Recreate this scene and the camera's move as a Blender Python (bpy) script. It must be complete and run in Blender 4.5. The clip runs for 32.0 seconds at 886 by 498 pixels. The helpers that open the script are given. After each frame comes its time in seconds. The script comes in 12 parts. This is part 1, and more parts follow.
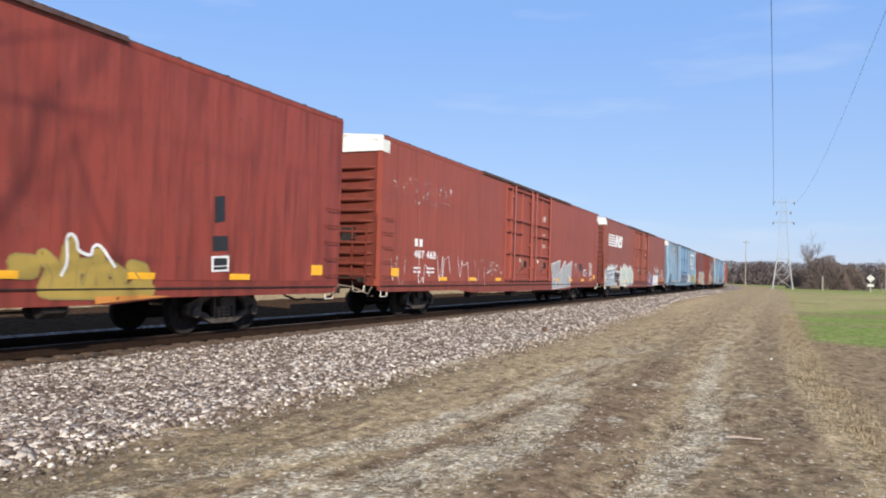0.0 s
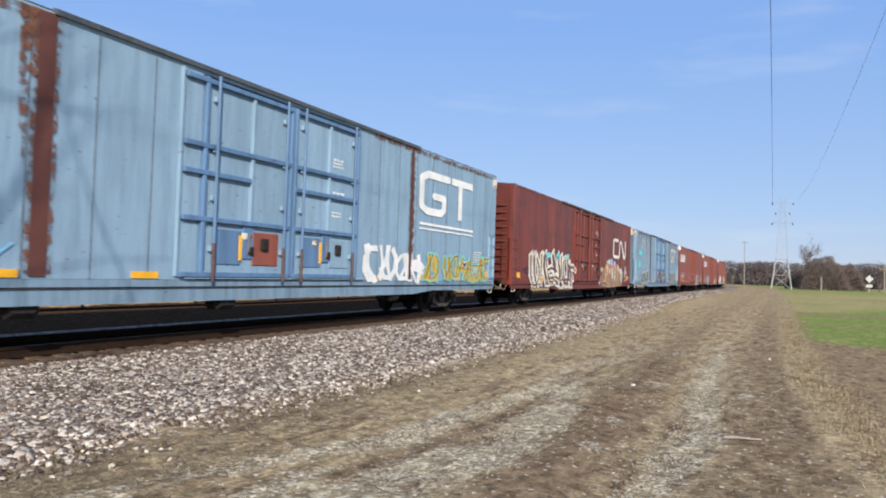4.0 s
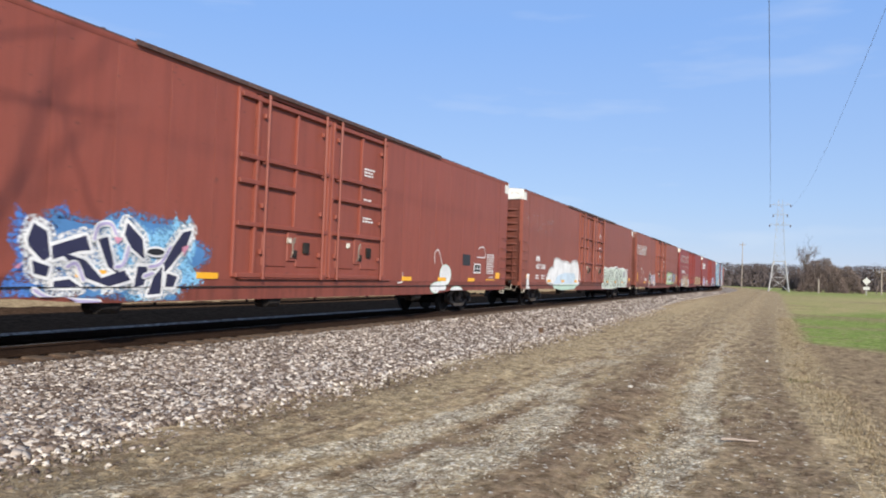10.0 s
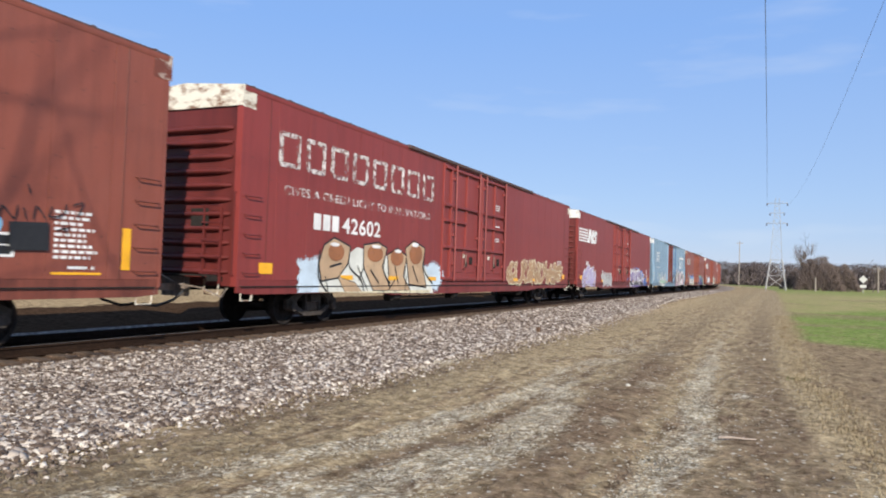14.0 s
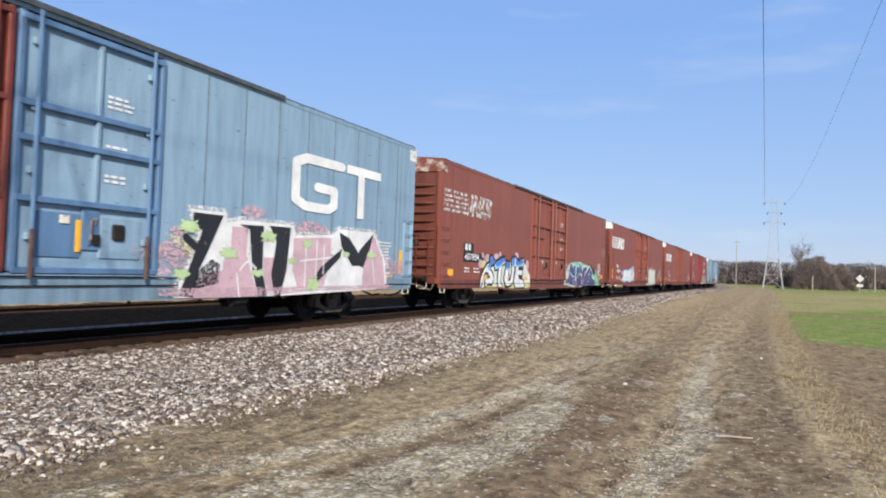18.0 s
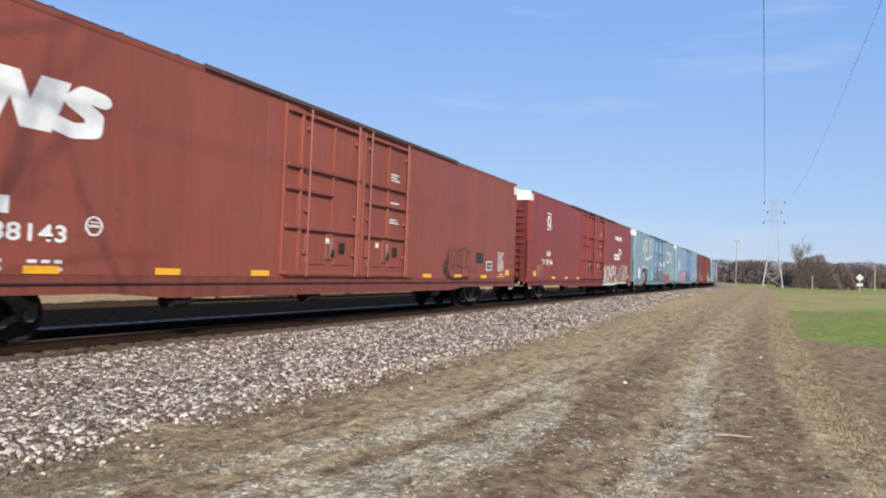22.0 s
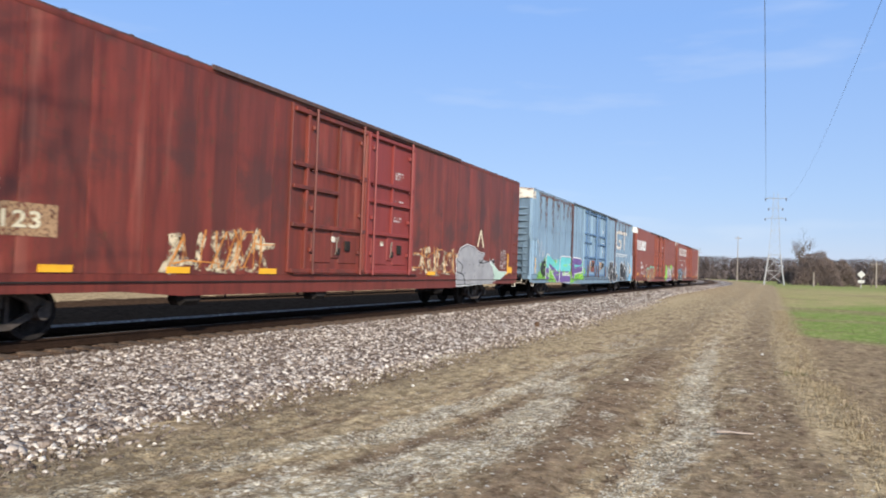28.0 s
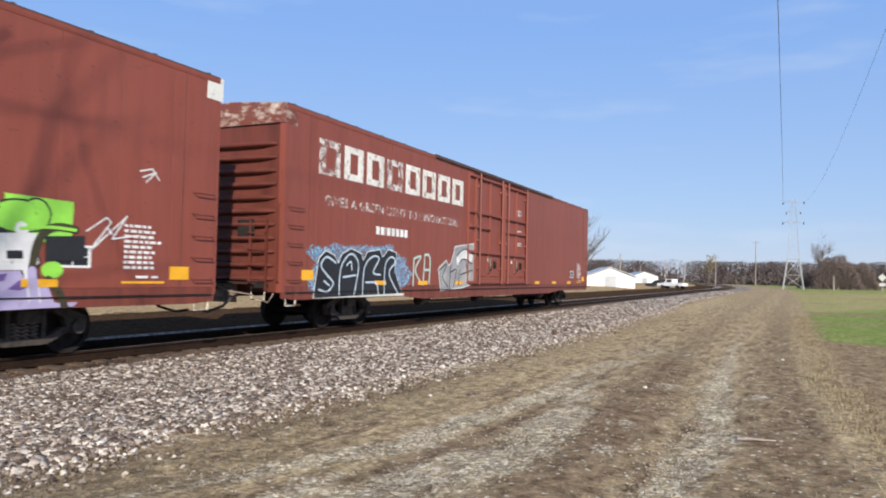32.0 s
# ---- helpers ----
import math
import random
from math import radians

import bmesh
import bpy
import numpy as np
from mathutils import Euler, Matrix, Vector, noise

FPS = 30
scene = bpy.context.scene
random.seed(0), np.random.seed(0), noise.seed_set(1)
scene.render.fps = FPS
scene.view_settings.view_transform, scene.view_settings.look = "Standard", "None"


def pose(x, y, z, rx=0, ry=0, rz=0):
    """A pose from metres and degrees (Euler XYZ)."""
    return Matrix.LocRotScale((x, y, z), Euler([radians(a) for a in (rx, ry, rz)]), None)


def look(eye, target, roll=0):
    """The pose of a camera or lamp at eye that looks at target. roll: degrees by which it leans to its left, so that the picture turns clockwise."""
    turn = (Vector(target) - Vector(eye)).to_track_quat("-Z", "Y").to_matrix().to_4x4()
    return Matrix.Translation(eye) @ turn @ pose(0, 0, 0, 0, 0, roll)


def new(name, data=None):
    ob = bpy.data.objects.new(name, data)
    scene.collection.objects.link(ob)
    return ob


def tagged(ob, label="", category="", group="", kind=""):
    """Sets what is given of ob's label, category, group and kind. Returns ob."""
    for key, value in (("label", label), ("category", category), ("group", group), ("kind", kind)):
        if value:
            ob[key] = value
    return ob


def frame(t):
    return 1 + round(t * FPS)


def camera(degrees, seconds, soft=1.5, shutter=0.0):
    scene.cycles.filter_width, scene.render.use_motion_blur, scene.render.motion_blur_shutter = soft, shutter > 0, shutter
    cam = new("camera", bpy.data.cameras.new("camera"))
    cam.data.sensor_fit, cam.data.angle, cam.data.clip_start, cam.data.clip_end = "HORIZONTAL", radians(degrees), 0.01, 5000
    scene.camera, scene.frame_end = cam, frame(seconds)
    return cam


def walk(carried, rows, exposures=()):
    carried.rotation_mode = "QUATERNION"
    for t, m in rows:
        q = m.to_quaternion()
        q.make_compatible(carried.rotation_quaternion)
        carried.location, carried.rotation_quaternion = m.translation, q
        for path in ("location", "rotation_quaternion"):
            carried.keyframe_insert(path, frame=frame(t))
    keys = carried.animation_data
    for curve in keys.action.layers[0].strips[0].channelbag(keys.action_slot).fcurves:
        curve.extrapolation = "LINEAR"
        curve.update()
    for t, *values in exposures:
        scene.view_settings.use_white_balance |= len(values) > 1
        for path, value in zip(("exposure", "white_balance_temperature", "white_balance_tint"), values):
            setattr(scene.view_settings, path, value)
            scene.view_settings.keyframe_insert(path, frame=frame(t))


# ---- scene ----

# ------------------------------------------------------------ camera and its walk
cam = camera(62.18, 32.0, soft=1.95, shutter=0.08)
EYE = Vector((0.0, 0.0, 1.6))


def aim(yaw, pitch, roll):
    a, p = radians(yaw), radians(pitch)
    d = Vector((-math.sin(a) * math.cos(p), math.cos(a) * math.cos(p), math.sin(p)))
    return look(EYE, EYE + d, roll)


PATH = [(0, 24.62, 1.76, 1.79), (0.5, 24.62, 1.75, 1.79), (1, 24.63, 1.71, 1.88), (2, 24.59, 1.72, 1.93), (3, 24.55, 1.73, 1.93),
        (3.5, 24.54, 1.74, 1.92), (5.5, 24.55, 1.73, 1.9), (6, 24.54, 1.72, 1.98), (7, 24.48, 1.68, 2.1), (8, 24.48, 1.75, 2.12),
        (9, 24.43, 1.76, 2.1), (10, 24.39, 1.8, 2.14), (10.5, 24.4, 1.8, 2.28), (11, 24.39, 1.82, 2.27), (12, 24.37, 1.76, 1.93),
        (13, 24.27, 1.72, 1.92), (14, 24.19, 1.77, 1.95), (14.5, 24.15, 1.77, 1.95), (16.5, 24.1, 1.78, 2.25), (17, 24.06, 1.73, 2.1),
        (18, 24.0, 1.66, 2.05), (18.5, 24.0, 1.62, 2.16), (19, 23.94, 1.55, 2.24), (20, 23.87, 1.47, 2.13), (20.5, 23.87, 1.52, 2.12),
        (21, 23.92, 1.54, 1.99), (22, 23.99, 1.55, 2.12), (23, 23.98, 1.5, 2.18), (24, 23.94, 1.48, 2.13), (24.5, 23.93, 1.45, 1.93),
        (25, 23.95, 1.41, 2.02), (25.5, 23.97, 1.39, 2.12), (27.5, 24.04, 1.31, 2.06), (28, 24.07, 1.36, 2.0), (29, 24.14, 1.52, 1.98),
        (30, 24.16, 1.79, 1.79), (31, 24.23, 1.92, 1.64), (31.5, 24.32, 1.96, 1.41), (32, 25.28, 2.05, 1.17)]
BRIGHTNESS = [(0, 0.46), (2, 0.45), (3, 0.34), (6, 0.40), (8, 0.42), (13, 0.40), (17, 0.38), (18, 0.37), (19, 0.20), (20, 0.31), (21, 0.39), (22, 0.36), (23, 0.50), (24, 0.50), (25, 0.17), (25.5, 0.2), (27.5, 0.42), (28, 0.47), (29, 0.47), (30, 0.42), (31, 0.37), (32, 0.36)]
walk(cam, [(t, aim(y, p, r)) for t, y, p, r in PATH], exposures=BRIGHTNESS)

# ------------------------------------------------------------ world, sun, exposure
SUN_EL, SUN_AZ = 27.6, 35.0          # degrees above the ground; degrees off the track's line, from behind and the right
to_sun = Vector((math.sin(radians(SUN_AZ)) * math.cos(radians(SUN_EL)), -math.cos(radians(SUN_AZ)) * math.cos(radians(SUN_EL)), math.sin(radians(SUN_EL))))
sun = new("sun", bpy.data.lights.new("sun", "SUN"))
sun.data.energy, sun.data.angle, sun.data.color = 4.9, radians(0.5), (1.0, 0.92, 0.80)
sun.matrix_world = look(to_sun * 50, (0, 0, 0))

world = bpy.data.worlds.new("sky")
scene.world = world
world.use_nodes = True
wn, wl = world.node_tree.nodes, world.node_tree.links
wn.clear()
w_out, w_bg, w_sky = wn.new("ShaderNodeOutputWorld"), wn.new("ShaderNodeBackground"), wn.new("ShaderNodeTexSky")
w_sky.sky_type, w_sky.sun_disc = "NISHITA", False
w_sky.sun_elevation = radians(SUN_EL)
w_sky.sun_rotation = math.atan2(to_sun.x, to_sun.y)
w_sky.air_density, w_sky.dust_density, w_sky.ozone_density = 1.0, 0.0, 3.0
w_bg.inputs["Strength"].default_value = 0.105
w_sep, w_grad, w_tint = wn.new("ShaderNodeSeparateXYZ"), wn.new("ShaderNodeValToRGB"), wn.new("ShaderNodeMixRGB")
w_tint.inputs["Fac"].default_value = 0.80            # clear spring air: an even blue, paler towards the horizon
for k, (pos, c) in enumerate(((0.0, (3.2, 3.9, 5.8)), (0.10, (2.75, 3.95, 6.35)), (0.32, (1.92, 3.45, 6.85)), (1.0, (1.75, 2.8, 4.9)))):
    e = w_grad.color_ramp.elements[k] if k < 2 else w_grad.color_ramp.elements.new(pos)
    e.position, e.color = pos, tuple(v / 10 for v in c) + (1,)
w_scale = wn.new("ShaderNodeMixRGB")
w_scale.blend_type, w_scale.inputs["Fac"].default_value, w_scale.inputs["Color2"].default_value = "MULTIPLY", 1.0, (10, 10, 10, 1)
w_geo, w_map, w_noise, w_ramp, w_mix = (wn.new("ShaderNodeTexCoord"), wn.new("ShaderNodeMapping"), wn.new("ShaderNodeTexNoise"),
                                        wn.new("ShaderNodeValToRGB"), wn.new("ShaderNodeMixRGB"))
w_map.inputs["Scale"].default_value = (1.6, 1.6, 9.0)
w_noise.inputs["Scale"].default_value, w_noise.inputs["Detail"].default_value = 2.4, 6.0
w_ramp.color_ramp.elements[0].position, w_ramp.color_ramp.elements[0].color = 0.57, (0, 0, 0, 1)
w_ramp.color_ramp.elements[1].position, w_ramp.color_ramp.elements[1].color = 0.82, (0.20, 0.20, 0.20, 1)
w_mix.inputs["Color2"].default_value = (7.5, 7.4, 7.0, 1)
wl.new(w_geo.outputs["Generated"], w_map.inputs["Vector"])
wl.new(w_map.outputs["Vector"], w_noise.inputs["Vector"])
wl.new(w_noise.outputs["Fac"], w_ramp.inputs["Fac"])
wl.new(w_ramp.outputs["Color"], w_mix.inputs["Fac"])
wl.new(w_geo.outputs["Generated"], w_sep.inputs[0])
wl.new(w_sep.outputs["Z"], w_grad.inputs["Fac"])
wl.new(w_grad.outputs["Color"], w_scale.inputs["Color1"])
wl.new(w_sky.outputs["Color"], w_tint.inputs["Color1"])
wl.new(w_scale.outputs["Color"], w_tint.inputs["Color2"])
wl.new(w_tint.outputs["Color"], w_mix.inputs["Color1"])
wl.new(w_mix.outputs["Color"], w_bg.inputs["Color"])
wl.new(w_bg.outputs["Background"], w_out.inputs["Surface"])


# ------------------------------------------------------------ materials
def nodes_of(name, rough=0.7, metal=0.0):
    m = bpy.data.materials.new(name)
    m.use_nodes = True
    nt = m.node_tree
    b = nt.nodes["Principled BSDF"]
    b.inputs["Roughness"].default_value, b.inputs["Metallic"].default_value = rough, metal
    return m, nt.nodes, nt.links, b


def coords(n, l, scale, kind="Object", shift=True):
    """Texture space in metres, shifted object by object so that repeats differ."""
    tc, mp = n.new("ShaderNodeTexCoord"), n.new("ShaderNodeMapping")
    mp.inputs["Scale"].default_value = scale
    l.new(tc.outputs[kind], mp.inputs["Vector"])
    if shift:
        oi, mu = n.new("ShaderNodeObjectInfo"), n.new("ShaderNodeVectorMath")
        mu.operation = "SCALE"
        mu.inputs[0].default_value = (37.0, 53.0, 0.0)
        l.new(oi.outputs["Random"], mu.inputs["Scale"])
        l.new(mu.outputs["Vector"], mp.inputs["Location"])
    return mp.outputs["Vector"]


def noise_tex(n, l, vec, scale, detail=5.0, rough=0.6):
    t = n.new("ShaderNodeTexNoise")
    t.inputs["Scale"].default_value, t.inputs["Detail"].default_value, t.inputs["Roughness"].default_value = scale, detail, rough
    l.new(vec, t.inputs["Vector"])
    return t.outputs["Fac"]


def ramp(n, l, fac, stops):
    r = n.new("ShaderNodeValToRGB")
    e = r.color_ramp.elements
    while len(e) < len(stops):
        e.new(0.5)
    for k, (p, c) in zip(e, stops):
        k.position, k.color = p, (*c, 1) if len(c) == 3 else c
    l.new(fac, r.inputs["Fac"])
    return r.outputs["Color"]


def mixed(n, l, fac, a, b, mode="MIX"):
    m = n.new("ShaderNodeMixRGB")
    m.blend_type = mode
    for sock, v in (("Fac", fac), ("Color1", a), ("Color2", b)):
        if isinstance(v, (int, float)):
            m.inputs[sock].default_value = v
        elif isinstance(v, tuple):
            m.inputs[sock].default_value = (*v, 1)
        else:
            l.new(v, m.inputs[sock])
    return m.outputs["Color"]


def bump(n, l, b, height, strength, dist=0.01):
    k = n.new("ShaderNodeBump")
    k.inputs["Strength"].default_value, k.inputs["Distance"].default_value = strength, dist
    l.new(height, k.inputs["Height"])
    l.new(k.outputs["Normal"], b.inputs["Normal"])


def car_paint(name, colour, grime=0.35, rust=0.15, fade=0.2, rough=0.55):
    """Weathered paint on steel sheet: grime streaks that run down, faded patches, rust blooms."""
    m, n, l, b = nodes_of(name, rough)
    streak = noise_tex(n, l, coords(n, l, (1.0, 2.0, 0.24)), 2.2, 5)
    nicks = noise_tex(n, l, coords(n, l, (1.0, 0.9, 2.6)), 5.5, 3, 0.5)
    blotch = noise_tex(n, l, coords(n, l, (1, 1, 1)), 1.1, 5)
    fine = noise_tex(n, l, coords(n, l, (1, 1, 1)), 28.0, 3)
    spots = noise_tex(n, l, coords(n, l, (1.0, 1.6, 0.8)), 3.6, 7, 0.7)
    pale = tuple(min(1.0, c * 0.85 + 0.05) for c in colour)
    dark = tuple(c * 0.42 for c in colour)
    col = mixed(n, l, ramp(n, l, blotch, [(0.42, (0, 0, 0)), (0.75, (fade, fade, fade))]), colour, pale)
    col = mixed(n, l, ramp(n, l, streak, [(0.43, (0, 0, 0)), (0.74, (grime, grime, grime))]), col, dark)
    col = mixed(n, l, ramp(n, l, spots, [(0.70 - 0.22 * rust, (0, 0, 0)), (0.84 - 0.22 * rust, (min(1, rust * 2.6),) * 3)]), col, (0.12, 0.045, 0.02))
    col = mixed(n, l, ramp(n, l, nicks, [(0.68, (0, 0, 0)), (0.73, (0.6, 0.6, 0.6))]), col, (0.085, 0.034, 0.024))
    if rust > 0.5:                                  # long dark runs and burnt-looking blotches on the worst cars
        runs = noise_tex(n, l, coords(n, l, (1.0, 1.9, 0.16)), 1.0, 4, 0.55)
        burnt = noise_tex(n, l, coords(n, l, (1.0, 0.7, 1.0)), 0.9, 6, 0.62)
        col = mixed(n, l, ramp(n, l, runs, [(0.44, (0, 0, 0)), (0.64, (0.72, 0.72, 0.72))]), col, (0.085, 0.024, 0.017))
        col = mixed(n, l, ramp(n, l, burnt, [(0.52, (0, 0, 0)), (0.66, (0.7, 0.7, 0.7))]), col, (0.070, 0.026, 0.020))
        col = mixed(n, l, ramp(n, l, runs, [(0.28, (0.45, 0.45, 0.45)), (0.40, (0, 0, 0))]), col, (0.36, 0.125, 0.085))
    col = mixed(n, l, 0.10, col, ramp(n, l, fine, [(0.3, (0.25, 0.22, 0.2)), (0.7, (1, 1, 1))]), "MULTIPLY")
    oi = n.new("ShaderNodeObjectInfo")
    col = mixed(n, l, 1.0, col, ramp(n, l, oi.outputs["Random"], [(0, (0.90, 0.90, 0.90)), (1, (1.0, 1.0, 1.0))]), "MULTIPLY")
    l.new(col, b.inputs["Base Color"])
    bump(n, l, b, blotch, 0.12, 0.02)
    return m


def plain(name, colour, rough=0.6, metal=0.0, vary=0.25, scale=9.0, relief=0.15):
    m, n, l, b = nodes_of(name, rough, metal)
    v = coords(n, l, (1, 1, 1))
    f = noise_tex(n, l, v, scale, 5)
    g = noise_tex(n, l, v, scale * 0.17, 3)
    dark = tuple(c * (1 - vary) for c in colour)
    lite = tuple(min(1, c * (1 + vary * 0.6)) for c in colour)
    c = ramp(n, l, f, [(0.3, dark), (0.7, lite)])
    c = mixed(n, l, 0.5, c, ramp(n, l, g, [(0.3, (1 - vary,) * 3), (0.7, (1, 1, 1))]), "MULTIPLY")
    l.new(c, b.inputs["Base Color"])
    bump(n, l, b, f, relief)
    return m


def worn(name, colour, wear=0.35, rough=0.6, scale=5.0):
    """A thin coat of paint or print that flakes off in places, so that what is under it shows."""
    m, n, l, b = nodes_of(name, rough)
    v = coords(n, l, (1, 1, 1), shift=False)
    f = noise_tex(n, l, v, scale, 8, 0.7)
    g = noise_tex(n, l, v, 1.7, 3)
    c = ramp(n, l, g, [(0.3, tuple(x * 0.72 for x in colour)), (0.7, colour)])
    l.new(c, b.inputs["Base Color"])
    tr, mx = n.new("ShaderNodeBsdfTransparent"), n.new("ShaderNodeMixShader")
    k = ramp(n, l, f, [(0.22 + wear * 0.42, (0, 0, 0)), (0.34 + wear * 0.42, (1, 1, 1))])
    l.new(k, mx.inputs["Fac"])
    l.new(tr.outputs["BSDF"], mx.inputs[1])
    l.new(b.outputs["BSDF"], mx.inputs[2])
    l.new(mx.outputs["Shader"], n["Material Output"].inputs["Surface"])
    return m


RED = {
    "oxide": car_paint("boxcar_red_oxide_paint", (0.252, 0.0615, 0.0385), 0.30, 0.10, 0.15),
    "deep": car_paint("deep_red_paint", (0.240, 0.037, 0.0315), 0.30, 0.08, 0.10),
    "rusty": car_paint("rusted_red_paint", (0.215, 0.037, 0.022), 0.95, 0.62, 0.10),
    "faded": car_paint("faded_bright_red_paint", (0.262, 0.044, 0.027), 0.85, 0.45, 0.22),
    "bright": car_paint("sunburnt_red_paint", (0.290, 0.058, 0.034), 0.45, 0.16, 0.15),
    "warm": car_paint("faded_brown_red_paint", (0.252, 0.069, 0.0435), 0.32, 0.12, 0.18),
}
BLUE = {
    "sky": car_paint("faded_sky_blue_paint", (0.245, 0.372, 0.490), 0.45, 0.14, 0.30),
    "rusty": car_paint("rust_streaked_blue_paint", (0.245, 0.367, 0.485), 0.60, 0.34, 0.30),
    "teal": car_paint("chalky_teal_blue_paint", (0.230, 0.345, 0.410), 0.55, 0.18, 0.35),
}


DOOR_BLUE = car_paint("deeper_blue_door_paint", (0.105, 0.205, 0.36), 0.7, 0.25, 0.2)
DARKENED = {}


def darkened(paint, left=0.55):
    """The same paint, darker and more streaked, for a car's ends, rungs and sill. left: how much of its colour is kept.
    """
    if (paint.name, left) not in DARKENED:
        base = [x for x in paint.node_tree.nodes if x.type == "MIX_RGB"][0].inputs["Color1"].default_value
        DARKENED[paint.name, left] = car_paint("darkened_" + paint.name, tuple(v * left for v in base[:3]), 0.80, 0.2, 0.05)
    return DARKENED[paint.name, left]


def flaked(name, colour, under, bare):
    """White paint over bare or rusted steel: bare says how much has come off."""
    m, n, l, b = nodes_of(name, 0.6)
    f = noise_tex(n, l, coords(n, l, (1.0, 1.0, 2.2)), 2.6, 8, 0.65)
    g = noise_tex(n, l, coords(n, l, (1, 1, 1)), 14.0, 4)
    c = mixed(n, l, ramp(n, l, f, [(0.62 - 0.26 * bare, (0, 0, 0)), (0.72 - 0.2 * bare, (1, 1, 1))]), colour, under)
    c = mixed(n, l, 0.25, c, ramp(n, l, g, [(0.3, (0.5, 0.47, 0.42)), (0.7, (1, 1, 1))]), "MULTIPLY")
    l.new(c, b.inputs["Base Color"])
    return m


WHITE = flaked("flaking_white_paint", (0.70, 0.70, 0.66), (0.34, 0.29, 0.25), 0.22)
WHITE_OLD = flaked("badly_flaking_white_paint", (0.70, 0.67, 0.57), (0.22, 0.12, 0.075), 0.55)
WHITE_BLUE = flaked("white_paint_flaking_off_blue", (0.72, 0.72, 0.69), (0.26, 0.31, 0.36), 0.5)
WHITE_RUST = flaked("rusted_over_white_paint", (0.55, 0.47, 0.40), (0.16, 0.045, 0.028), 1.0)
SEAM = plain("grimy_rivet_seam", (0.135, 0.185, 0.235), 0.8, 0.0, 0.6, 20)
ROOF_GREY = plain("weathered_grey_roof_sheet", (0.075, 0.085, 0.095), 0.7, 0.0, 0.5)
BLACK_STEEL = plain("black_underframe_steel", (0.030, 0.026, 0.024), 0.75, 0.0, 0.5)
BOGIE_STEEL = plain("dark_bogie_casting", (0.075, 0.060, 0.050), 0.8, 0.0, 0.6)
GREY_STEEL = plain("worn_bogie_casting", (0.25, 0.20, 0.165), 0.7, 0.0, 0.5)
ROOF = plain("weathered_roof_sheet", (0.10, 0.055, 0.045), 0.7, 0.0, 0.5)
RAIL_STEEL = plain("rail_steel", (0.030, 0.017, 0.011), 0.75, 0.0, 0.4, 20)
RAIL_HEAD = plain("polished_rail_head", (0.20, 0.18, 0.16), 0.6, 0.5, 0.1, 30, 0.02)
for steel in (BLACK_STEEL, RAIL_STEEL):
    steel.node_tree.nodes["Principled BSDF"].inputs["Specular IOR Level"].default_value = 0.12
HOSE = plain("black_rubber_hose", (0.012, 0.012, 0.013), 0.5)
YELLOW = plain("yellow_reflector", (0.85, 0.42, 0.02), 0.35, 0.0, 0.12, 6, 0.0)
DARK_PANEL = plain("black_stencil_panel", (0.02, 0.02, 0.022), 0.5)

# ------------------------------------------------------------ mesh building


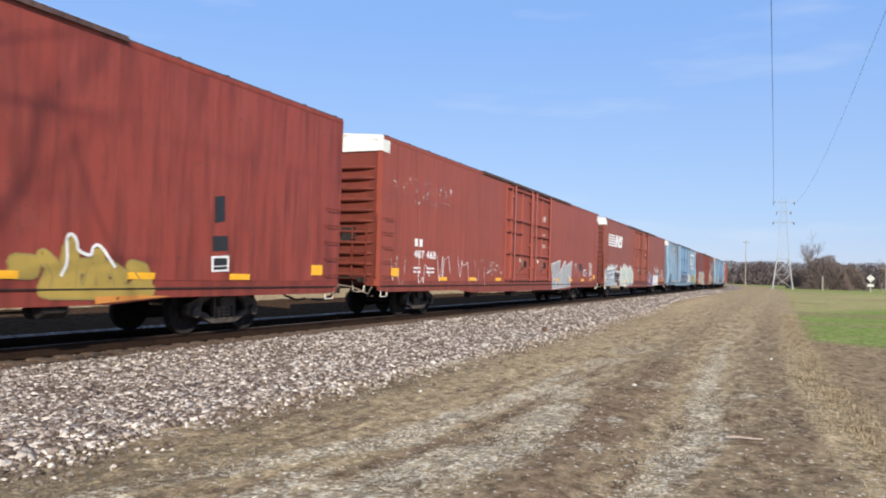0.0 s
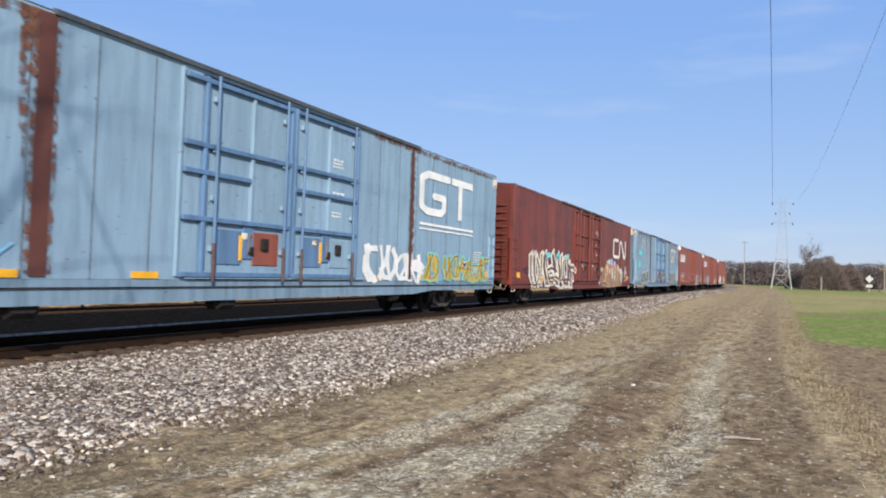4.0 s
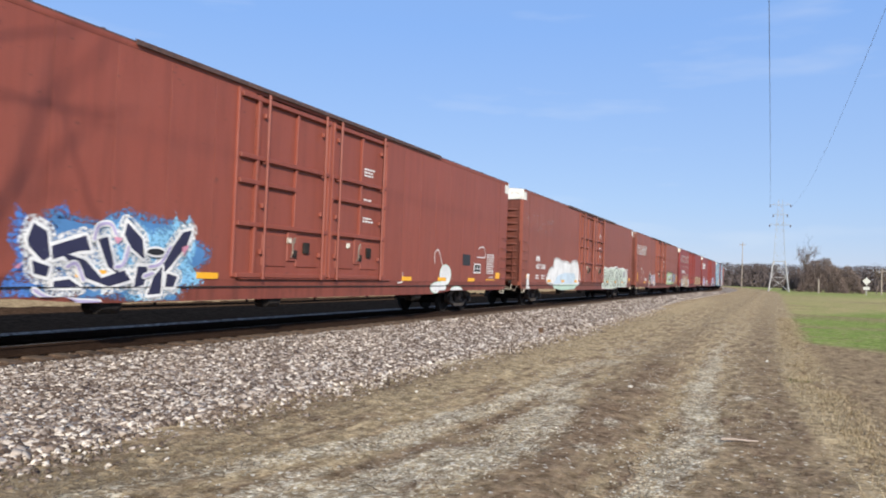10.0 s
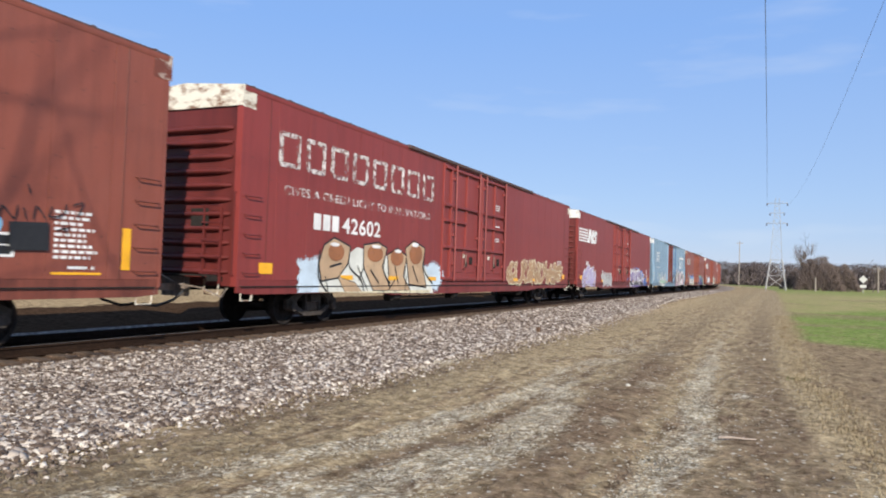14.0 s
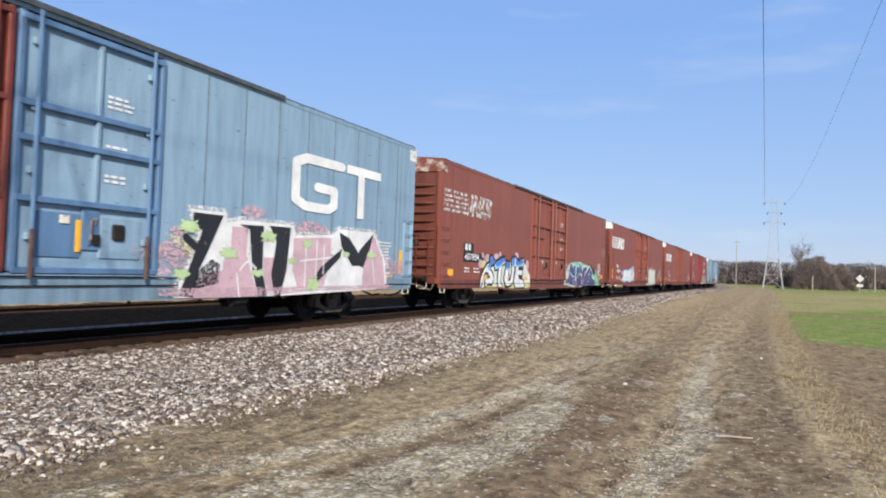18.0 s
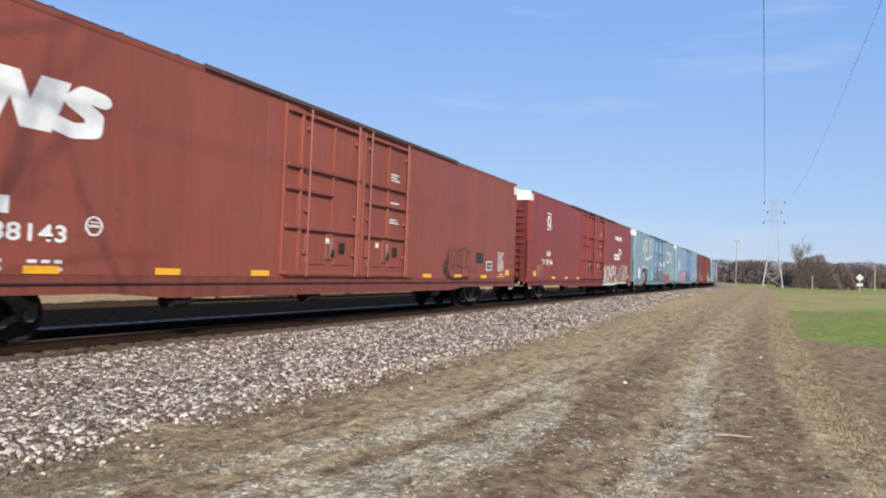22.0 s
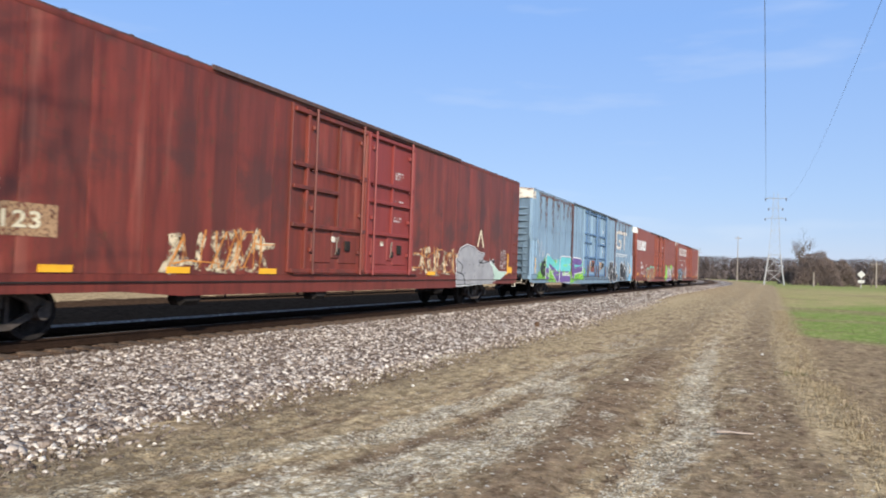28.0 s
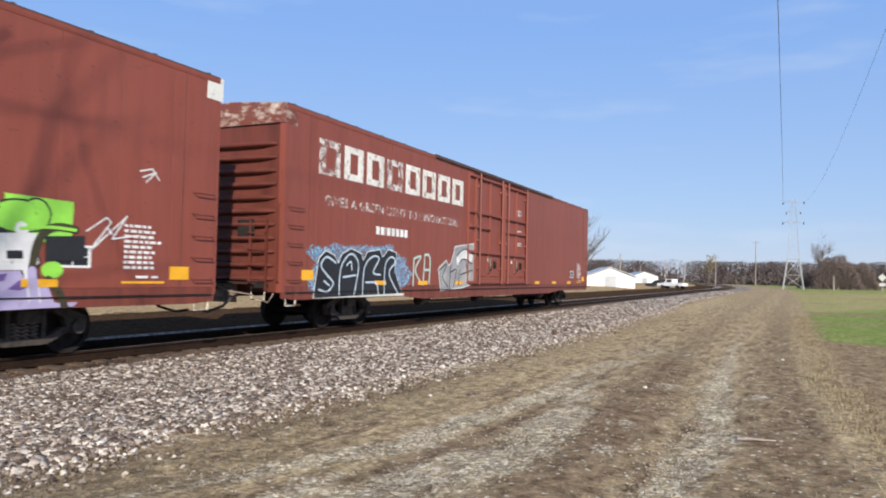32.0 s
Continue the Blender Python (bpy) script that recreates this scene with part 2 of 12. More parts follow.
class Shape:
    """Collects boxes, tubes and sheets into one mesh."""

    def __init__(self):
        self.v, self.f = [], []

    def add(self, verts, faces):
        k = len(self.v)
        self.v += [tuple(p) for p in verts]
        self.f += [tuple(i + k for i in q) for q in faces]
        return self

    def box(self, x0, x1, y0, y1, z0, z1):
        return self.add([(x0, y0, z0), (x1, y0, z0), (x1, y1, z0), (x0, y1, z0), (x0, y0, z1), (x1, y0, z1), (x1, y1, z1), (x0, y1, z1)],
                        [(0, 3, 2, 1), (4, 5, 6, 7), (0, 1, 5, 4), (1, 2, 6, 5), (2, 3, 7, 6), (3, 0, 4, 7)])

    def soft(self, x0, x1, y0, y1, z0, z1, c=0.01):
        """A box with its upright and lying edges cut off along x."""
        ring = [(y0 + c, z0), (y1 - c, z0), (y1, z0 + c), (y1, z1 - c), (y1 - c, z1), (y0 + c, z1), (y0, z1 - c), (y0, z0 + c)]
        mid = [(x0, p) for p in ring] + [(x1 - c, p) for p in ring]
        yc, zc = (y0 + y1) / 2, (z0 + z1) / 2
        hy, hz = max((y1 - y0) / 2, 1e-6), max((z1 - z0) / 2, 1e-6)
        front = [(x1, (yc + (y - yc) * (1 - c / hy), zc + (z - zc) * (1 - c / hz))) for y, z in ring]
        verts = [(x, y, z) for x, (y, z) in mid + front]
        faces = [tuple(range(7, -1, -1)), tuple(range(16, 24))]
        for r in (0, 8):
            faces += [(r + i, r + (i + 1) % 8, r + 8 + (i + 1) % 8, r + 8 + i) for i in range(8)]
        return self.add(verts, faces)

    def tube(self, points, r, sides=6, r1=None):
        pts = [Vector(p) for p in points]
        verts, faces = [], []
        for i, p in enumerate(pts):
            d = (pts[min(i + 1, len(pts) - 1)] - pts[max(i - 1, 0)]).normalized()
            a = d.cross(Vector((0, 0, 1)) if abs(d.z) < 0.9 else Vector((1, 0, 0))).normalized()
            c = d.cross(a)
            rr = r if r1 is None else r + (r1 - r) * i / (len(pts) - 1)
            verts += [p + (a * math.cos(2 * math.pi * k / sides) + c * math.sin(2 * math.pi * k / sides)) * rr for k in range(sides)]
        for i in range(len(pts) - 1):
            faces += [(i * sides + k, i * sides + (k + 1) % sides, (i + 1) * sides + (k + 1) % sides, (i + 1) * sides + k) for k in range(sides)]
        e = (len(pts) - 1) * sides
        faces += [tuple(range(sides - 1, -1, -1)), tuple(range(e, e + sides))]
        return self.add(verts, faces)

    def slab(self, outline, x0, x1):
        """A prism along x over an outline of (y, z)."""
        k = len(outline)
        return self.add([(x0, y, z) for y, z in outline] + [(x1, y, z) for y, z in outline],
                        [tuple(range(k - 1, -1, -1)), tuple(range(k, 2 * k))] + [(i, (i + 1) % k, k + (i + 1) % k, k + i) for i in range(k)])

    def beam(self, outline, y0, y1):
        """A prism along y over an outline of (x, z)."""
        k = len(outline)
        return self.add([(x, y0, z) for x, z in outline] + [(x, y1, z) for x, z in outline],
                        [tuple(range(k)), tuple(range(2 * k - 1, k - 1, -1))] + [((i + 1) % k, i, k + i, k + (i + 1) % k) for i in range(k)])

    def turned(self, to):
        """Faces the shape to -y and carries it to a place."""
        self.v = [(to[0] + y, to[1] - x, to[2] + z) for x, y, z in self.v]
        return self

    def mesh(self, name, smooth=False):
        me = bpy.data.meshes.new(name)
        me.from_pydata(self.v, [], self.f)
        if smooth:
            me.shade_smooth()
        me.update()
        return me


def part(name, shape, material, parent, label="", at=None):
    """Links a shape, or a mesh that several parts share, as one object under a thing or a part."""
    me = shape.mesh(name) if isinstance(shape, Shape) else shape
    ob = new(name, me)
    if not me.materials:
        me.materials.append(material)
    if me.materials[0] != material:
        ob.material_slots[0].link = "OBJECT"
        ob.material_slots[0].material = material
    ob.parent = parent
    if at is not None:
        ob.matrix_basis = at
    if label:
        ob["label"] = label
    return ob


def thing(name, label, category, group="", at=None):
    ob = new(name)
    ob.empty_display_size = 0.2
    if at is not None:
        ob.matrix_basis = at
    return tagged(ob, label, category, group)


# ------------------------------------------------------------ the line of the track
TX, RAIL_Z, CURVE_Y, CURVE_R = -11.79, 0.17, 140.0, 900.0
LIFT = 0.25                          # car bodies are laid out from a line this far above the rail


def on_track(s, off=0.0, z=0.0):
    """The pose at s metres along the track: straight, then a left-hand curve."""
    if s <= CURVE_Y:
        return pose(TX + off, s, z)
    a = (s - CURVE_Y) / CURVE_R
    cx = TX - CURVE_R
    return pose(cx + (CURVE_R + off) * math.cos(a), CURVE_Y + (CURVE_R + off) * math.sin(a), z, 0, 0, math.degrees(a))


def bend(y):
    """How far the track has swung from its straight line at y."""
    d = min(max(y - CURVE_Y, 0.0), 420.0)
    return -d * d / (2 * CURVE_R)


# ------------------------------------------------------------ ground
def ground_height(lat):
    """Height across the line: ballast shoulder, dirt road, field. lat: metres to the right of the track's centre."""
    pts = [(-3000, -0.2), (-30, 0.6), (-14, 0.4), (-9.5, 0.10), (-7.6, -0.03), (-5.5, -0.14), (-3.8, -0.10), (-1.9, -0.03), (1.9, -0.03), (2.6, -0.01), (6.0, 0.02), (6.6, -0.02), (7.2, -0.02),
           (8.8, -0.05), (9.9, 0.02), (10.9, -0.04), (12.2, 0.02), (13.6, 0.0), (3000, -0.2)]
    for (a, p), (b, q) in zip(pts, pts[1:]):
        if lat <= b:
            return p + (q - p) * (lat - a) / (b - a)
    return 0.0


def build_ground():
    lats = [-2500, -900, -300, -120, -60, -35, -22, -14, -11, -9, -7.5, -6] + [-5 + 0.25 * i for i in range(44)] + [6 + 0.125 * i for i in range(60)] + [13.5 + 0.25 * i for i in range(9)] + [16, 17.5, 20, 25, 32, 45, 70, 120, 300, 900, 2500]
    ys = [-400, -120, -50, -25, -12, -6] + [-4 + 0.5 * i for i in range(14)] + [3 + 0.125 * i for i in range(88)] + [14 + 0.25 * i for i in range(40)] + [24 + 1.0 * i for i in range(46)] + [70 + 6 * i for i in range(60)] + [440, 480, 520, 560, 700, 1000, 2200, 4500]
    def trail(points, q, y):
        """How near (q, y) lies to a wheel track given as (lat, y, half width, strength)."""
        for (a, y0, w0, s0), (b, y1, w1, s1) in zip(points, points[1:]):
            if y0 <= y <= y1:
                k = (y - y0) / (y1 - y0)
                d = abs(q - (a + (b - a) * k)) / (w0 + (w1 - w0) * k)
                return (s0 + (s1 - s0) * k) * max(0.0, 1 - 0.5 * d * d)
        return 0.0

    PALE_TRACKS = ([(7.2, 2.5, 0.22, 0.9), (7.6, 3.9, 0.2, 0.9), (7.95, 5.1, 0.2, 1), (8.45, 6.4, 0.26, 1.2), (8.52, 7.6, 0.22, 1.15), (8.66, 9.8, 0.18, 1.0), (8.52, 12.6, 0.15, 0.75), (8.6, 16, 0.15, 0.6)],
                   [(8.2, 2.5, 0.25, 1), (8.42, 4.1, 0.25, 1), (8.42, 4.9, 0.22, 0.9), (8.5, 5.3, 0.1, 0.6)],
                   [(8.8, 3.4, 0.42, 1.0), (9.05, 4.6, 0.50, 1.08), (9.33, 5.8, 0.50, 1.1), (9.5, 6.7, 0.44, 1.08), (9.5, 7.8, 0.34, 1.0), (9.28, 9.3, 0.28, 0.95), (8.85, 12.0, 0.22, 0.75)],
                   [(10.75, 3.5, 0.25, 0.9), (10.85, 5.6, 0.26, 0.95), (10.98, 6.8, 0.3, 0.95), (11.06, 8.0, 0.32, 1), (10.98, 9.8, 0.26, 1), (10.8, 12, 0.24, 0.95), (10.65, 15.4, 0.2, 0.85), (10.55, 21, 0.2, 0.6), (10.5, 30, 0.2, 0.4)],
                   [(5.9, 3, 0.12, 0.5), (6.1, 5, 0.16, 0.7), (6.45, 8.7, 0.16, 0.8), (6.55, 10.2, 0.2, 1), (6.5, 12, 0.2, 1), (6.45, 16, 0.2, 0.8), (6.3, 22, 0.2, 0.6), (5.7, 33, 0.2, 0.5)])
    SPOTS = ((10.11, 11.5, 0.30, 0.7, 0.72), (10.22, 6.9, 0.25, 0.3, 0.68), (10.15, 8.3, 0.2, 0.35, 0.62), (8.9, 14.2, 0.45, 0.9, 0.66), (11.5, 11.0, 0.3, 0.5, 0.58), (11.65, 9.6, 0.25, 0.4, 0.56), (9.9, 16.5, 0.5, 0.8, 0.58), (11.5, 21, 0.3, 1.6, 0.58))
    EARTH_TRACKS = ([(11.8, 3, 0.7, 0.8), (11.75, 7, 0.7, 0.8), (11.7, 12, 0.6, 0.8), (11.5, 20, 0.6, 0.7), (11.4, 36, 0.55, 0.55), (11.3, 60, 0.5, 0.45)],
                    [(10.15, 3, 0.5, 0.9), (10.1, 6, 0.42, 0.95), (10.05, 9, 0.55, 1), (9.9, 13, 0.5, 0.95), (9.7, 18, 0.5, 0.7), (9.5, 28, 0.5, 0.5)],
                    [(8.1, 3.8, 0.12, 0.6), (8.75, 5.4, 0.18, 0.95), (8.95, 7.2, 0.2, 1), (9.0, 8.6, 0.18, 0.95), (8.9, 10.5, 0.14, 0.7)],
                    [(6.7, 4, 0.25, 0.7), (6.9, 7.5, 0.25, 0.8), (6.95, 10, 0.2, 0.7), (6.9, 14, 0.2, 0.5)])
    STRAW_TRACKS = ([(13.1, 3, 0.3, 0.9), (12.75, 7.1, 0.3, 1), (12.5, 8.6, 0.3, 1), (12.35, 10.8, 0.26, 1), (12.15, 13, 0.22, 1), (12.1, 19, 0.22, 0.9), (12.0, 38, 0.25, 0.7), (11.9, 70, 0.25, 0.5)],
                    [(7.1, 3, 0.3, 0.6), (7.3, 7, 0.35, 0.8), (7.5, 10, 0.45, 0.9), (7.45, 17, 0.6, 1), (7.1, 32, 0.8, 1), (6.3, 70, 1.0, 0.9)])
    verts, lat_values, pale_values, earth_values, straw_values = [], [], [], [], []
    for y in ys:
        for q in lats:
            x = TX + q + bend(y)
            near = max(0.0, 1 - abs(y - 10) / 45) if 6.0 < q < 15.5 else 0.0
            z = ground_height(q) + near * 0.035 * (noise.noise((x * 1.3, y * 0.8, 1.0)) + 0.5 * noise.noise((x * 4, y * 3, 7.0)))
            verts.append((x, y, z))
            lat_values.append(q)
            close = 2 < y < 75 and 5 < q < 14
            pale_values.append(max([trail(tr, q, y) for tr in PALE_TRACKS] + [k * max(0.0, 1 - 0.5 * (((q - a) / ra) ** 2 + ((y - b) / rb) ** 2)) for a, b, ra, rb, k in SPOTS]) if close else 0.0)
            earth_values.append(max(trail(tr, q, y) for tr in EARTH_TRACKS) if close else 0.0)
            straw_values.append(max(trail(tr, q, y) for tr in STRAW_TRACKS) if close else 0.0)
    w = len(lats)
    faces = [(j * w + i, j * w + i + 1, (j + 1) * w + i + 1, (j + 1) * w + i) for j in range(len(ys) - 1) for i in range(w - 1)]
    me = bpy.data.meshes.new("ground")
    me.from_pydata(verts, [], faces)
    at = me.attributes.new("lateral", "FLOAT", "POINT")
    at.data.foreach_set("value", lat_values)
    for name, values in (("pale_gravel", pale_values), ("bare_earth", earth_values), ("straw_line", straw_values)):
        me.attributes.new(name, "FLOAT", "POINT").data.foreach_set("value", values)
    me.shade_smooth()
    ob = new("ground", me)
    tagged(ob, "dirt road of brown soil and pale gravel ruts beside dry and green grass", "ground", kind="structure")

    m, n, l, b = nodes_of("dirt_gravel_and_grass", 0.95)
    b.inputs["Specular IOR Level"].default_value = 0.0
    la = n.new("ShaderNodeAttribute")
    la.attribute_name = "lateral"
    tc = n.new("ShaderNodeTexCoord")
    P = tc.outputs["Object"]
    sep = n.new("ShaderNodeSeparateXYZ")
    l.new(P, sep.inputs[0])

    def num(op, a, c=0.0, d=None):
        k = n.new("ShaderNodeMath")
        k.operation = op
        for i, v in enumerate((a, c) if d is None else (a, c, d)):
            if isinstance(v, (int, float)):
                k.inputs[i].default_value = v
            else:
                l.new(v, k.inputs[i])
        return k.outputs[0]

    def stretch(sx, sy):
        mp = n.new("ShaderNodeMapping")
        mp.inputs["Scale"].default_value = (sx, sy, 1)
        l.new(P, mp.inputs["Vector"])
        return mp.outputs["Vector"]

    big = noise_tex(n, l, stretch(1, 0.45), 0.55, 4)
    mid = noise_tex(n, l, stretch(1, 0.6), 2.3, 6, 0.65)
    fine = noise_tex(n, l, stretch(1, 1), 17.0, 6, 0.7)
    grit = noise_tex(n, l, stretch(1, 1), 60.0, 4, 0.7)
    warp = num("MULTIPLY", num("SUBTRACT", big, 0.5), 1.1)
    warp = num("ADD", warp, num("MULTIPLY", num("SUBTRACT", mid, 0.5), 0.9))
    lat = num("ADD", la.outputs["Fac"], warp)

    def along(y0, y1, v0, v1):
        k = n.new("ShaderNodeMapRange")
        for key, v in (("From Min", y0), ("From Max", y1), ("To Min", v0), ("To Max", v1)):
            k.inputs[key].default_value = v
        l.new(sep.outputs["Y"], k.inputs["Value"])
        return k.outputs["Result"]

    streak = noise_tex(n, l, stretch(1.0, 0.16), 5.5, 5, 0.65)          # drawn out by wheels
    patch = noise_tex(n, l, stretch(1.0, 0.55), 1.5, 5, 0.62)
    speck = n.new("ShaderNodeTexVoronoi")
    speck.inputs["Scale"].default_value = 34.0
    l.new(stretch(1, 1), speck.inputs["Vector"])
    bits = n.new("ShaderNodeSeparateXYZ")
    l.new(speck.outputs["Color"], bits.inputs[0])
    soil = ramp(n, l, fine, [(0.30, (0.082, 0.054, 0.036)), (0.50, (0.162, 0.111, 0.074)), (0.70, (0.275, 0.202, 0.140))])
    straw = ramp(n, l, fine, [(0.30, (0.180, 0.132, 0.080)), (0.50, (0.345, 0.265, 0.160)), (0.70, (0.54, 0.44, 0.285))])
    gravel = ramp(n, l, bits.outputs[0], [(0.0, (0.20, 0.16, 0.11)), (0.35, (0.40, 0.35, 0.26)), (0.7, (0.60, 0.545, 0.425)), (1.0, (0.78, 0.72, 0.59))])
    gravel = mixed(n, l, 0.5, gravel, ramp(n, l, fine, [(0.3, (0.45, 0.42, 0.36)), (0.6, (1, 1, 1))]), "MULTIPLY")
    green = ramp(n, l, mixed(n, l, 0.5, fine, patch), [(0.36, (0.120, 0.190, 0.046)), (0.52, (0.185, 0.245, 0.070)), (0.64, (0.33, 0.30, 0.140))])
    dead = mixed(n, l, ramp(n, l, mid, [(0.40, (0.12, 0.12, 0.12)), (0.64, (0.72, 0.72, 0.72))]), soil, straw)
    dry = mixed(n, l, ramp(n, l, mixed(n, l, 0.35, streak, patch), [(0.38, (0, 0, 0)), (0.54, (1, 1, 1))]), soil, straw)
    def laid(name, grain, low, high):
        """Where a stretch of the ground shows a covering, broken up by its own grain."""
        a = n.new("ShaderNodeAttribute")
        a.attribute_name = name
        k = n.new("ShaderNodeMapRange")
        k.inputs["From Min"].default_value, k.inputs["From Max"].default_value = low, high
        l.new(num("ADD", a.outputs["Fac"], num("MULTIPLY", num("SUBTRACT", grain, 0.5), 4.2)), k.inputs["Value"])
        return k.outputs["Result"]

    blend = mixed(n, l, 0.5, patch, mixed(n, l, 0.5, streak, fine))
    col = mixed(n, l, num("MULTIPLY", laid("bare_earth", blend, 0.5, 1.0), 0.92), dry, soil)
    col = mixed(n, l, laid("straw_line", blend, 0.5, 0.95), col, straw)
    cover = num("MULTIPLY", laid("pale_gravel", blend, 0.50, 0.85), ramp(n, l, bits.outputs[1], [(0.20, (0.08, 0.08, 0.08)), (0.62, (1, 1, 1))]))
    col = mixed(n, l, num("MULTIPLY", cover, 0.92), col, gravel)
    # single pale chips strewn about the whole road
    col = mixed(n, l, num("GREATER_THAN", bits.outputs[2], 0.982), col, (0.55, 0.51, 0.43))
    col = mixed(n, l, num("GREATER_THAN", num("ADD", lat, along(6.0, 13.0, -0.35, 0.1)), 12.75), col, dead)
    col = mixed(n, l, laid("straw_line", mid, 0.75, 1.1), col, straw)
    lawn_y = num("ADD", num("ADD", sep.outputs["Y"], num("MULTIPLY", la.outputs["Fac"], 0.75)), num("MULTIPLY", warp, 1.5))
    fade = n.new("ShaderNodeMapRange")
    fade.inputs["From Min"].default_value, fade.inputs["From Max"].default_value = 31.6, 33.4
    l.new(lawn_y, fade.inputs["Value"])
    edge = n.new("ShaderNodeMapRange")
    edge.inputs["From Min"].default_value, edge.inputs["From Max"].default_value = 12.3, 12.9
    l.new(num("ADD", la.outputs["Fac"], num("MULTIPLY", warp, 0.35)), edge.inputs["Value"])
    worn_lawn = ramp(n, l, noise_tex(n, l, stretch(0.3, 1), 0.13, 4), [(0.40, (0.25, 0.25, 0.25)), (0.50, (1.0, 1.0, 1.0))])
    lawn = num("MULTIPLY", num("MULTIPLY", edge.outputs["Result"], fade.outputs["Result"]), worn_lawn)
    far_edge = num("SUBTRACT", sep.outputs["Y"], num("MULTIPLY", num("SUBTRACT", la.outputs["Fac"], 12.4), 2.1))
    strip = n.new("ShaderNodeMapRange")
    strip.inputs["From Min"].default_value, strip.inputs["From Max"].default_value, strip.inputs["To Max"].default_value = 40.0, 46.0, 0.85
    l.new(far_edge, strip.inputs["Value"])
    thin = num("MULTIPLY", strip.outputs["Result"], along(110.0, 165.0, 1.0, 0.3))
    thin = num("MULTIPLY", thin, ramp(n, l, big, [(0.36, (0.55, 0.55, 0.55)), (0.55, (1, 1, 1))]))
    green = mixed(n, l, thin, green, (0.35, 0.285, 0.15))
    col = mixed(n, l, lawn, col, green)
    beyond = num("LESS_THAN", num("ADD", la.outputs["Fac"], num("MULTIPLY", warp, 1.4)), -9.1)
    # dark soil from the far rail to the tan bank: train's shade as colour
    train_shade = num("LESS_THAN", la.outputs["Fac"], -3.4)
    col = mixed(n, l, train_shade, col, ramp(n, l, fine, [(0.3, (0.038, 0.022, 0.013)), (0.7, (0.085, 0.053, 0.034))]))
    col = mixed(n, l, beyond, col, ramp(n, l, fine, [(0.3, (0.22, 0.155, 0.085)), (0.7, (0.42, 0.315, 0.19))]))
    clod = noise_tex(n, l, stretch(1.0, 0.75), 6.5, 4, 0.62)
    col = mixed(n, l, 0.85, col, ramp(n, l, clod, [(0.36, (0.60, 0.58, 0.55)), (0.50, (1.06, 1.06, 1.05)), (0.64, (1.44, 1.42, 1.36))]), "MULTIPLY")
    bed = num("MULTIPLY", num("LESS_THAN", num("ADD", la.outputs["Fac"], num("MULTIPLY", warp, 0.25)), along(20.0, 60.0, 6.3, 5.0)), num("GREATER_THAN", la.outputs["Fac"], -3.5))
    coarse = n.new("ShaderNodeTexVoronoi")
    coarse.inputs["Scale"].default_value = 13.0
    l.new(stretch(1, 1), coarse.inputs["Vector"])
    lump = n.new("ShaderNodeSeparateXYZ")
    l.new(coarse.outputs["Color"], lump.inputs[0])
    stone = ramp(n, l, lump.outputs[0], [(0.0, (0.075, 0.054, 0.046)), (0.4, (0.165, 0.130, 0.112)), (0.75, (0.30, 0.262, 0.232)), (1.0, (0.55, 0.51, 0.46))])
    dusty = ramp(n, l, fine, [(0.3, (0.075, 0.048, 0.032)), (0.7, (0.185, 0.124, 0.088))])
    oily = num("LESS_THAN", num("ABSOLUTE", num("ADD", la.outputs["Fac"], num("MULTIPLY", warp, 0.12))), 1.72)
    col = mixed(n, l, bed, col, mixed(n, l, oily, stone, dusty))
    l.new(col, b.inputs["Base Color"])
    bump(n, l, b, mixed(n, l, 0.5, fine, clod), 0.8, 0.06)
    me.materials.append(m)
    return ob


ground = build_ground()


def build_track():
    track = tagged(new("railway_track"), "worn steel rails on dark wooden sleepers", "railway track", kind="structure")
    prof = [(-0.07, -0.17), (0.07, -0.17), (0.07, -0.155), (0.012, -0.13), (0.012, -0.045), (0.036, -0.035), (0.036, -0.006), (0.028, 0.0), (-0.028, 0.0), (-0.036, -0.006), (-0.036, -0.035),
            (-0.012, -0.045), (-0.012, -0.13), (-0.07, -0.155)]
    stations = [-80, -40, -20, 0, 20, 40, 60, 80, 100, 120] + [140 + 8 * i for i in range(75)]
    for side in (-0.753, 0.753):
        sh = Shape()
        for s in stations:
            m = on_track(s, side, RAIL_Z)
            sh.v += [tuple(m @ Vector((x, 0, z))) for x, z in prof]
        k = len(prof)
        head = Shape()
        for j in range(len(stations) - 1):
            for i in range(k):
                f = (j * k + i, j * k + (i + 1) % k, (j + 1) * k + (i + 1) % k, (j + 1) * k + i)
                (head if i == 7 else sh).f.append(f)
        head.v = list(sh.v)
        rail = part("rail", sh, RAIL_STEEL, track)
        part("rail_head", head, RAIL_HEAD, rail, "bright running surface")
    return track


track = build_track()

# ------------------------------------------------------------ boxcars
LENGTH, HALF_W, SILL, EAVE = 27.11, 1.60, 0.72, 4.96
DOOR0, DOOR1 = 10.86, 16.69           # from the car's leading end
AXLE_R = 0.457


def side_panel_mesh(width):
    return Shape().soft(-0.035, 0.0, -width / 2, width / 2, SILL + 0.14, EAVE - 0.10, 0.0015).mesh("side_panel")


def end_rib_mesh():
    sh = Shape()
    n = 14
    for i in range(n + 1):
        x = -1.36 + 2.72 * i / n
        k = max(0.0, 1 - (abs(x) / 1.40) ** 6)
        d, h = 0.02 + 0.12 * k, 0.03 + 0.05 * k
        sh.v += [(x, 0, -h), (x, -d * 0.75, -h * 0.55), (x, -d, 0), (x, -d * 0.75, h * 0.55), (x, 0, h)]
    for i in range(n):
        sh.f += [(i * 5 + j, (i + 1) * 5 + j, (i + 1) * 5 + j + 1, i * 5 + j + 1) for j in range(4)]
    return sh.mesh("end_rib", True)


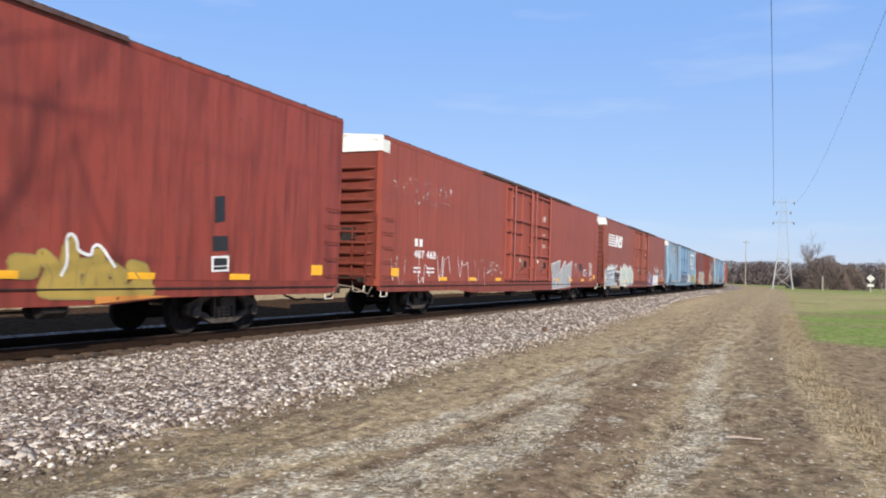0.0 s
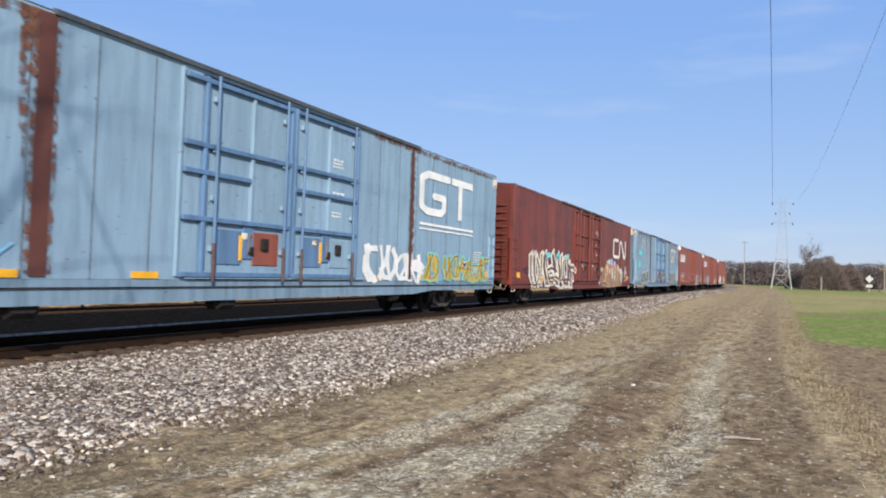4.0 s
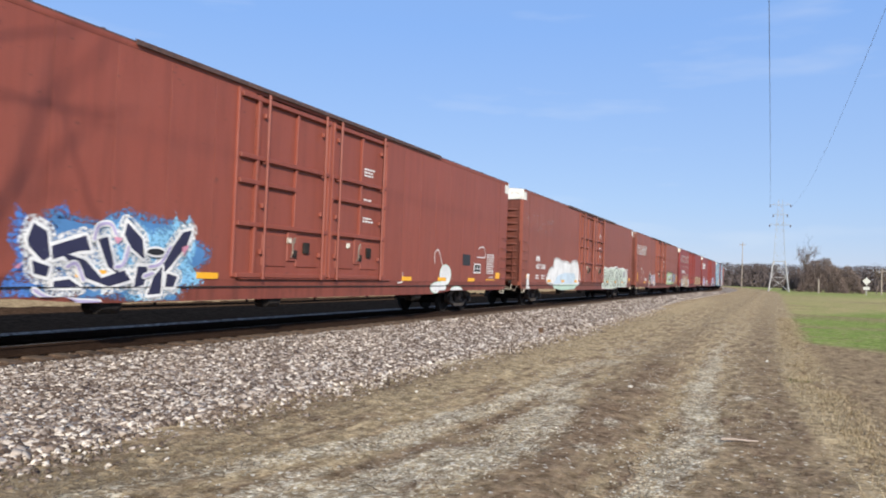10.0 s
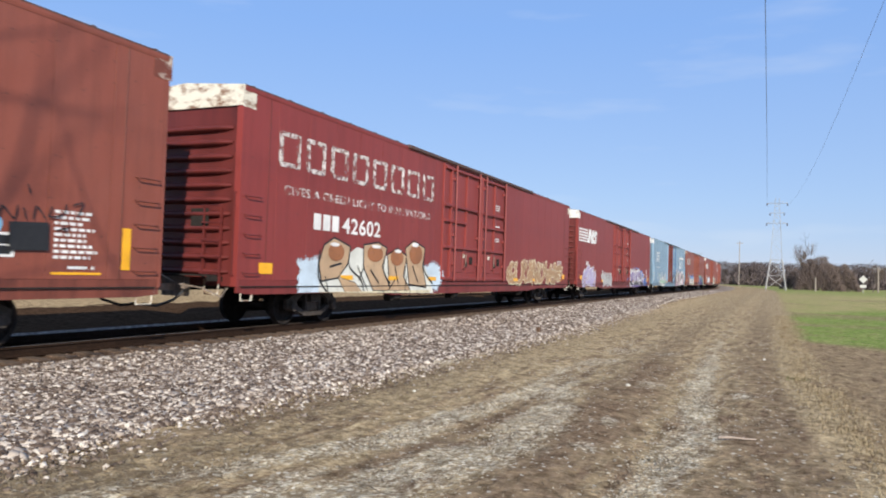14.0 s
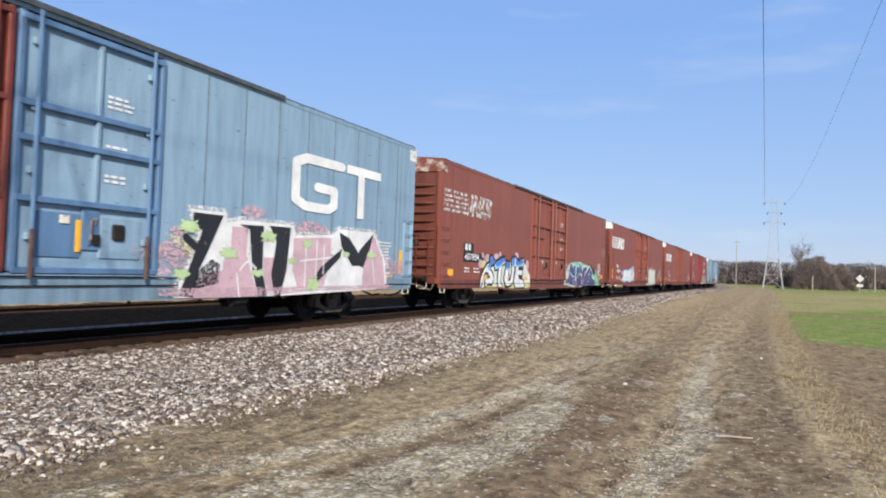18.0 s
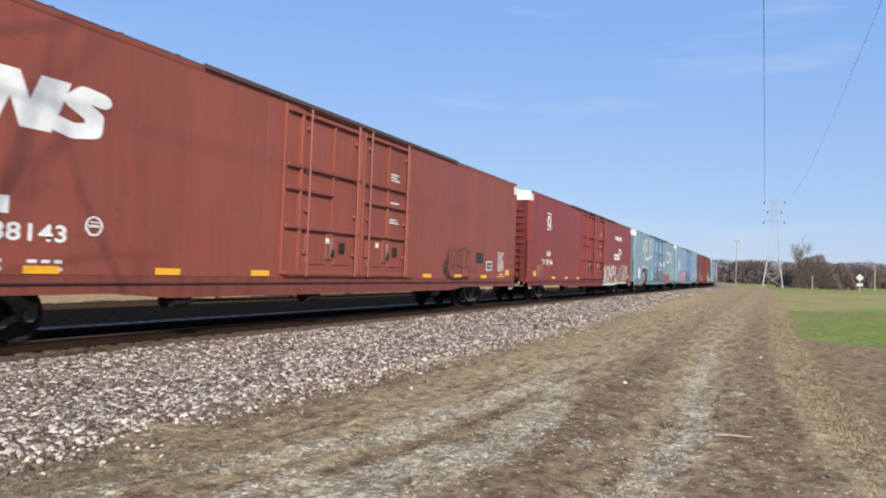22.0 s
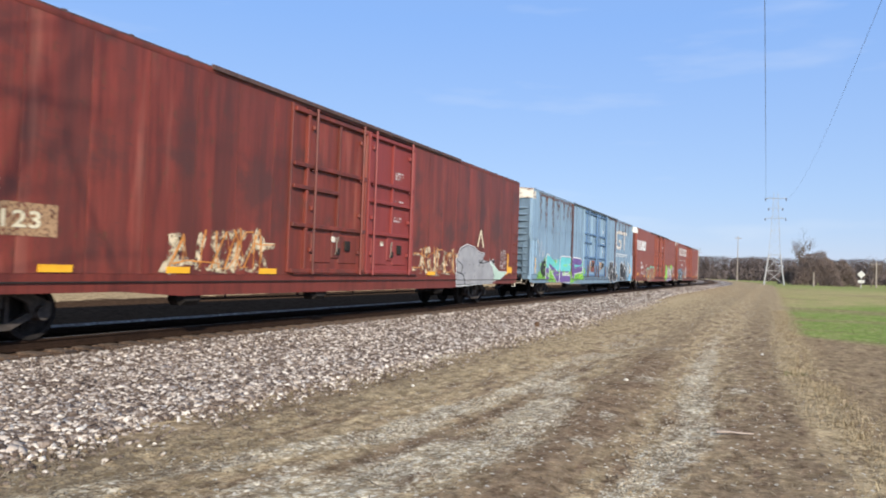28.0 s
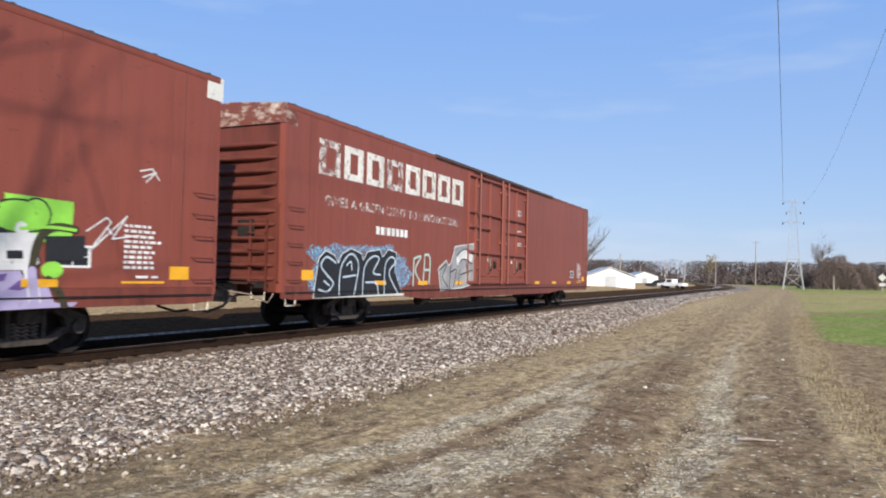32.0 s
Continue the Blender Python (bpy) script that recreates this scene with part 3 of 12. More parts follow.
def wheelset_mesh():
    sh = Shape()
    seg = 28
    prof = [(0.0, 0.09), (0.16, 0.09), (0.18, 0.035), (0.36, 0.02), (0.385, 0.07), (AXLE_R, 0.07), (AXLE_R + 0.025, -0.06), (AXLE_R, -0.07), (0.38, -0.06), (0.0, -0.06)]
    for sgn in (-1, 1):
        base = len(sh.v)
        for i in range(seg):
            a = 2 * math.pi * i / seg
            for r, o in prof:
                sh.v.append((sgn * (0.753 + o), r * math.cos(a), r * math.sin(a)))
        k = len(prof)
        for i in range(seg):
            for j in range(k - 1):
                q = (base + i * k + j, base + i * k + j + 1, base + (i + 1) % seg * k + j + 1, base + (i + 1) % seg * k + j)
                sh.f.append(q if sgn < 0 else q[::-1])
        for i in range(4):                        # cast holes and lugs on the plate show the turning
            a = math.pi / 2 * i
            sh.box(sgn * 0.77, sgn * 0.80, 0.27 * math.cos(a) - 0.03, 0.27 * math.cos(a) + 0.03, 0.27 * math.sin(a) - 0.03, 0.27 * math.sin(a) + 0.03)
    sh.tube([(-0.72, 0, 0), (0.72, 0, 0)], 0.085, 10)
    return sh.mesh("wheelset")


def bogie_frame_mesh():
    """Cast side frames with two windows each, and the bolster across."""
    sh = Shape()
    for sgn in (-1, 1):
        x0, x1 = sorted((sgn * 0.93, sgn * 1.05))
        sh.slab([(-1.08, 0.40), (-0.72, 0.40), (-0.66, 0.62), (-0.42, 0.74), (-0.30, 0.74), (-0.30, 0.86), (-0.55, 0.84), (-1.08, 0.62)], x0, x1)
        sh.slab([(0.72, 0.40), (1.08, 0.40), (1.08, 0.62), (0.55, 0.84), (0.30, 0.86), (0.30, 0.74), (0.42, 0.74), (0.66, 0.62)], x0, x1)
        sh.slab([(-0.30, 0.74), (0.30, 0.74), (0.30, 0.88), (-0.30, 0.88)], x0, x1)
        sh.slab([(-0.80, 0.40), (-0.36, 0.20), (0.36, 0.20), (0.80, 0.40), (0.66, 0.46), (0.32, 0.31), (-0.32, 0.31), (-0.66, 0.46)], x0, x1)
        for y in (-0.33, 0.27):
            sh.slab([(y, 0.29), (y + 0.07, 0.29), (y + 0.07, 0.76), (y, 0.76)], x0, x1)
        for y in (-0.89, 0.89):
            sh.tube([(sgn * 0.90, y, 0.457), (sgn * 1.13, y, 0.457)], 0.12, 10)
    sh.box(-1.12, 1.12, -0.19, 0.19, 0.55, 0.74)
    sh.box(-0.35, 0.35, -0.25, 0.25, 0.74, 0.87 + LIFT)
    return sh.mesh("bogie_frame")


def spring_mesh():
    sh = Shape()
    for y in (-0.16, 0.0, 0.16):
        pts = [(0.062 * math.cos(a), y + 0.062 * math.sin(a), 0.31 + 0.24 * a / (8 * math.pi)) for a in [k * math.pi / 4 for k in range(33)]]
        sh.tube(pts, 0.017, 4)
    return sh.mesh("coil_spring")


def tapered(y0, y1, z0, z1):
    return [(y0, z0), (y1, z0), (y1, z1), (y0, z1)]


PANELS = 9
PANEL_W, PANEL_W2 = DOOR0 / PANELS, (LENGTH - DOOR1) / PANELS
M_PANEL = side_panel_mesh(PANEL_W - 0.010)
M_PANEL_SHORT = side_panel_mesh(PANEL_W2 - 0.010)
M_RIB = end_rib_mesh()
M_WHEEL = wheelset_mesh()
M_BOGIE = bogie_frame_mesh()
M_SPRING = spring_mesh()


def shared(name):
    """Builds a mesh once and gives the same one to every car."""
    def wrap(build):
        made = {}

        def get():
            if 0 not in made:
                made[0] = build().mesh(name)
            return made[0]
        return get
    return wrap


@shared("side_wall")
def side_wall():
    return Shape().box(HALF_W - 0.09, HALF_W - 0.03, 0, LENGTH, SILL + 0.1, EAVE)


@shared("far_side_wall")
def far_side_wall():
    sh = Shape().box(-HALF_W, -HALF_W + 0.08, 0, LENGTH, SILL, EAVE)
    for i in range(27):
        sh.box(-HALF_W - 0.02, -HALF_W, 0.2 + i, 0.26 + i, SILL + 0.15, EAVE - 0.1)
    return sh


@shared("roof_sheet")
def roof_sheet():
    sh = Shape().beam([(-HALF_W - 0.01, EAVE), (HALF_W + 0.01, EAVE), (HALF_W + 0.01, EAVE + 0.03), (0, EAVE + 0.16), (-HALF_W - 0.01, EAVE + 0.03)], 0, LENGTH)
    for i in range(21):
        y = 0.3 + i * (LENGTH - 0.6) / 20
        sh.beam([(-HALF_W, EAVE + 0.02), (HALF_W, EAVE + 0.02), (HALF_W, EAVE + 0.055), (0, EAVE + 0.185), (-HALF_W, EAVE + 0.055)], y - 0.03, y + 0.03)
    return sh


@shared("top_chord")
def top_chord():
    return Shape().beam([(HALF_W - 0.03, EAVE - 0.10), (HALF_W + 0.006, EAVE - 0.10), (HALF_W + 0.014, EAVE - 0.05), (HALF_W + 0.014, EAVE + 0.0), (HALF_W - 0.03, EAVE + 0.0)], 0.0, LENGTH)


@shared("side_sill")
def side_sill():
    return Shape().slab([(0.0, SILL - 0.13), (0.5, SILL - 0.17), (5.6, SILL - 0.17), (7.0, SILL - 0.27), (LENGTH - 7.0, SILL - 0.27), (LENGTH - 5.6, SILL - 0.17), (LENGTH - 0.5, SILL - 0.17), (LENGTH, SILL - 0.13), (LENGTH, SILL + 0.136), (0.0, SILL + 0.136)], HALF_W - 0.06, HALF_W - 0.004)


@shared("sill_ledge")
def sill_ledge():
    return Shape().beam([(HALF_W - 0.004, SILL - 0.012), (HALF_W + 0.030, SILL - 0.012), (HALF_W + 0.030, SILL + 0.004), (HALF_W - 0.004, SILL + 0.012)], 0.1, LENGTH - 0.1)


@shared("jacking_pad")
def jacking_pad():
    return Shape().soft(HALF_W - 0.40, HALF_W - 0.08, -0.32, 0.32, SILL - 0.47, SILL - 0.1, 0.09)


@shared("door_half_bar")
def door_half_bar():
    return Shape().soft(-0.012, 0.085, -1.95, -0.02, -0.05, 0.05, 0.012)


@shared("door_long_bar")
def door_long_bar():
    return Shape().soft(-0.012, 0.085, -1.95, 1.40, -0.05, 0.05, 0.012)


@shared("door_guide_post")
def door_guide_post():
    return Shape().soft(HALF_W, HALF_W + 0.05, -0.035, 0.035, SILL + 0.2, EAVE - 0.1, 0.01)


@shared("door_hood")
def door_hood():
    return Shape().beam([(HALF_W, EAVE - 0.03), (HALF_W + 0.07, EAVE - 0.04), (HALF_W + 0.07, EAVE + 0.05), (HALF_W, EAVE + 0.07)], 7.58, 20.26)


@shared("door_track")
def door_track():
    return Shape().beam([(HALF_W, SILL + 0.16), (HALF_W + 0.06, SILL + 0.16), (HALF_W + 0.06, SILL + 0.185), (HALF_W + 0.03, SILL + 0.19), (HALF_W, SILL + 0.20)], 10.5, 17.05)


@shared("end_wall")
def end_wall():
    return Shape().box(-HALF_W, HALF_W, 0.0, 0.06, SILL, EAVE)


@shared("end_corner_post")
def end_corner_post():
    return Shape().box(HALF_W - 0.15, HALF_W + 0.004, -0.035, 0.05, SILL, EAVE - 0.02)


@shared("end_cap")
def end_cap():
    return Shape().add([(-HALF_W, -0.05, EAVE - 0.42), (HALF_W, -0.05, EAVE - 0.42), (HALF_W, -0.05, EAVE + 0.02), (0, -0.05, EAVE + 0.15), (-HALF_W, -0.05, EAVE + 0.02),
                        (-HALF_W, 0.0, EAVE - 0.42), (HALF_W, 0.0, EAVE - 0.42), (HALF_W, 0.0, EAVE + 0.02), (0, 0.0, EAVE + 0.15), (-HALF_W, 0.0, EAVE + 0.02)],
                       [(0, 1, 2, 3, 4), (9, 8, 7, 6, 5), (0, 5, 6, 1), (1, 6, 7, 2), (2, 7, 8, 3), (3, 8, 9, 4), (4, 9, 5, 0)])


@shared("corner_patch")
def corner_patch():
    return Shape().box(HALF_W, HALF_W + 0.006, -0.05, 0.38, EAVE - 0.44, EAVE + 0.02)


@shared("door_leaf")
def door_leaf():
    return Shape().soft(-0.05, -0.012, -1.43, 1.43, SILL + 0.24, EAVE - 0.17, 0.02)


@shared("door_rod")
def door_rod():
    return Shape().tube([(0.085, 0, SILL + 0.16), (0.085, 0, EAVE - 0.08)], 0.032, 6)


@shared("rod_foot")
def rod_foot():
    return Shape().tube([(0.085, 0, SILL + 0.12), (0.085, 0, SILL + 0.62), (0.085, 0, SILL + 0.86)], 0.040, 6, 0.033)


@shared("door_bar")
def door_bar():
    return Shape().soft(-0.012, 0.085, -1.40, 1.40, -0.05, 0.05, 0.012)


@shared("door_rib")
def door_rib():
    return Shape().soft(-0.012, 0.055, -0.04, 0.04, SILL + 1.3, EAVE - 0.22, 0.01)


@shared("lock_plate")
def lock_plate():
    return Shape().soft(-0.012, 0.028, -0.18, 0.18, -0.38, 0.36, 0.02)


@shared("door_stile")
def door_stile():
    return Shape().soft(-0.012, 0.075, -0.05, 0.05, SILL + 0.22, EAVE - 0.14, 0.012)


@shared("door_inset")
def door_inset():
    return Shape().soft(-0.02, 0.014, -0.44, 0.44, -0.36, 0.36, 0.02)


@shared("door_handle")
def door_handle():
    return Shape().tube([(0.03, -0.05, -0.28), (0.07, -0.05, -0.2), (0.07, -0.05, 0.1), (0.05, 0.05, 0.16), (0.03, 0.06, 0.05)], 0.018, 5)


@shared("lock_box")
def lock_box():
    return Shape().soft(-0.012, 0.05, -0.07, 0.07, -0.09, 0.09, 0.015)


@shared("rung")
def rung():
    return Shape().tube([(0.0, -0.25, 0.02), (0.08, -0.24, 0.0), (0.08, 0.24, 0.0), (0.0, 0.25, 0.02)], 0.013, 5)


@shared("ladder_rail")
def ladder_rail():
    return Shape().box(0.0, 0.065, -0.018, 0.018, SILL + 0.05, SILL + 1.65)


@shared("end_board")
def end_board():
    return Shape().soft(-0.02, 0.0, -0.24, 0.24, -0.22, 0.22, 0.012).turned((0.60, -0.108, SILL + 1.42))


@shared("corner_rail")
def corner_rail():
    return Shape().tube([(HALF_W - 0.08, 0.0, SILL + 0.22), (HALF_W - 0.08, -0.10, SILL + 0.24), (HALF_W - 0.08, -0.10, SILL + 1.98), (HALF_W - 0.08, 0.0, SILL + 2.0)], 0.016, 5)


@shared("stirrup_step")
def stirrup_step():
    return Shape().tube([(HALF_W - 0.02, -0.2, SILL + 0.02), (HALF_W - 0.02, -0.17, SILL - 0.3), (HALF_W - 0.02, 0.17, SILL - 0.3), (HALF_W - 0.02, 0.2, SILL + 0.02)], 0.018, 5)


@shared("crossover_platform")
def crossover_platform():
    sh = Shape()
    for i in range(4):
        sh.box(-1.2, 1.2, -0.42 + i * 0.09, -0.36 + i * 0.09, SILL + 0.20, SILL + 0.23)
    sh.box(-1.2, -1.15, -0.43, 0.0, SILL + 0.1, SILL + 0.2).box(1.15, 1.2, -0.43, 0.0, SILL + 0.1, SILL + 0.2)
    return sh


@shared("centre_sill")
def centre_sill():
    sh = Shape().box(-0.17, 0.17, -0.05, LENGTH + 0.05, SILL - 0.12, SILL + 0.2)
    for y in (7.0, 9.2, 11.4, 13.6, 15.8, 18.0, 20.2):
        sh.add([(-HALF_W + 0.05, y - 0.05, SILL + 0.14), (HALF_W - 0.07, y - 0.05, SILL + 0.14), (HALF_W - 0.07, y - 0.05, SILL), (0.2, y - 0.05, SILL - 0.2), (-0.2, y - 0.05, SILL - 0.2), (-HALF_W + 0.05, y - 0.05, SILL),
                (-HALF_W + 0.05, y + 0.05, SILL + 0.14), (HALF_W - 0.07, y + 0.05, SILL + 0.14), (HALF_W - 0.07, y + 0.05, SILL), (0.2, y + 0.05, SILL - 0.2), (-0.2, y + 0.05, SILL - 0.2), (-HALF_W + 0.05, y + 0.05, SILL)],
               [(5, 4, 3, 2, 1, 0), (6, 7, 8, 9, 10, 11), (2, 3, 9, 8), (3, 4, 10, 9), (4, 5, 11, 10)])
    return sh


@shared("floor_plate")
def floor_plate():
    return Shape().box(-HALF_W + 0.05, HALF_W - 0.07, 0.05, LENGTH - 0.05, SILL + 0.14, SILL + 0.24)


@shared("coupler")
def coupler():
    """Shank, head and knuckle, pointing to the leading end."""
    sh = Shape().box(-0.07, 0.07, -0.80, 0.3, SILL - 0.02, SILL + 0.13)
    sh.slab([(-1.12, SILL - 0.10), (-0.78, SILL - 0.12), (-0.78, SILL + 0.20), (-1.12, SILL + 0.18)], -0.05, 0.15)
    sh.slab([(-1.06, SILL - 0.09), (-0.80, SILL - 0.09), (-0.80, SILL + 0.17), (-1.06, SILL + 0.17)], -0.19, -0.05)
    sh.box(-0.32, 0.32, -0.16, 0.0, SILL - 0.14, SILL + 0.28)
    return sh


@shared("uncoupling_lever")
def uncoupling_lever():
    return Shape().tube([(1.45, -0.12, SILL - 0.02), (1.38, -0.22, SILL - 0.22), (0.9, -0.26, SILL - 0.05), (0.3, -0.36, SILL + 0.02), (0.1, -0.6, SILL + 0.2)], 0.018, 5)


@shared("air_hose")
def air_hose():
    return Shape().tube([(0.42, -0.1, SILL - 0.08), (0.42, -0.3, SILL - 0.14), (0.36, -0.5, SILL - 0.32), (0.25, -0.86, SILL - 0.44), (0.1, -1.08, SILL - 0.40)], 0.032, 6)


@shared("air_reservoir")
def air_reservoir():
    return Shape().tube([(0.75, 14.2, SILL - 0.10), (0.75, 14.25, SILL - 0.10), (0.75, 15.9, SILL - 0.10), (0.75, 15.95, SILL - 0.10)], 0.21, 12)


@shared("brake_rod")
def brake_rod():
    return Shape().tube([(0.5, 5.2, SILL - 0.22), (0.5, 9.0, SILL - 0.2), (0.5, 18.0, SILL - 0.2), (0.5, 21.9, SILL - 0.22)], 0.022, 5)


@shared("brake_pipe")
def brake_pipe():
    sh = Shape().tube([(1.30, 7.2, SILL - 0.20), (1.30, 7.6, SILL - 0.36), (1.30, 13.0, SILL - 0.38), (1.30, 18.8, SILL - 0.36), (1.30, 19.3, SILL - 0.2)], 0.024, 5)
    for y in (8.6, 11.2, 13.8, 16.4, 18.2):
        sh.box(1.285, 1.315, y - 0.02, y + 0.02, SILL - 0.38, SILL + 0.14)
    return sh


@shared("brake_beam")
def brake_beam():
    return Shape().box(-0.9, 0.9, -0.06, 0.06, 0.28, 0.42)


@shared("reflector")
def reflector():
    return Shape().box(HALF_W + 0.0, HALF_W + 0.018, -0.30, 0.30, SILL + 0.16, SILL + 0.28)


@shared("corner_reflector")
def corner_reflector():
    return Shape().box(HALF_W + 0.0, HALF_W + 0.009, -0.23, 0.23, SILL + 0.28, SILL + 0.52)


@shared("corner_strip")
def corner_strip():
    return Shape().box(HALF_W + 0.004, HALF_W + 0.016, -0.085, 0.085, SILL + 0.30, SILL + 1.02)


@shared("post_strip")
def post_strip():
    return Shape().soft(0.0, 0.012, -0.014, 0.014, SILL + 0.15, EAVE - 0.1, 0.004)


MIRROR_END = Matrix.Translation((0, LENGTH, 0)) @ Matrix.Rotation(math.pi, 4, "Z")


def boxcar(label, paint, cap=WHITE, posts=False, door_paint=None, hood=None, strips=(False, False)):
    """An eighty-six-foot plug-door boxcar. Its own space: y from the leading end back along the train, x towards the dirt road, z from the rail's top."""
    door_paint = door_paint or (paint, paint)
    car = thing("boxcar", label, "boxcar", "boxcars of the train")
    wall = part("side_wall", side_wall(), BLACK_STEEL, car)
    for i in range(PANELS):
        part("side_panel", M_PANEL, paint, wall, at=Matrix.Translation((HALF_W, (i + 0.5) * PANEL_W, 0)))
    span = PANEL_W2
    for i in range(PANELS):
        part("side_panel", M_PANEL_SHORT, paint, wall, at=Matrix.Translation((HALF_W, DOOR1 + (i + 0.5) * span, 0)))
    if posts:
        for i in range(1, PANELS):
            part("side_post", post_strip(), SEAM, wall, at=Matrix.Translation((HALF_W, i * PANEL_W, 0)))
            part("side_post", post_strip(), SEAM, wall, at=Matrix.Translation((HALF_W, DOOR1 + i * span, 0)))
    part("far_side_wall", far_side_wall(), paint, car)
    part("roof", roof_sheet(), ROOF_GREY if posts else ROOF, car)
    part("top_chord", top_chord(), paint, car)
    part("side_sill", side_sill(), darkened(paint, 0.82), car)
    # the ledge's black puts its shadow line into the colour
    part("sill_ledge", sill_ledge(), BLACK_STEEL, car, "dark ledge along the sill, its shadow line in black")
    for y in (7.4, 11.9, 19.2):
        part("jacking_pad", jacking_pad(), BLACK_STEEL, car, at=Matrix.Translation((0, y, 0)))
    part("door_hood", door_hood(), hood or (ROOF_GREY if posts else ROOF), car, "dark roof-edge hood above the doors")
    part("door_track", door_track(), paint, car)
    part("door_guide_post", door_guide_post(), paint, car, at=Matrix.Translation((0, DOOR0 - 0.56, 0)))
    part("floor_plate", floor_plate(), BLACK_STEEL, car)
    part("centre_sill", centre_sill(), BLACK_STEEL, car)
    for k, y in enumerate((DOOR0 + 1.45, DOOR1 - 1.45)):
        d = part("plug_door", door_leaf(), door_paint[k], car, at=Matrix.Translation((HALF_W, y, 0)))
        rod = DOOR_BLUE if posts and door_paint[k] is paint else door_paint[k]
        for q in (-1.12, 1.12):
            part("lock_rod", door_rod(), rod, d, at=Matrix.Translation((0.03, q, 0)))
            if posts:
                part("rod_foot", rod_foot(), ROOF, d, "rusted lower end of the lock rod", at=Matrix.Translation((0.03, q, 0)))
            for z in (SILL + 0.75, SILL + 1.75, SILL + 2.7, SILL + 3.7):
                part("rod_bracket", lock_box(), door_paint[k], d, at=Matrix.Translation((0.01, q, z)) @ Matrix.Diagonal((1, 0.7, 0.6, 1)))
        for q in (-1.38, 1.38):
            part("door_stile", door_stile(), rod, d, at=Matrix.Translation((0, q, 0)))
        trim = DOOR_BLUE if posts and door_paint[k] is paint else door_paint[k]
        part("door_bar", door_half_bar() if k == 0 else door_bar(), trim, d, at=Matrix.Translation((0, 0, SILL + 2.22)))
        for z in (SILL + 0.24, SILL + 1.32, SILL + 2.75, EAVE - 0.22):
            part("door_bar", door_bar() if k else door_long_bar(), trim, d, at=Matrix.Translation((0, 0, z)))
        part("door_rib", door_rib(), door_paint[k], d, at=Matrix.Translation((0, 0.05, 0)))
        for q in (-0.62, 0.62):
            part("door_inset", door_inset(), RED["warm"] if posts and k == 0 and q > 0 else DOOR_BLUE if posts and door_paint[k] is paint and q < 0 else door_paint[k], d, at=Matrix.Translation((0, q, SILL + 0.80)))
        if posts:
            part("yellow_tag", Shape().soft(0.03, 0.04, -0.05, 0.05, -0.26, 0.26, 0.008), YELLOW, d, "tall yellow reflective strip", at=Matrix.Translation((0, -0.24, SILL + 0.80)))
        part("lock_plate", lock_plate(), rod, d, at=Matrix.Translation((0, 0.0, SILL + 0.95)))
        part("lock_box", lock_box(), BLACK_STEEL, d, "dark lock casting", at=Matrix.Translation((0.02, 0.1, SILL + 0.75)))
        part("lock_box", lock_box(), BLACK_STEEL, d, "dark lock casting", at=Matrix.Translation((0.02, 0.55, SILL + 0.90)) @ Matrix.Diagonal((1, 1.7, 1.5, 1)))
        part("seal_tag", Shape().soft(0.03, 0.04, -0.09, 0.09, -0.07, 0.07, 0.01), WHITE_OLD, d, "worn white tag", at=Matrix.Translation((0, -0.5 if k else -0.12, SILL + 1.05)))
        part("door_handle", door_handle(), GREY_STEEL, d, at=Matrix.Translation((0.02, 0.0, SILL + 0.95)))
    for end, m in ((0, Matrix.Identity(4)), (1, MIRROR_END)):
        dark_coat = darkened(paint)
        e = part("end_wall", end_wall(), dark_coat, car, at=m)
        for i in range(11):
            part("end_rib", M_RIB, dark_coat, e, at=Matrix.Translation((0, 0, SILL + 0.30 + 0.305 * i)))
        part("corner_post", end_corner_post(), paint, e)
        part("corner_post", end_corner_post(), paint, e, at=Matrix.Translation((-2 * HALF_W + 0.146, 0, 0)))
        if cap:
            part("end_cap", end_cap(), cap, e, "white band across the top of the end")
            if end == 0:
                part("corner_patch", corner_patch(), cap, car, "white corner patch")
            else:
                part("corner_patch", corner_patch(), cap, car, "white corner patch", at=Matrix.Translation((0, LENGTH - 0.29, 0)))
        for x in (0.75, 1.2):
            part("end_ladder_rail", ladder_rail(), dark_coat, e, at=Matrix.Translation((x, -0.07, 0)) @ Matrix.Rotation(-math.pi / 2, 4, "Z"))
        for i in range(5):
            part("end_rung", rung(), dark_coat, e, at=Matrix.Translation((0.975, -0.1, SILL + 0.25 + 0.36 * i)) @ Matrix.Rotation(-math.pi / 2, 4, "Z"))
            part("side_rung", rung(), dark_coat, car, at=Matrix.Translation((HALF_W, 0.38 if end == 0 else LENGTH - 0.38, SILL + 0.28 + 0.41 * i)))
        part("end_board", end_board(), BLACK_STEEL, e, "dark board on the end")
        part("corner_rail", corner_rail(), dark_coat, e)
        part("end_seam", post_strip(), dark_coat, car, at=Matrix.Translation((HALF_W - 0.004, 0.90 if end == 0 else LENGTH - 0.90, 0)))
        if posts:
            for q in (0.13, 0.63):
                part("side_ladder_rail", ladder_rail(), paint, car, at=Matrix.Translation((HALF_W, q if end == 0 else LENGTH - q, 0.2)))
        part("crossover_platform", crossover_platform(), BLACK_STEEL, e)
        part("coupler", coupler(), GREY_STEEL, e, at=Matrix.Translation((0, 0, -0.11)))
        part("uncoupling_lever", uncoupling_lever(), GREY_STEEL, e)
        part("air_hose", air_hose(), HOSE, e)
        part("end_stirrup", stirrup_step(), WHITE_OLD, e, at=Matrix.Translation((0.975, -HALF_W - 0.05, 0.12)) @ Matrix.Rotation(math.pi / 2, 4, "Z"))
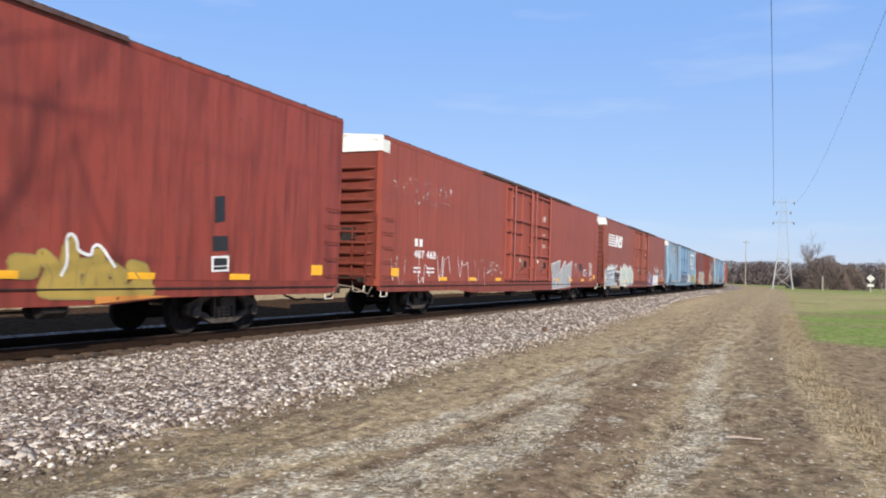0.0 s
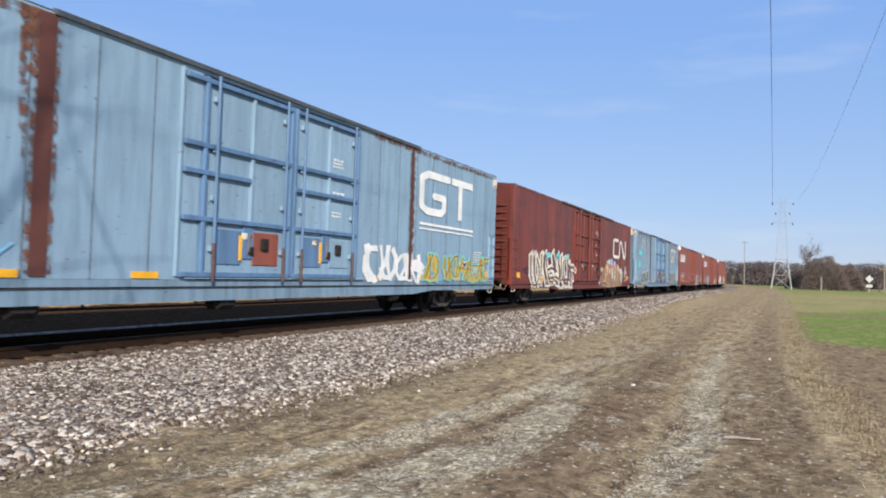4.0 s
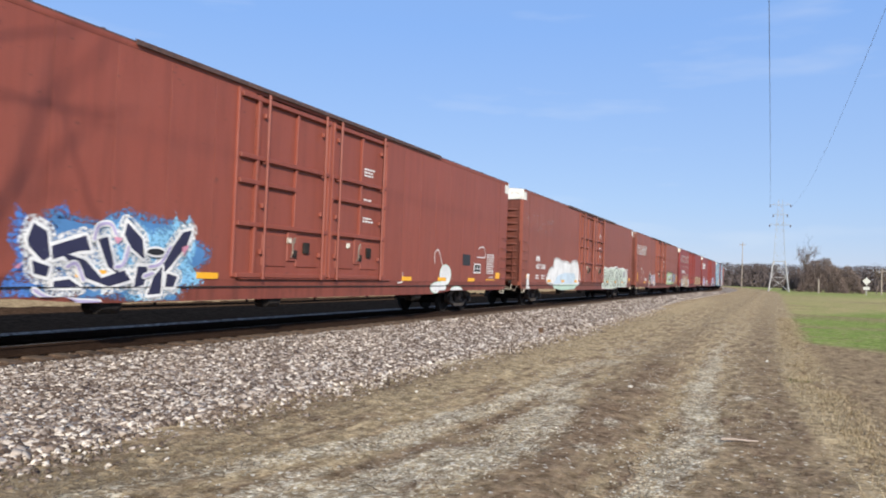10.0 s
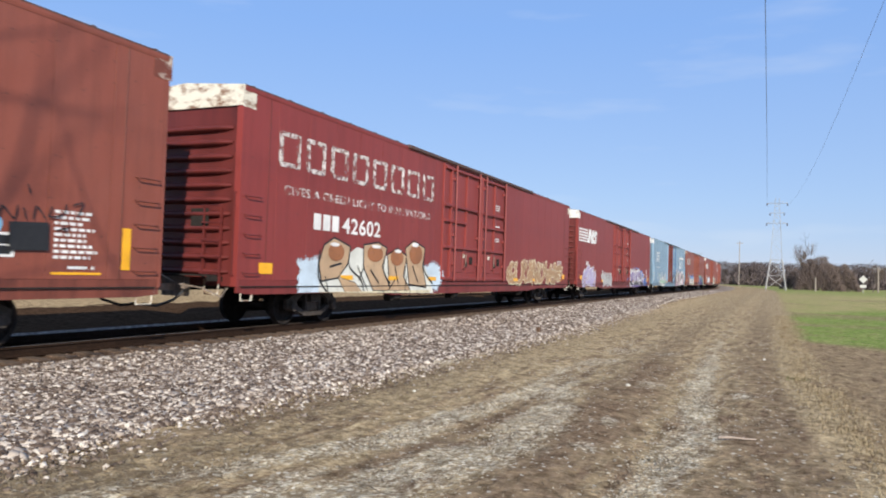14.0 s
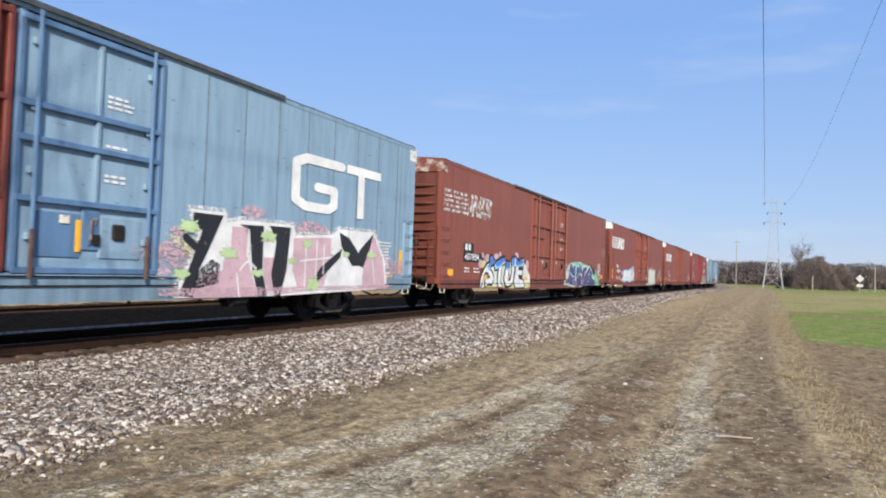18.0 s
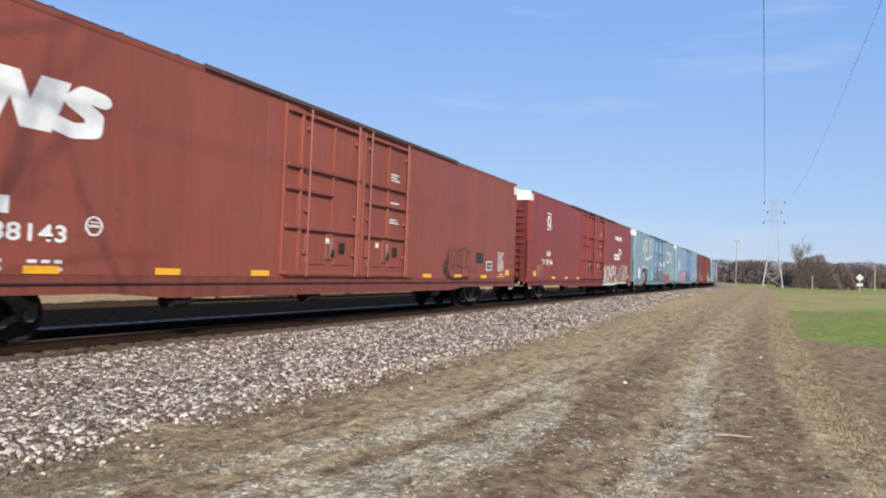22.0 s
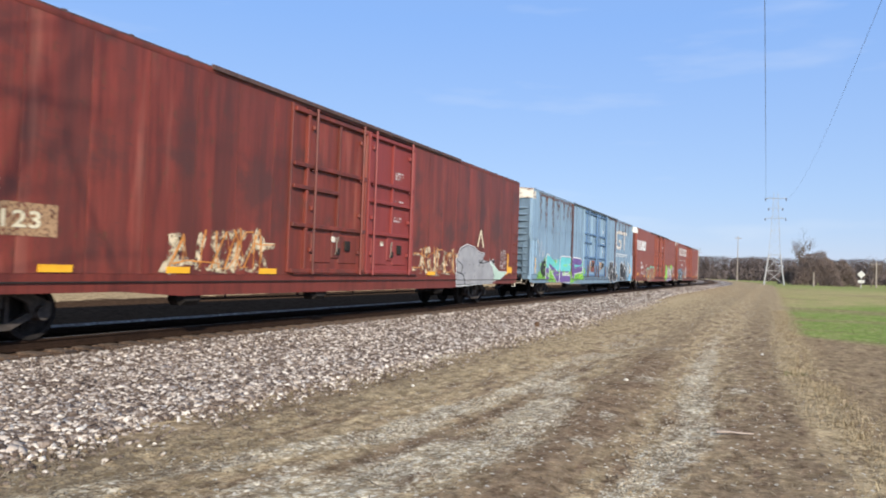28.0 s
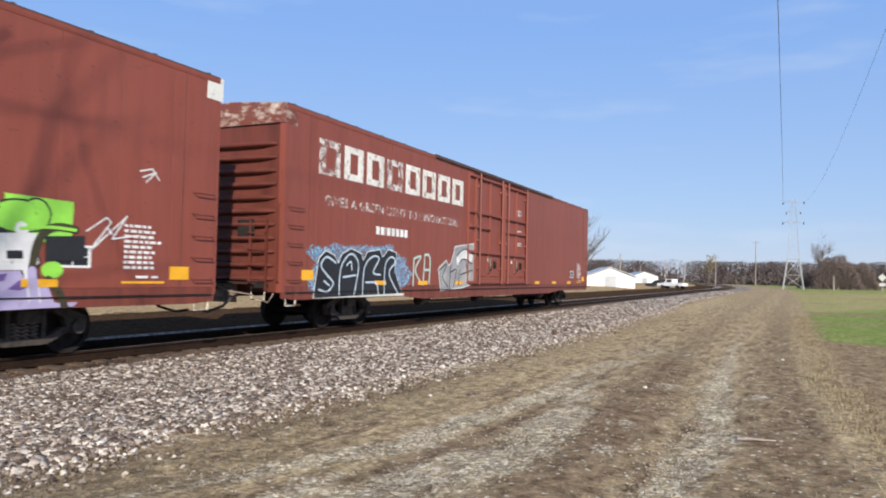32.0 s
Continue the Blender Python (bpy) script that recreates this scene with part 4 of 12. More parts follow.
        part("stirrup_step", stirrup_step(), WHITE_OLD, car, at=Matrix.Translation((0, 0.32 if end == 0 else LENGTH - 0.32, 0)))
        if strips[end]:
            part("corner_strip", corner_strip(), YELLOW, car, "tall yellow reflective strip", at=Matrix.Translation((0, 0.66 if end == 0 else LENGTH - 0.78, 0)))
            continue
        part("corner_reflector", corner_reflector(), YELLOW, car, "yellow reflective patch", at=Matrix.Translation((0, 0.92 if end == 0 else LENGTH - 0.92, 0)))
    for y in (4.3, 6.9, 9.6, 12.2, 15.4, 18.2, 20.8, 23.4):
        part("reflector", reflector(), YELLOW, car, "yellow reflective strip", at=Matrix.Translation((0, y, 0)))
    part("air_reservoir", air_reservoir(), BLACK_STEEL, car)
    part("brake_rod", brake_rod(), BLACK_STEEL, car)
    part("brake_pipe", brake_pipe(), BLACK_STEEL, car, "dark air pipe slung below the sill")
    wheels = []
    for y in (3.62, LENGTH - 3.5):
        b = part("bogie_frame", M_BOGIE, BOGIE_STEEL, car, "dark dusty cast bogie frame", at=Matrix.Translation((0, y, -LIFT)))
        for x in (-0.99, 0.99):
            part("coil_spring", M_SPRING, GREY_STEEL, b, at=Matrix.Translation((x, 0, 0)))
        for q in (-0.36, 0.36):
            part("brake_beam", brake_beam(), BLACK_STEEL, b, at=Matrix.Translation((0, q * 1.05, 0)))
        for q in (-0.89, 0.89):
            w = part("wheelset", M_WHEEL, BLACK_STEEL, b, "dark steel wheels on one axle")
            wheels.append((w, q))
    return car, wheels

# ------------------------------------------------------------ sleepers, ballast, litter
WOOD = plain("creosoted_sleeper_wood", (0.115, 0.078, 0.055), 0.9, 0.0, 0.5, 14, 0.4)


def build_sleepers():
    sh = Shape().box(-1.30, 1.30, -0.115, 0.115, -0.345, -0.172).mesh("sleeper")
    rnd = random.Random(4)
    for i in range(300):
        s = -8 + i * 0.52
        part("sleeper", sh, WOOD, track, at=on_track(s + rnd.uniform(-0.03, 0.03), rnd.uniform(-0.04, 0.04), RAIL_Z) @ pose(0, 0, 0, 0, 0, rnd.uniform(-1, 1)))


def island_colours(name, stops, rough=0.9):
    """A colour of its own for each loose piece of a mesh, with fine grain on it."""
    m, n, l, b = nodes_of(name, rough)
    g = n.new("ShaderNodeNewGeometry")
    c = ramp(n, l, g.outputs["Random Per Island"], stops)
    f = noise_tex(n, l, coords(n, l, (1, 1, 1), shift=False), 55.0, 4)
    c = mixed(n, l, 0.55, c, ramp(n, l, f, [(0.25, (0.45, 0.45, 0.45)), (0.7, (1, 1, 1))]), "MULTIPLY")
    l.new(c, b.inputs["Base Color"])
    b.inputs["Specular IOR Level"].default_value = 0.2
    return m


def stones(name, label, material, lat, ys, z_of, size, seed, flat=0.7):
    """One mesh of loose broken stones: each a knocked-about block lying at its own turn."""
    rng = np.random.default_rng(seed)
    k = len(lat)
    cube = np.array([(-1, -1, -1), (1, -1, -1), (1, 1, -1), (-1, 1, -1), (-1, -1, 1), (1, -1, 1), (1, 1, 1), (-1, 1, 1)], float)
    v = cube[None] * (1 + rng.uniform(-0.38, 0.28, (k, 8, 1))) + rng.uniform(-0.25, 0.25, (k, 8, 3))
    v *= (size[:, None] * rng.uniform(0.6, 1.25, (k, 3)) * 0.5)[:, None, :]
    q = rng.normal(size=(k, 4))
    q /= np.linalg.norm(q, axis=1)[:, None]
    a, b, c, d = q.T
    R = np.stack([np.stack([1 - 2 * (c * c + d * d), 2 * (b * c - a * d), 2 * (b * d + a * c)], 1),
                  np.stack([2 * (b * c + a * d), 1 - 2 * (b * b + d * d), 2 * (c * d - a * b)], 1),
                  np.stack([2 * (b * d - a * c), 2 * (c * d + a * b), 1 - 2 * (b * b + c * c)], 1)], 1)
    v = np.einsum("kij,knj->kni", R, v)
    v[:, :, 2] *= flat
    base = np.stack([TX + lat + np.array([bend(y) for y in ys]), ys, np.array([z_of(q) for q in lat]) + size * 0.12], 1)
    v += base[:, None, :]
    faces = np.array([(0, 3, 2, 1), (4, 5, 6, 7), (0, 1, 5, 4), (1, 2, 6, 5), (2, 3, 7, 6), (3, 0, 4, 7)])
    f = (faces[None] + (np.arange(k) * 8)[:, None, None]).reshape(-1)
    me = bpy.data.meshes.new(name)
    me.vertices.add(k * 8)
    me.vertices.foreach_set("co", v.reshape(-1))
    me.loops.add(len(f))
    me.loops.foreach_set("vertex_index", f.astype(np.int32))
    me.polygons.add(k * 6)
    me.polygons.foreach_set("loop_start", np.arange(k * 6, dtype=np.int32) * 4)
    me.update(calc_edges=True)
    me.materials.append(material)
    return tagged(new(name, me), label, "gravel", kind="stuff")


def slivers(name, label, category, material, x, y, z, length, width, lift, seed):
    """One mesh of blades: each a bent, tapering leaf that leans its own way. lift: 0 lies flat, 1 stands up."""
    rng = np.random.default_rng(seed)
    k = len(x)
    a = rng.uniform(0, 2 * math.pi, k)
    up = np.clip(lift * rng.uniform(0.6, 1.2, k), 0, 1)
    d = np.stack([np.cos(a) * (1 - up * 0.8), np.sin(a) * (1 - up * 0.8), up], 1) * length[:, None]
    s = np.stack([-np.sin(a), np.cos(a), np.zeros(k)], 1) * width[:, None]
    o = np.stack([x, y, z], 1)
    droop = np.zeros((k, 3))
    droop[:, 2] = -0.18 * length * up
    v = np.stack([o - s * 0.5, o + s * 0.5, o + d * 0.55 + s * 0.35, o + d * 0.55 - s * 0.35, o + d + droop], 1)
    me = bpy.data.meshes.new(name)
    quads = (np.array([0, 1, 2, 3, 3, 2, 4])[None] + (np.arange(k) * 5)[:, None]).reshape(-1)
    me.vertices.add(k * 5)
    me.vertices.foreach_set("co", v.reshape(-1))
    me.loops.add(k * 7)
    me.loops.foreach_set("vertex_index", quads.astype(np.int32))
    me.polygons.add(k * 2)
    st = np.stack([np.arange(k) * 7, np.arange(k) * 7 + 4], 1).reshape(-1)
    me.polygons.foreach_set("loop_start", st.astype(np.int32))
    me.update(calc_edges=True)
    me.materials.append(material)
    return tagged(new(name, me), label, category, kind="stuff")


def build_scatter():
    rng = np.random.default_rng(11)
    pale = island_colours("broken_ballast_stone", [(0.0, (0.082, 0.056, 0.042)), (0.32, (0.150, 0.112, 0.086)), (0.55, (0.250, 0.198, 0.162)), (0.76, (0.45, 0.385, 0.325)), (1.0, (0.76, 0.69, 0.60))])
    brown = island_colours("dusty_brown_ballast", [(0.0, (0.075, 0.047, 0.032)), (0.6, (0.160, 0.106, 0.074)), (1.0, (0.27, 0.196, 0.148))])
    grit = island_colours("pale_road_gravel", [(0.0, (0.20, 0.16, 0.115)), (0.55, (0.36, 0.31, 0.24)), (1.0, (0.60, 0.55, 0.45))])
    lat, ys, size = [], [], []
    for n, y0, y1, lo, hi in ((56000, 2.0, 9, 0.032, 0.078), (54000, 9, 20, 0.040, 0.090), (40000, 20, 50, 0.05, 0.11), (20000, 50, 120, 0.10, 0.18)):
        y = rng.uniform(y0, y1, n)
        lat.append(1.66 + (4.72 - 1.25 * np.clip((y - 20) / 40, 0, 1)) * rng.random(n))
        ys.append(y)
        size.append(rng.uniform(lo, hi, n))
    n = 8000
    y = 2.0 + 42 * rng.random(n) ** 1.4
    lat.append(6.25 - 1.25 * np.clip((y - 20) / 40, 0, 1) + np.abs(rng.normal(0, 0.34, n)))
    ys.append(y)
    size.append(rng.uniform(0.014, 0.05, n))
    stones("ballast", "white, grey and brownish broken stone ballast along the rails", pale, np.concatenate(lat), np.concatenate(ys), ground_height, np.concatenate(size), 1)
    n = 16000
    stones("dusty_ballast", "rust-brown dusty ballast between sleepers under the rails", brown, rng.uniform(-2.6, 1.75, n), rng.uniform(3, 60, n), lambda q: -0.045, rng.uniform(0.035, 0.075, n), 2, 0.5)
    n = 15000
    y = 3.0 + 17 * rng.random(n) ** 1.3
    pick = rng.random(n)
    first = np.interp(y, (2.5, 5.1, 6.4, 9.8, 16), (7.2, 7.95, 8.45, 8.66, 8.6))
    second = np.interp(y, (3.4, 5.8, 7.8, 12), (8.8, 9.33, 9.5, 8.85))
    third = np.interp(y, (3.5, 8, 12, 20), (10.75, 11.06, 10.8, 10.6))
    centre = np.where(pick < 0.22, first, np.where(pick < 0.55, second, third))
    wide = np.where(pick < 0.22, 0.13, np.where(pick < 0.55, 0.26, 0.2))
    lat = np.where(pick < 0.86, centre + rng.normal(0, 1, n) * wide, rng.uniform(6.8, 12.6, n))
    stones("road_gravel", "small pale gravel trodden into the dirt road", grit, lat, y, lambda q: ground_height(q) - 0.002, rng.uniform(0.006, 0.021, n), 3, 0.5)
    straw = island_colours("dry_straw", [(0.0, (0.16, 0.115, 0.065)), (0.5, (0.34, 0.26, 0.15)), (1.0, (0.58, 0.48, 0.30))])
    litter = island_colours("dead_grass_and_leaf_litter", [(0.0, (0.095, 0.068, 0.046)), (0.45, (0.20, 0.148, 0.094)), (1.0, (0.45, 0.37, 0.24))])
    fresh = island_colours("spring_grass", [(0.0, (0.12, 0.17, 0.045)), (0.6, (0.20, 0.25, 0.075)), (1.0, (0.40, 0.37, 0.18))])
    n = 60000
    q = np.where(rng.random(n) < 0.35, 7.1 + rng.normal(0, 0.45, n), rng.uniform(6.6, 15.5, n))
    y = 3.0 + 34 * rng.random(n) ** 1.6
    slivers("leaf_litter", "flattened dead grass and leaf litter on the dirt", "litter", litter, TX + q, y, np.array([ground_height(a) for a in q]) + 0.012, rng.uniform(0.02, 0.12, n), rng.uniform(0.003, 0.012, n), 0.10, 5)
    tufts = 1500
    cy = 3.5 + 36 * rng.random(tufts) ** 1.4
    verge = np.interp(cy, (3, 7.1, 8.6, 10.8, 13, 38), (13.1, 12.7, 12.45, 12.3, 12.1, 12.0))
    cq = np.where(rng.random(tufts) < 0.6, verge + np.abs(rng.normal(0, 0.38, tufts)), verge + 4.0 * rng.random(tufts))
    n = 44000
    i = rng.integers(0, tufts, n)
    spread = rng.uniform(0.04, 0.26, tufts)[i]
    q = cq[i] + rng.normal(0, 1, n) * spread
    y = cy[i] + rng.normal(0, 1, n) * spread * 1.5
    tall = (rng.uniform(0.04, 0.15, tufts) * np.where(cq < verge + 0.5, 1.0, 0.45))[i]
    slivers("dry_grass", "dry straw-coloured grass tufts along the road's edge", "grass", straw, TX + q, y, np.array([ground_height(a) for a in q]), rng.uniform(0.4, 1.3, n) * tall, rng.uniform(0.003, 0.007, n), 0.62, 6)
    n = 24000
    q = 12.6 + 30 * rng.random(n)
    y = 24.5 + 60 * rng.random(n) ** 1.4
    keep = y + 0.75 * q > 34.6
    q, y = q[keep], y[keep]
    n = len(q)
    slivers("field_grass", "short green grass of the field", "grass", fresh, TX + q, y, np.zeros(n), rng.uniform(0.03, 0.08, n), rng.uniform(0.008, 0.02, n), 0.7, 7)


def build_oddments():
    """Small single things lying on the road and at its edges."""
    bark = plain("peeled_grey_stick", (0.42, 0.34, 0.28), 0.9, 0.0, 0.3, 20, 0.2)
    ob = thing("stick", "peeled pale stick lying on the dirt road", "stick", at=pose(-0.30, 8.0, 0.03, 0, 0, 16))
    part("stem", Shape().tube([(-0.17, 0, 0), (-0.04, 0.012, 0.006), (0.08, -0.008, 0.002), (0.19, 0.01, 0)], 0.013, 6, 0.007), bark, ob)
    part("twig_stub", Shape().tube([(0.05, 0, 0), (0.09, 0.05, 0.012)], 0.006, 5, 0.003), bark, ob)
    ob = thing("marker_stake", "short brown weathered stake at the foot of the ballast", "stake", at=pose(-5.72, 19.2, -0.02))
    part("stake", Shape().soft(-0.05, 0.05, -0.05, 0.05, -0.1, 0.22, 0.015), plain("rotten_stake_wood", (0.10, 0.055, 0.03), 0.9, 0.0, 0.5, 18, 0.5), ob)
    chalk = plain("chalky_white_rock", (0.55, 0.52, 0.45), 0.9, 0.0, 0.2, 22, 0.5)
    rnd = random.Random(77)
    for x, y, r in ((-5.5, 17.6, 0.06), (-6.0, 10.6, 0.035), (-4.35, 8.9, 0.03), (-0.12, 16.6, 0.05), (-1.9, 11.0, 0.035), (0.9, 5.9, 0.03)):
        ring = Shape()
        for k, (rr, z) in enumerate(((0.75, -0.3), (1.0, 0.1), (0.8, 0.45), (0.3, 0.62))):
            ring.v += [(r * rr * rnd.uniform(0.8, 1.2) * math.cos(a * math.pi / 4), 0.7 * r * rr * rnd.uniform(0.8, 1.2) * math.sin(a * math.pi / 4), r * z) for a in range(8)]
        for k in range(3):
            ring.f += [(k * 8 + a, k * 8 + (a + 1) % 8, k * 8 + 8 + (a + 1) % 8, k * 8 + 8 + a) for a in range(8)]
        ring.f.append(tuple(range(24, 32)))
        ob = new("loose_rock", ring.mesh("loose_rock"))
        ob.data.materials.append(chalk)
        ob.matrix_basis = pose(x, y, ground_height(x - TX) + 0.01, 0, 0, rnd.uniform(0, 90))
        tagged(ob, "small chalky white rock lying on the ground", "rock", "loose white rocks")
    weed = island_colours("weed_leaf", [(0.0, (0.06, 0.085, 0.03)), (1.0, (0.14, 0.17, 0.06))])
    for x, y, n in ((0.42, 13.6, 70), (1.6, 9.8, 50), (2.1, 12.2, 40)):
        rng = np.random.default_rng(int(y * 10))
        slivers("weed_tuft", "low tuft of dull green weed in the dry grass", "weed", weed, x + rng.normal(0, 0.09, n), y + rng.normal(0, 0.12, n), np.full(n, 0.0), rng.uniform(0.04, 0.11, n), rng.uniform(0.01, 0.02, n), 0.6, 3)


build_sleepers()
build_scatter()
build_oddments()

# ------------------------------------------------------------ trees
BARK = plain("grey_brown_bark", (0.16, 0.125, 0.10), 0.95, 0.0, 0.45, 12, 0.4)
TWIG = island_colours("bare_twigs", [(0.0, (0.085, 0.062, 0.050)), (0.6, (0.15, 0.115, 0.09)), (1.0, (0.24, 0.185, 0.135))])
FAR_TWIG = island_colours("far_bare_woods", [(0.0, (0.088, 0.070, 0.066)), (0.6, (0.106, 0.084, 0.079)), (1.0, (0.126, 0.100, 0.092))])
SCRUB = island_colours("budding_scrub", [(0.0, (0.13, 0.10, 0.06)), (0.6, (0.21, 0.17, 0.09)), (1.0, (0.28, 0.24, 0.12))])


def grow(sh_trunk, sh_twig, base, height, rnd, spread=0.55, depth=3, twigs=6, thick=0.018, clear=0.35, least=0.0):
    """A leafless tree: a tapered trunk, limbs that fork, and bunches of fine twigs."""
    def limb(p, d, length, r, level):
        pts, q, v = [p], Vector(p), Vector(d)
        for i in range(4):
            v = (v + Vector((rnd.gauss(0, 0.13), rnd.gauss(0, 0.13), rnd.gauss(0.05, 0.08)))).normalized()
            q = q + v * (length / 4)
            pts.append(q.copy())
        sh = sh_trunk if level < 2 else sh_twig
        sh.tube(pts, max(r, least), 7 if level == 0 else 4 if level == 1 else 3, max(r * (0.45 if level else 0.35), least * 0.6))
        if level >= depth:
            return
        for i in range(twigs if level else twigs + 3):
            k = rnd.uniform(clear if level == 0 else 0.2, 1.0)
            j = min(3, int(k * 4))
            o = pts[j].lerp(pts[j + 1], k * 4 - j)
            side = Vector((rnd.gauss(0, 1), rnd.gauss(0, 1), rnd.gauss(0.25, 0.5))).normalized()
            limb(o, (v * (1 - spread) + side * spread + Vector((0, 0, 0.15))).normalized(), length * rnd.uniform(0.42, 0.68), r * 0.42, level + 1)
    limb(Vector(base), Vector((rnd.gauss(0, 0.04), rnd.gauss(0, 0.04), 1)), height * 0.62, height * thick, 0)


def bare_tree(label, x, y, height, seed, twig=TWIG, depth=3, twigs=6, spread=0.55, clear=0.35, thick=0.018, least=0.0):
    rnd = random.Random(seed)
    tree = thing("bare_tree", label, "tree", at=pose(x, y, -0.15))
    trunk, crown = Shape(), Shape()
    grow(trunk, crown, (0, 0, 0), height, rnd, spread, depth, twigs, thick, clear, least)
    part("trunk", trunk, BARK, tree)
    part("crown", crown, twig, tree, "leafless crown of fine twigs")
    return tree


def polar(azimuth, dist):
    """A place by its bearing off the track's line, in degrees to the left, and its distance from the road's stand."""
    return -dist * math.sin(radians(azimuth)), dist * math.cos(radians(azimuth))


def build_woods():
    """The far belt of bare woods, with a gap where the track runs through."""
    rnd = random.Random(21)
    sh = Shape()
    for i in range(760):
        az = rnd.uniform(-16, 46)
        d = rnd.uniform(395, 500)
        x, y = polar(az, d)
        if abs(x - (TX + bend(y))) < 8:
            continue
        h = (0.0262 + 0.0025 * noise.noise((az * 0.6, 3.0, 0.0)) + rnd.uniform(-0.0018, 0.0016)) * d + 1.6
        sh.tube([(x, y, -0.5), (x + rnd.gauss(0, 0.3), y, h * 0.5), (x + rnd.gauss(0, 0.6), y, h * 0.85)], 0.3, 4, 0.07)
        for j in range(210):
            k = rnd.random() ** 0.8
            w = 3.4 * (1.15 - 0.6 * k)
            p = Vector((x + rnd.gauss(0, w), y + rnd.gauss(0, w), h * 0.93 * k))
            dv = Vector((rnd.gauss(0, 0.8), rnd.gauss(0, 0.8), rnd.uniform(0.2, 1.4))).normalized() * rnd.uniform(0.4, 1.0) * (1.2 - 0.4 * k)
            sd = Vector((rnd.gauss(0, 1), rnd.gauss(0, 1), rnd.gauss(0, 0.7))).normalized() * rnd.uniform(0.15, 0.5) * (1.25 - 0.85 * k)
            sh.add([p - sd, p + sd, p + dv + sd * 0.5, p + dv - sd * 0.5], [(0, 1, 2, 3)])
    me = sh.mesh("far_woods")
    me.materials.append(FAR_TWIG)
    tagged(new("far_woods", me), "brown leafless woods along the horizon behind the fields", "woods", kind="stuff")
    brush = Shape()
    for i in range(230):
        az = rnd.uniform(-12, 26)
        x, y = polar(az, rnd.uniform(365, 392))
        if abs(x - (TX + bend(y))) < 8:
            continue
        for j in range(46):
            p = Vector((x + rnd.gauss(0, 3.4), y + rnd.gauss(0, 2.5), abs(rnd.gauss(0, 2.2)) - 0.3))
            dv = Vector((rnd.gauss(0, 0.6), rnd.gauss(0, 0.6), 1)).normalized() * rnd.uniform(0.9, 2.4)
            sd = Vector((rnd.gauss(0, 1), rnd.gauss(0, 1), 0)).normalized() * rnd.uniform(0.2, 0.6)
            brush.add([p - sd, p + sd, p + dv + sd * 0.3, p + dv - sd * 0.3], [(0, 1, 2, 3)])
    me = brush.mesh("far_brush")
    me.materials.append(FAR_TWIG)
    tagged(new("far_brush", me), "dark tangled brush at the foot of the woods", "brush", kind="stuff")


def thicket(label, az, dist, half, height, seed, count, material):
    """A dense leafless thicket: stems that fan out from the ground and a haze of fine twigs."""
    rnd = random.Random(seed)
    x0, y0 = polar(az, dist)
    t = thing("thicket", label, "thicket", "thickets in the field", at=pose(x0, y0, 0, 0, 0, az))
    stems, crown = Shape(), Shape()
    for i in range(40):
        a = rnd.uniform(-1, 1)
        top = height * math.sqrt(max(0.05, 1 - a * a)) * rnd.uniform(0.6, 1.0)
        stems.tube([(a * half * 0.8, rnd.gauss(0, 1), -0.2), (a * half * 0.9, rnd.gauss(0, 1), top * 0.5), (a * half, rnd.gauss(0, 1.4), top)], 0.06, 3, 0.03)
    for i in range(count):
        a, k = rnd.uniform(-1, 1), rnd.random() ** 0.75
        top = height * (1 - abs(a) ** 2.6) * (1 + 0.22 * noise.noise((a * 3.0, seed, 0.0)) + 0.16 * noise.noise((a * 9.0, seed, 4.0)))
        p = Vector((a * half + rnd.gauss(0, 0.2), rnd.gauss(0, half * 0.3), max(0.05, top * k)))
        dv = Vector((rnd.gauss(0.4 * a, 0.6), rnd.gauss(0, 0.6), rnd.uniform(0.3, 1.4))).normalized() * rnd.uniform(0.3, 0.8)
        sd = Vector((rnd.gauss(0, 1), rnd.gauss(0, 1), rnd.gauss(0, 0.6))).normalized() * rnd.uniform(0.02, 0.06)
        crown.add([p - sd, p + sd, p + dv + sd * 0.3, p + dv - sd * 0.3], [(0, 1, 2, 3)])
    part("undergrowth", stems, BARK, t)
    part("brushwood", crown, material, t, "fine brown twigs")


build_woods()
THORN = island_colours("brown_thicket_twigs", [(0.0, (0.14, 0.106, 0.094)), (0.6, (0.185, 0.142, 0.124)), (1.0, (0.235, 0.183, 0.155))])
thicket("dense brown leafless thicket at the field's far side", -2.95, 214, 5.6, 8.4, 3, 15000, THORN)
thicket("lower brown thicket beside the larger one", -4.35, 220, 4.2, 6.4, 5, 9000, THORN)
thicket("thin brown thicket running along the field", -1.7, 224, 4.5, 5.4, 7, 6000, THORN)
bare_tree("tall thin leafless tree rising out of the thicket", *polar(-2.2, 216), 13.0, 3, twigs=6, least=0.022)
bare_tree("low leafless tree beside the road sign", *polar(-6.2, 228), 9.5, 8, TWIG, twigs=6, spread=0.7, least=0.025)
bare_tree("budding tree at the bend of the track", *polar(5.4, 300), 11.0, 9, SCRUB, twigs=7, spread=0.6, least=0.03)
bare_tree("grey leafless tree behind the white shed", *polar(14.1, 185), 17.5, 12, TWIG, twigs=7, spread=0.6, least=0.02)
bare_tree("bare roadside tree whose branches shade the train", -1.4, -8.4, 17.0, 31, BARK, depth=2, twigs=4, clear=0.5, thick=0.0078)

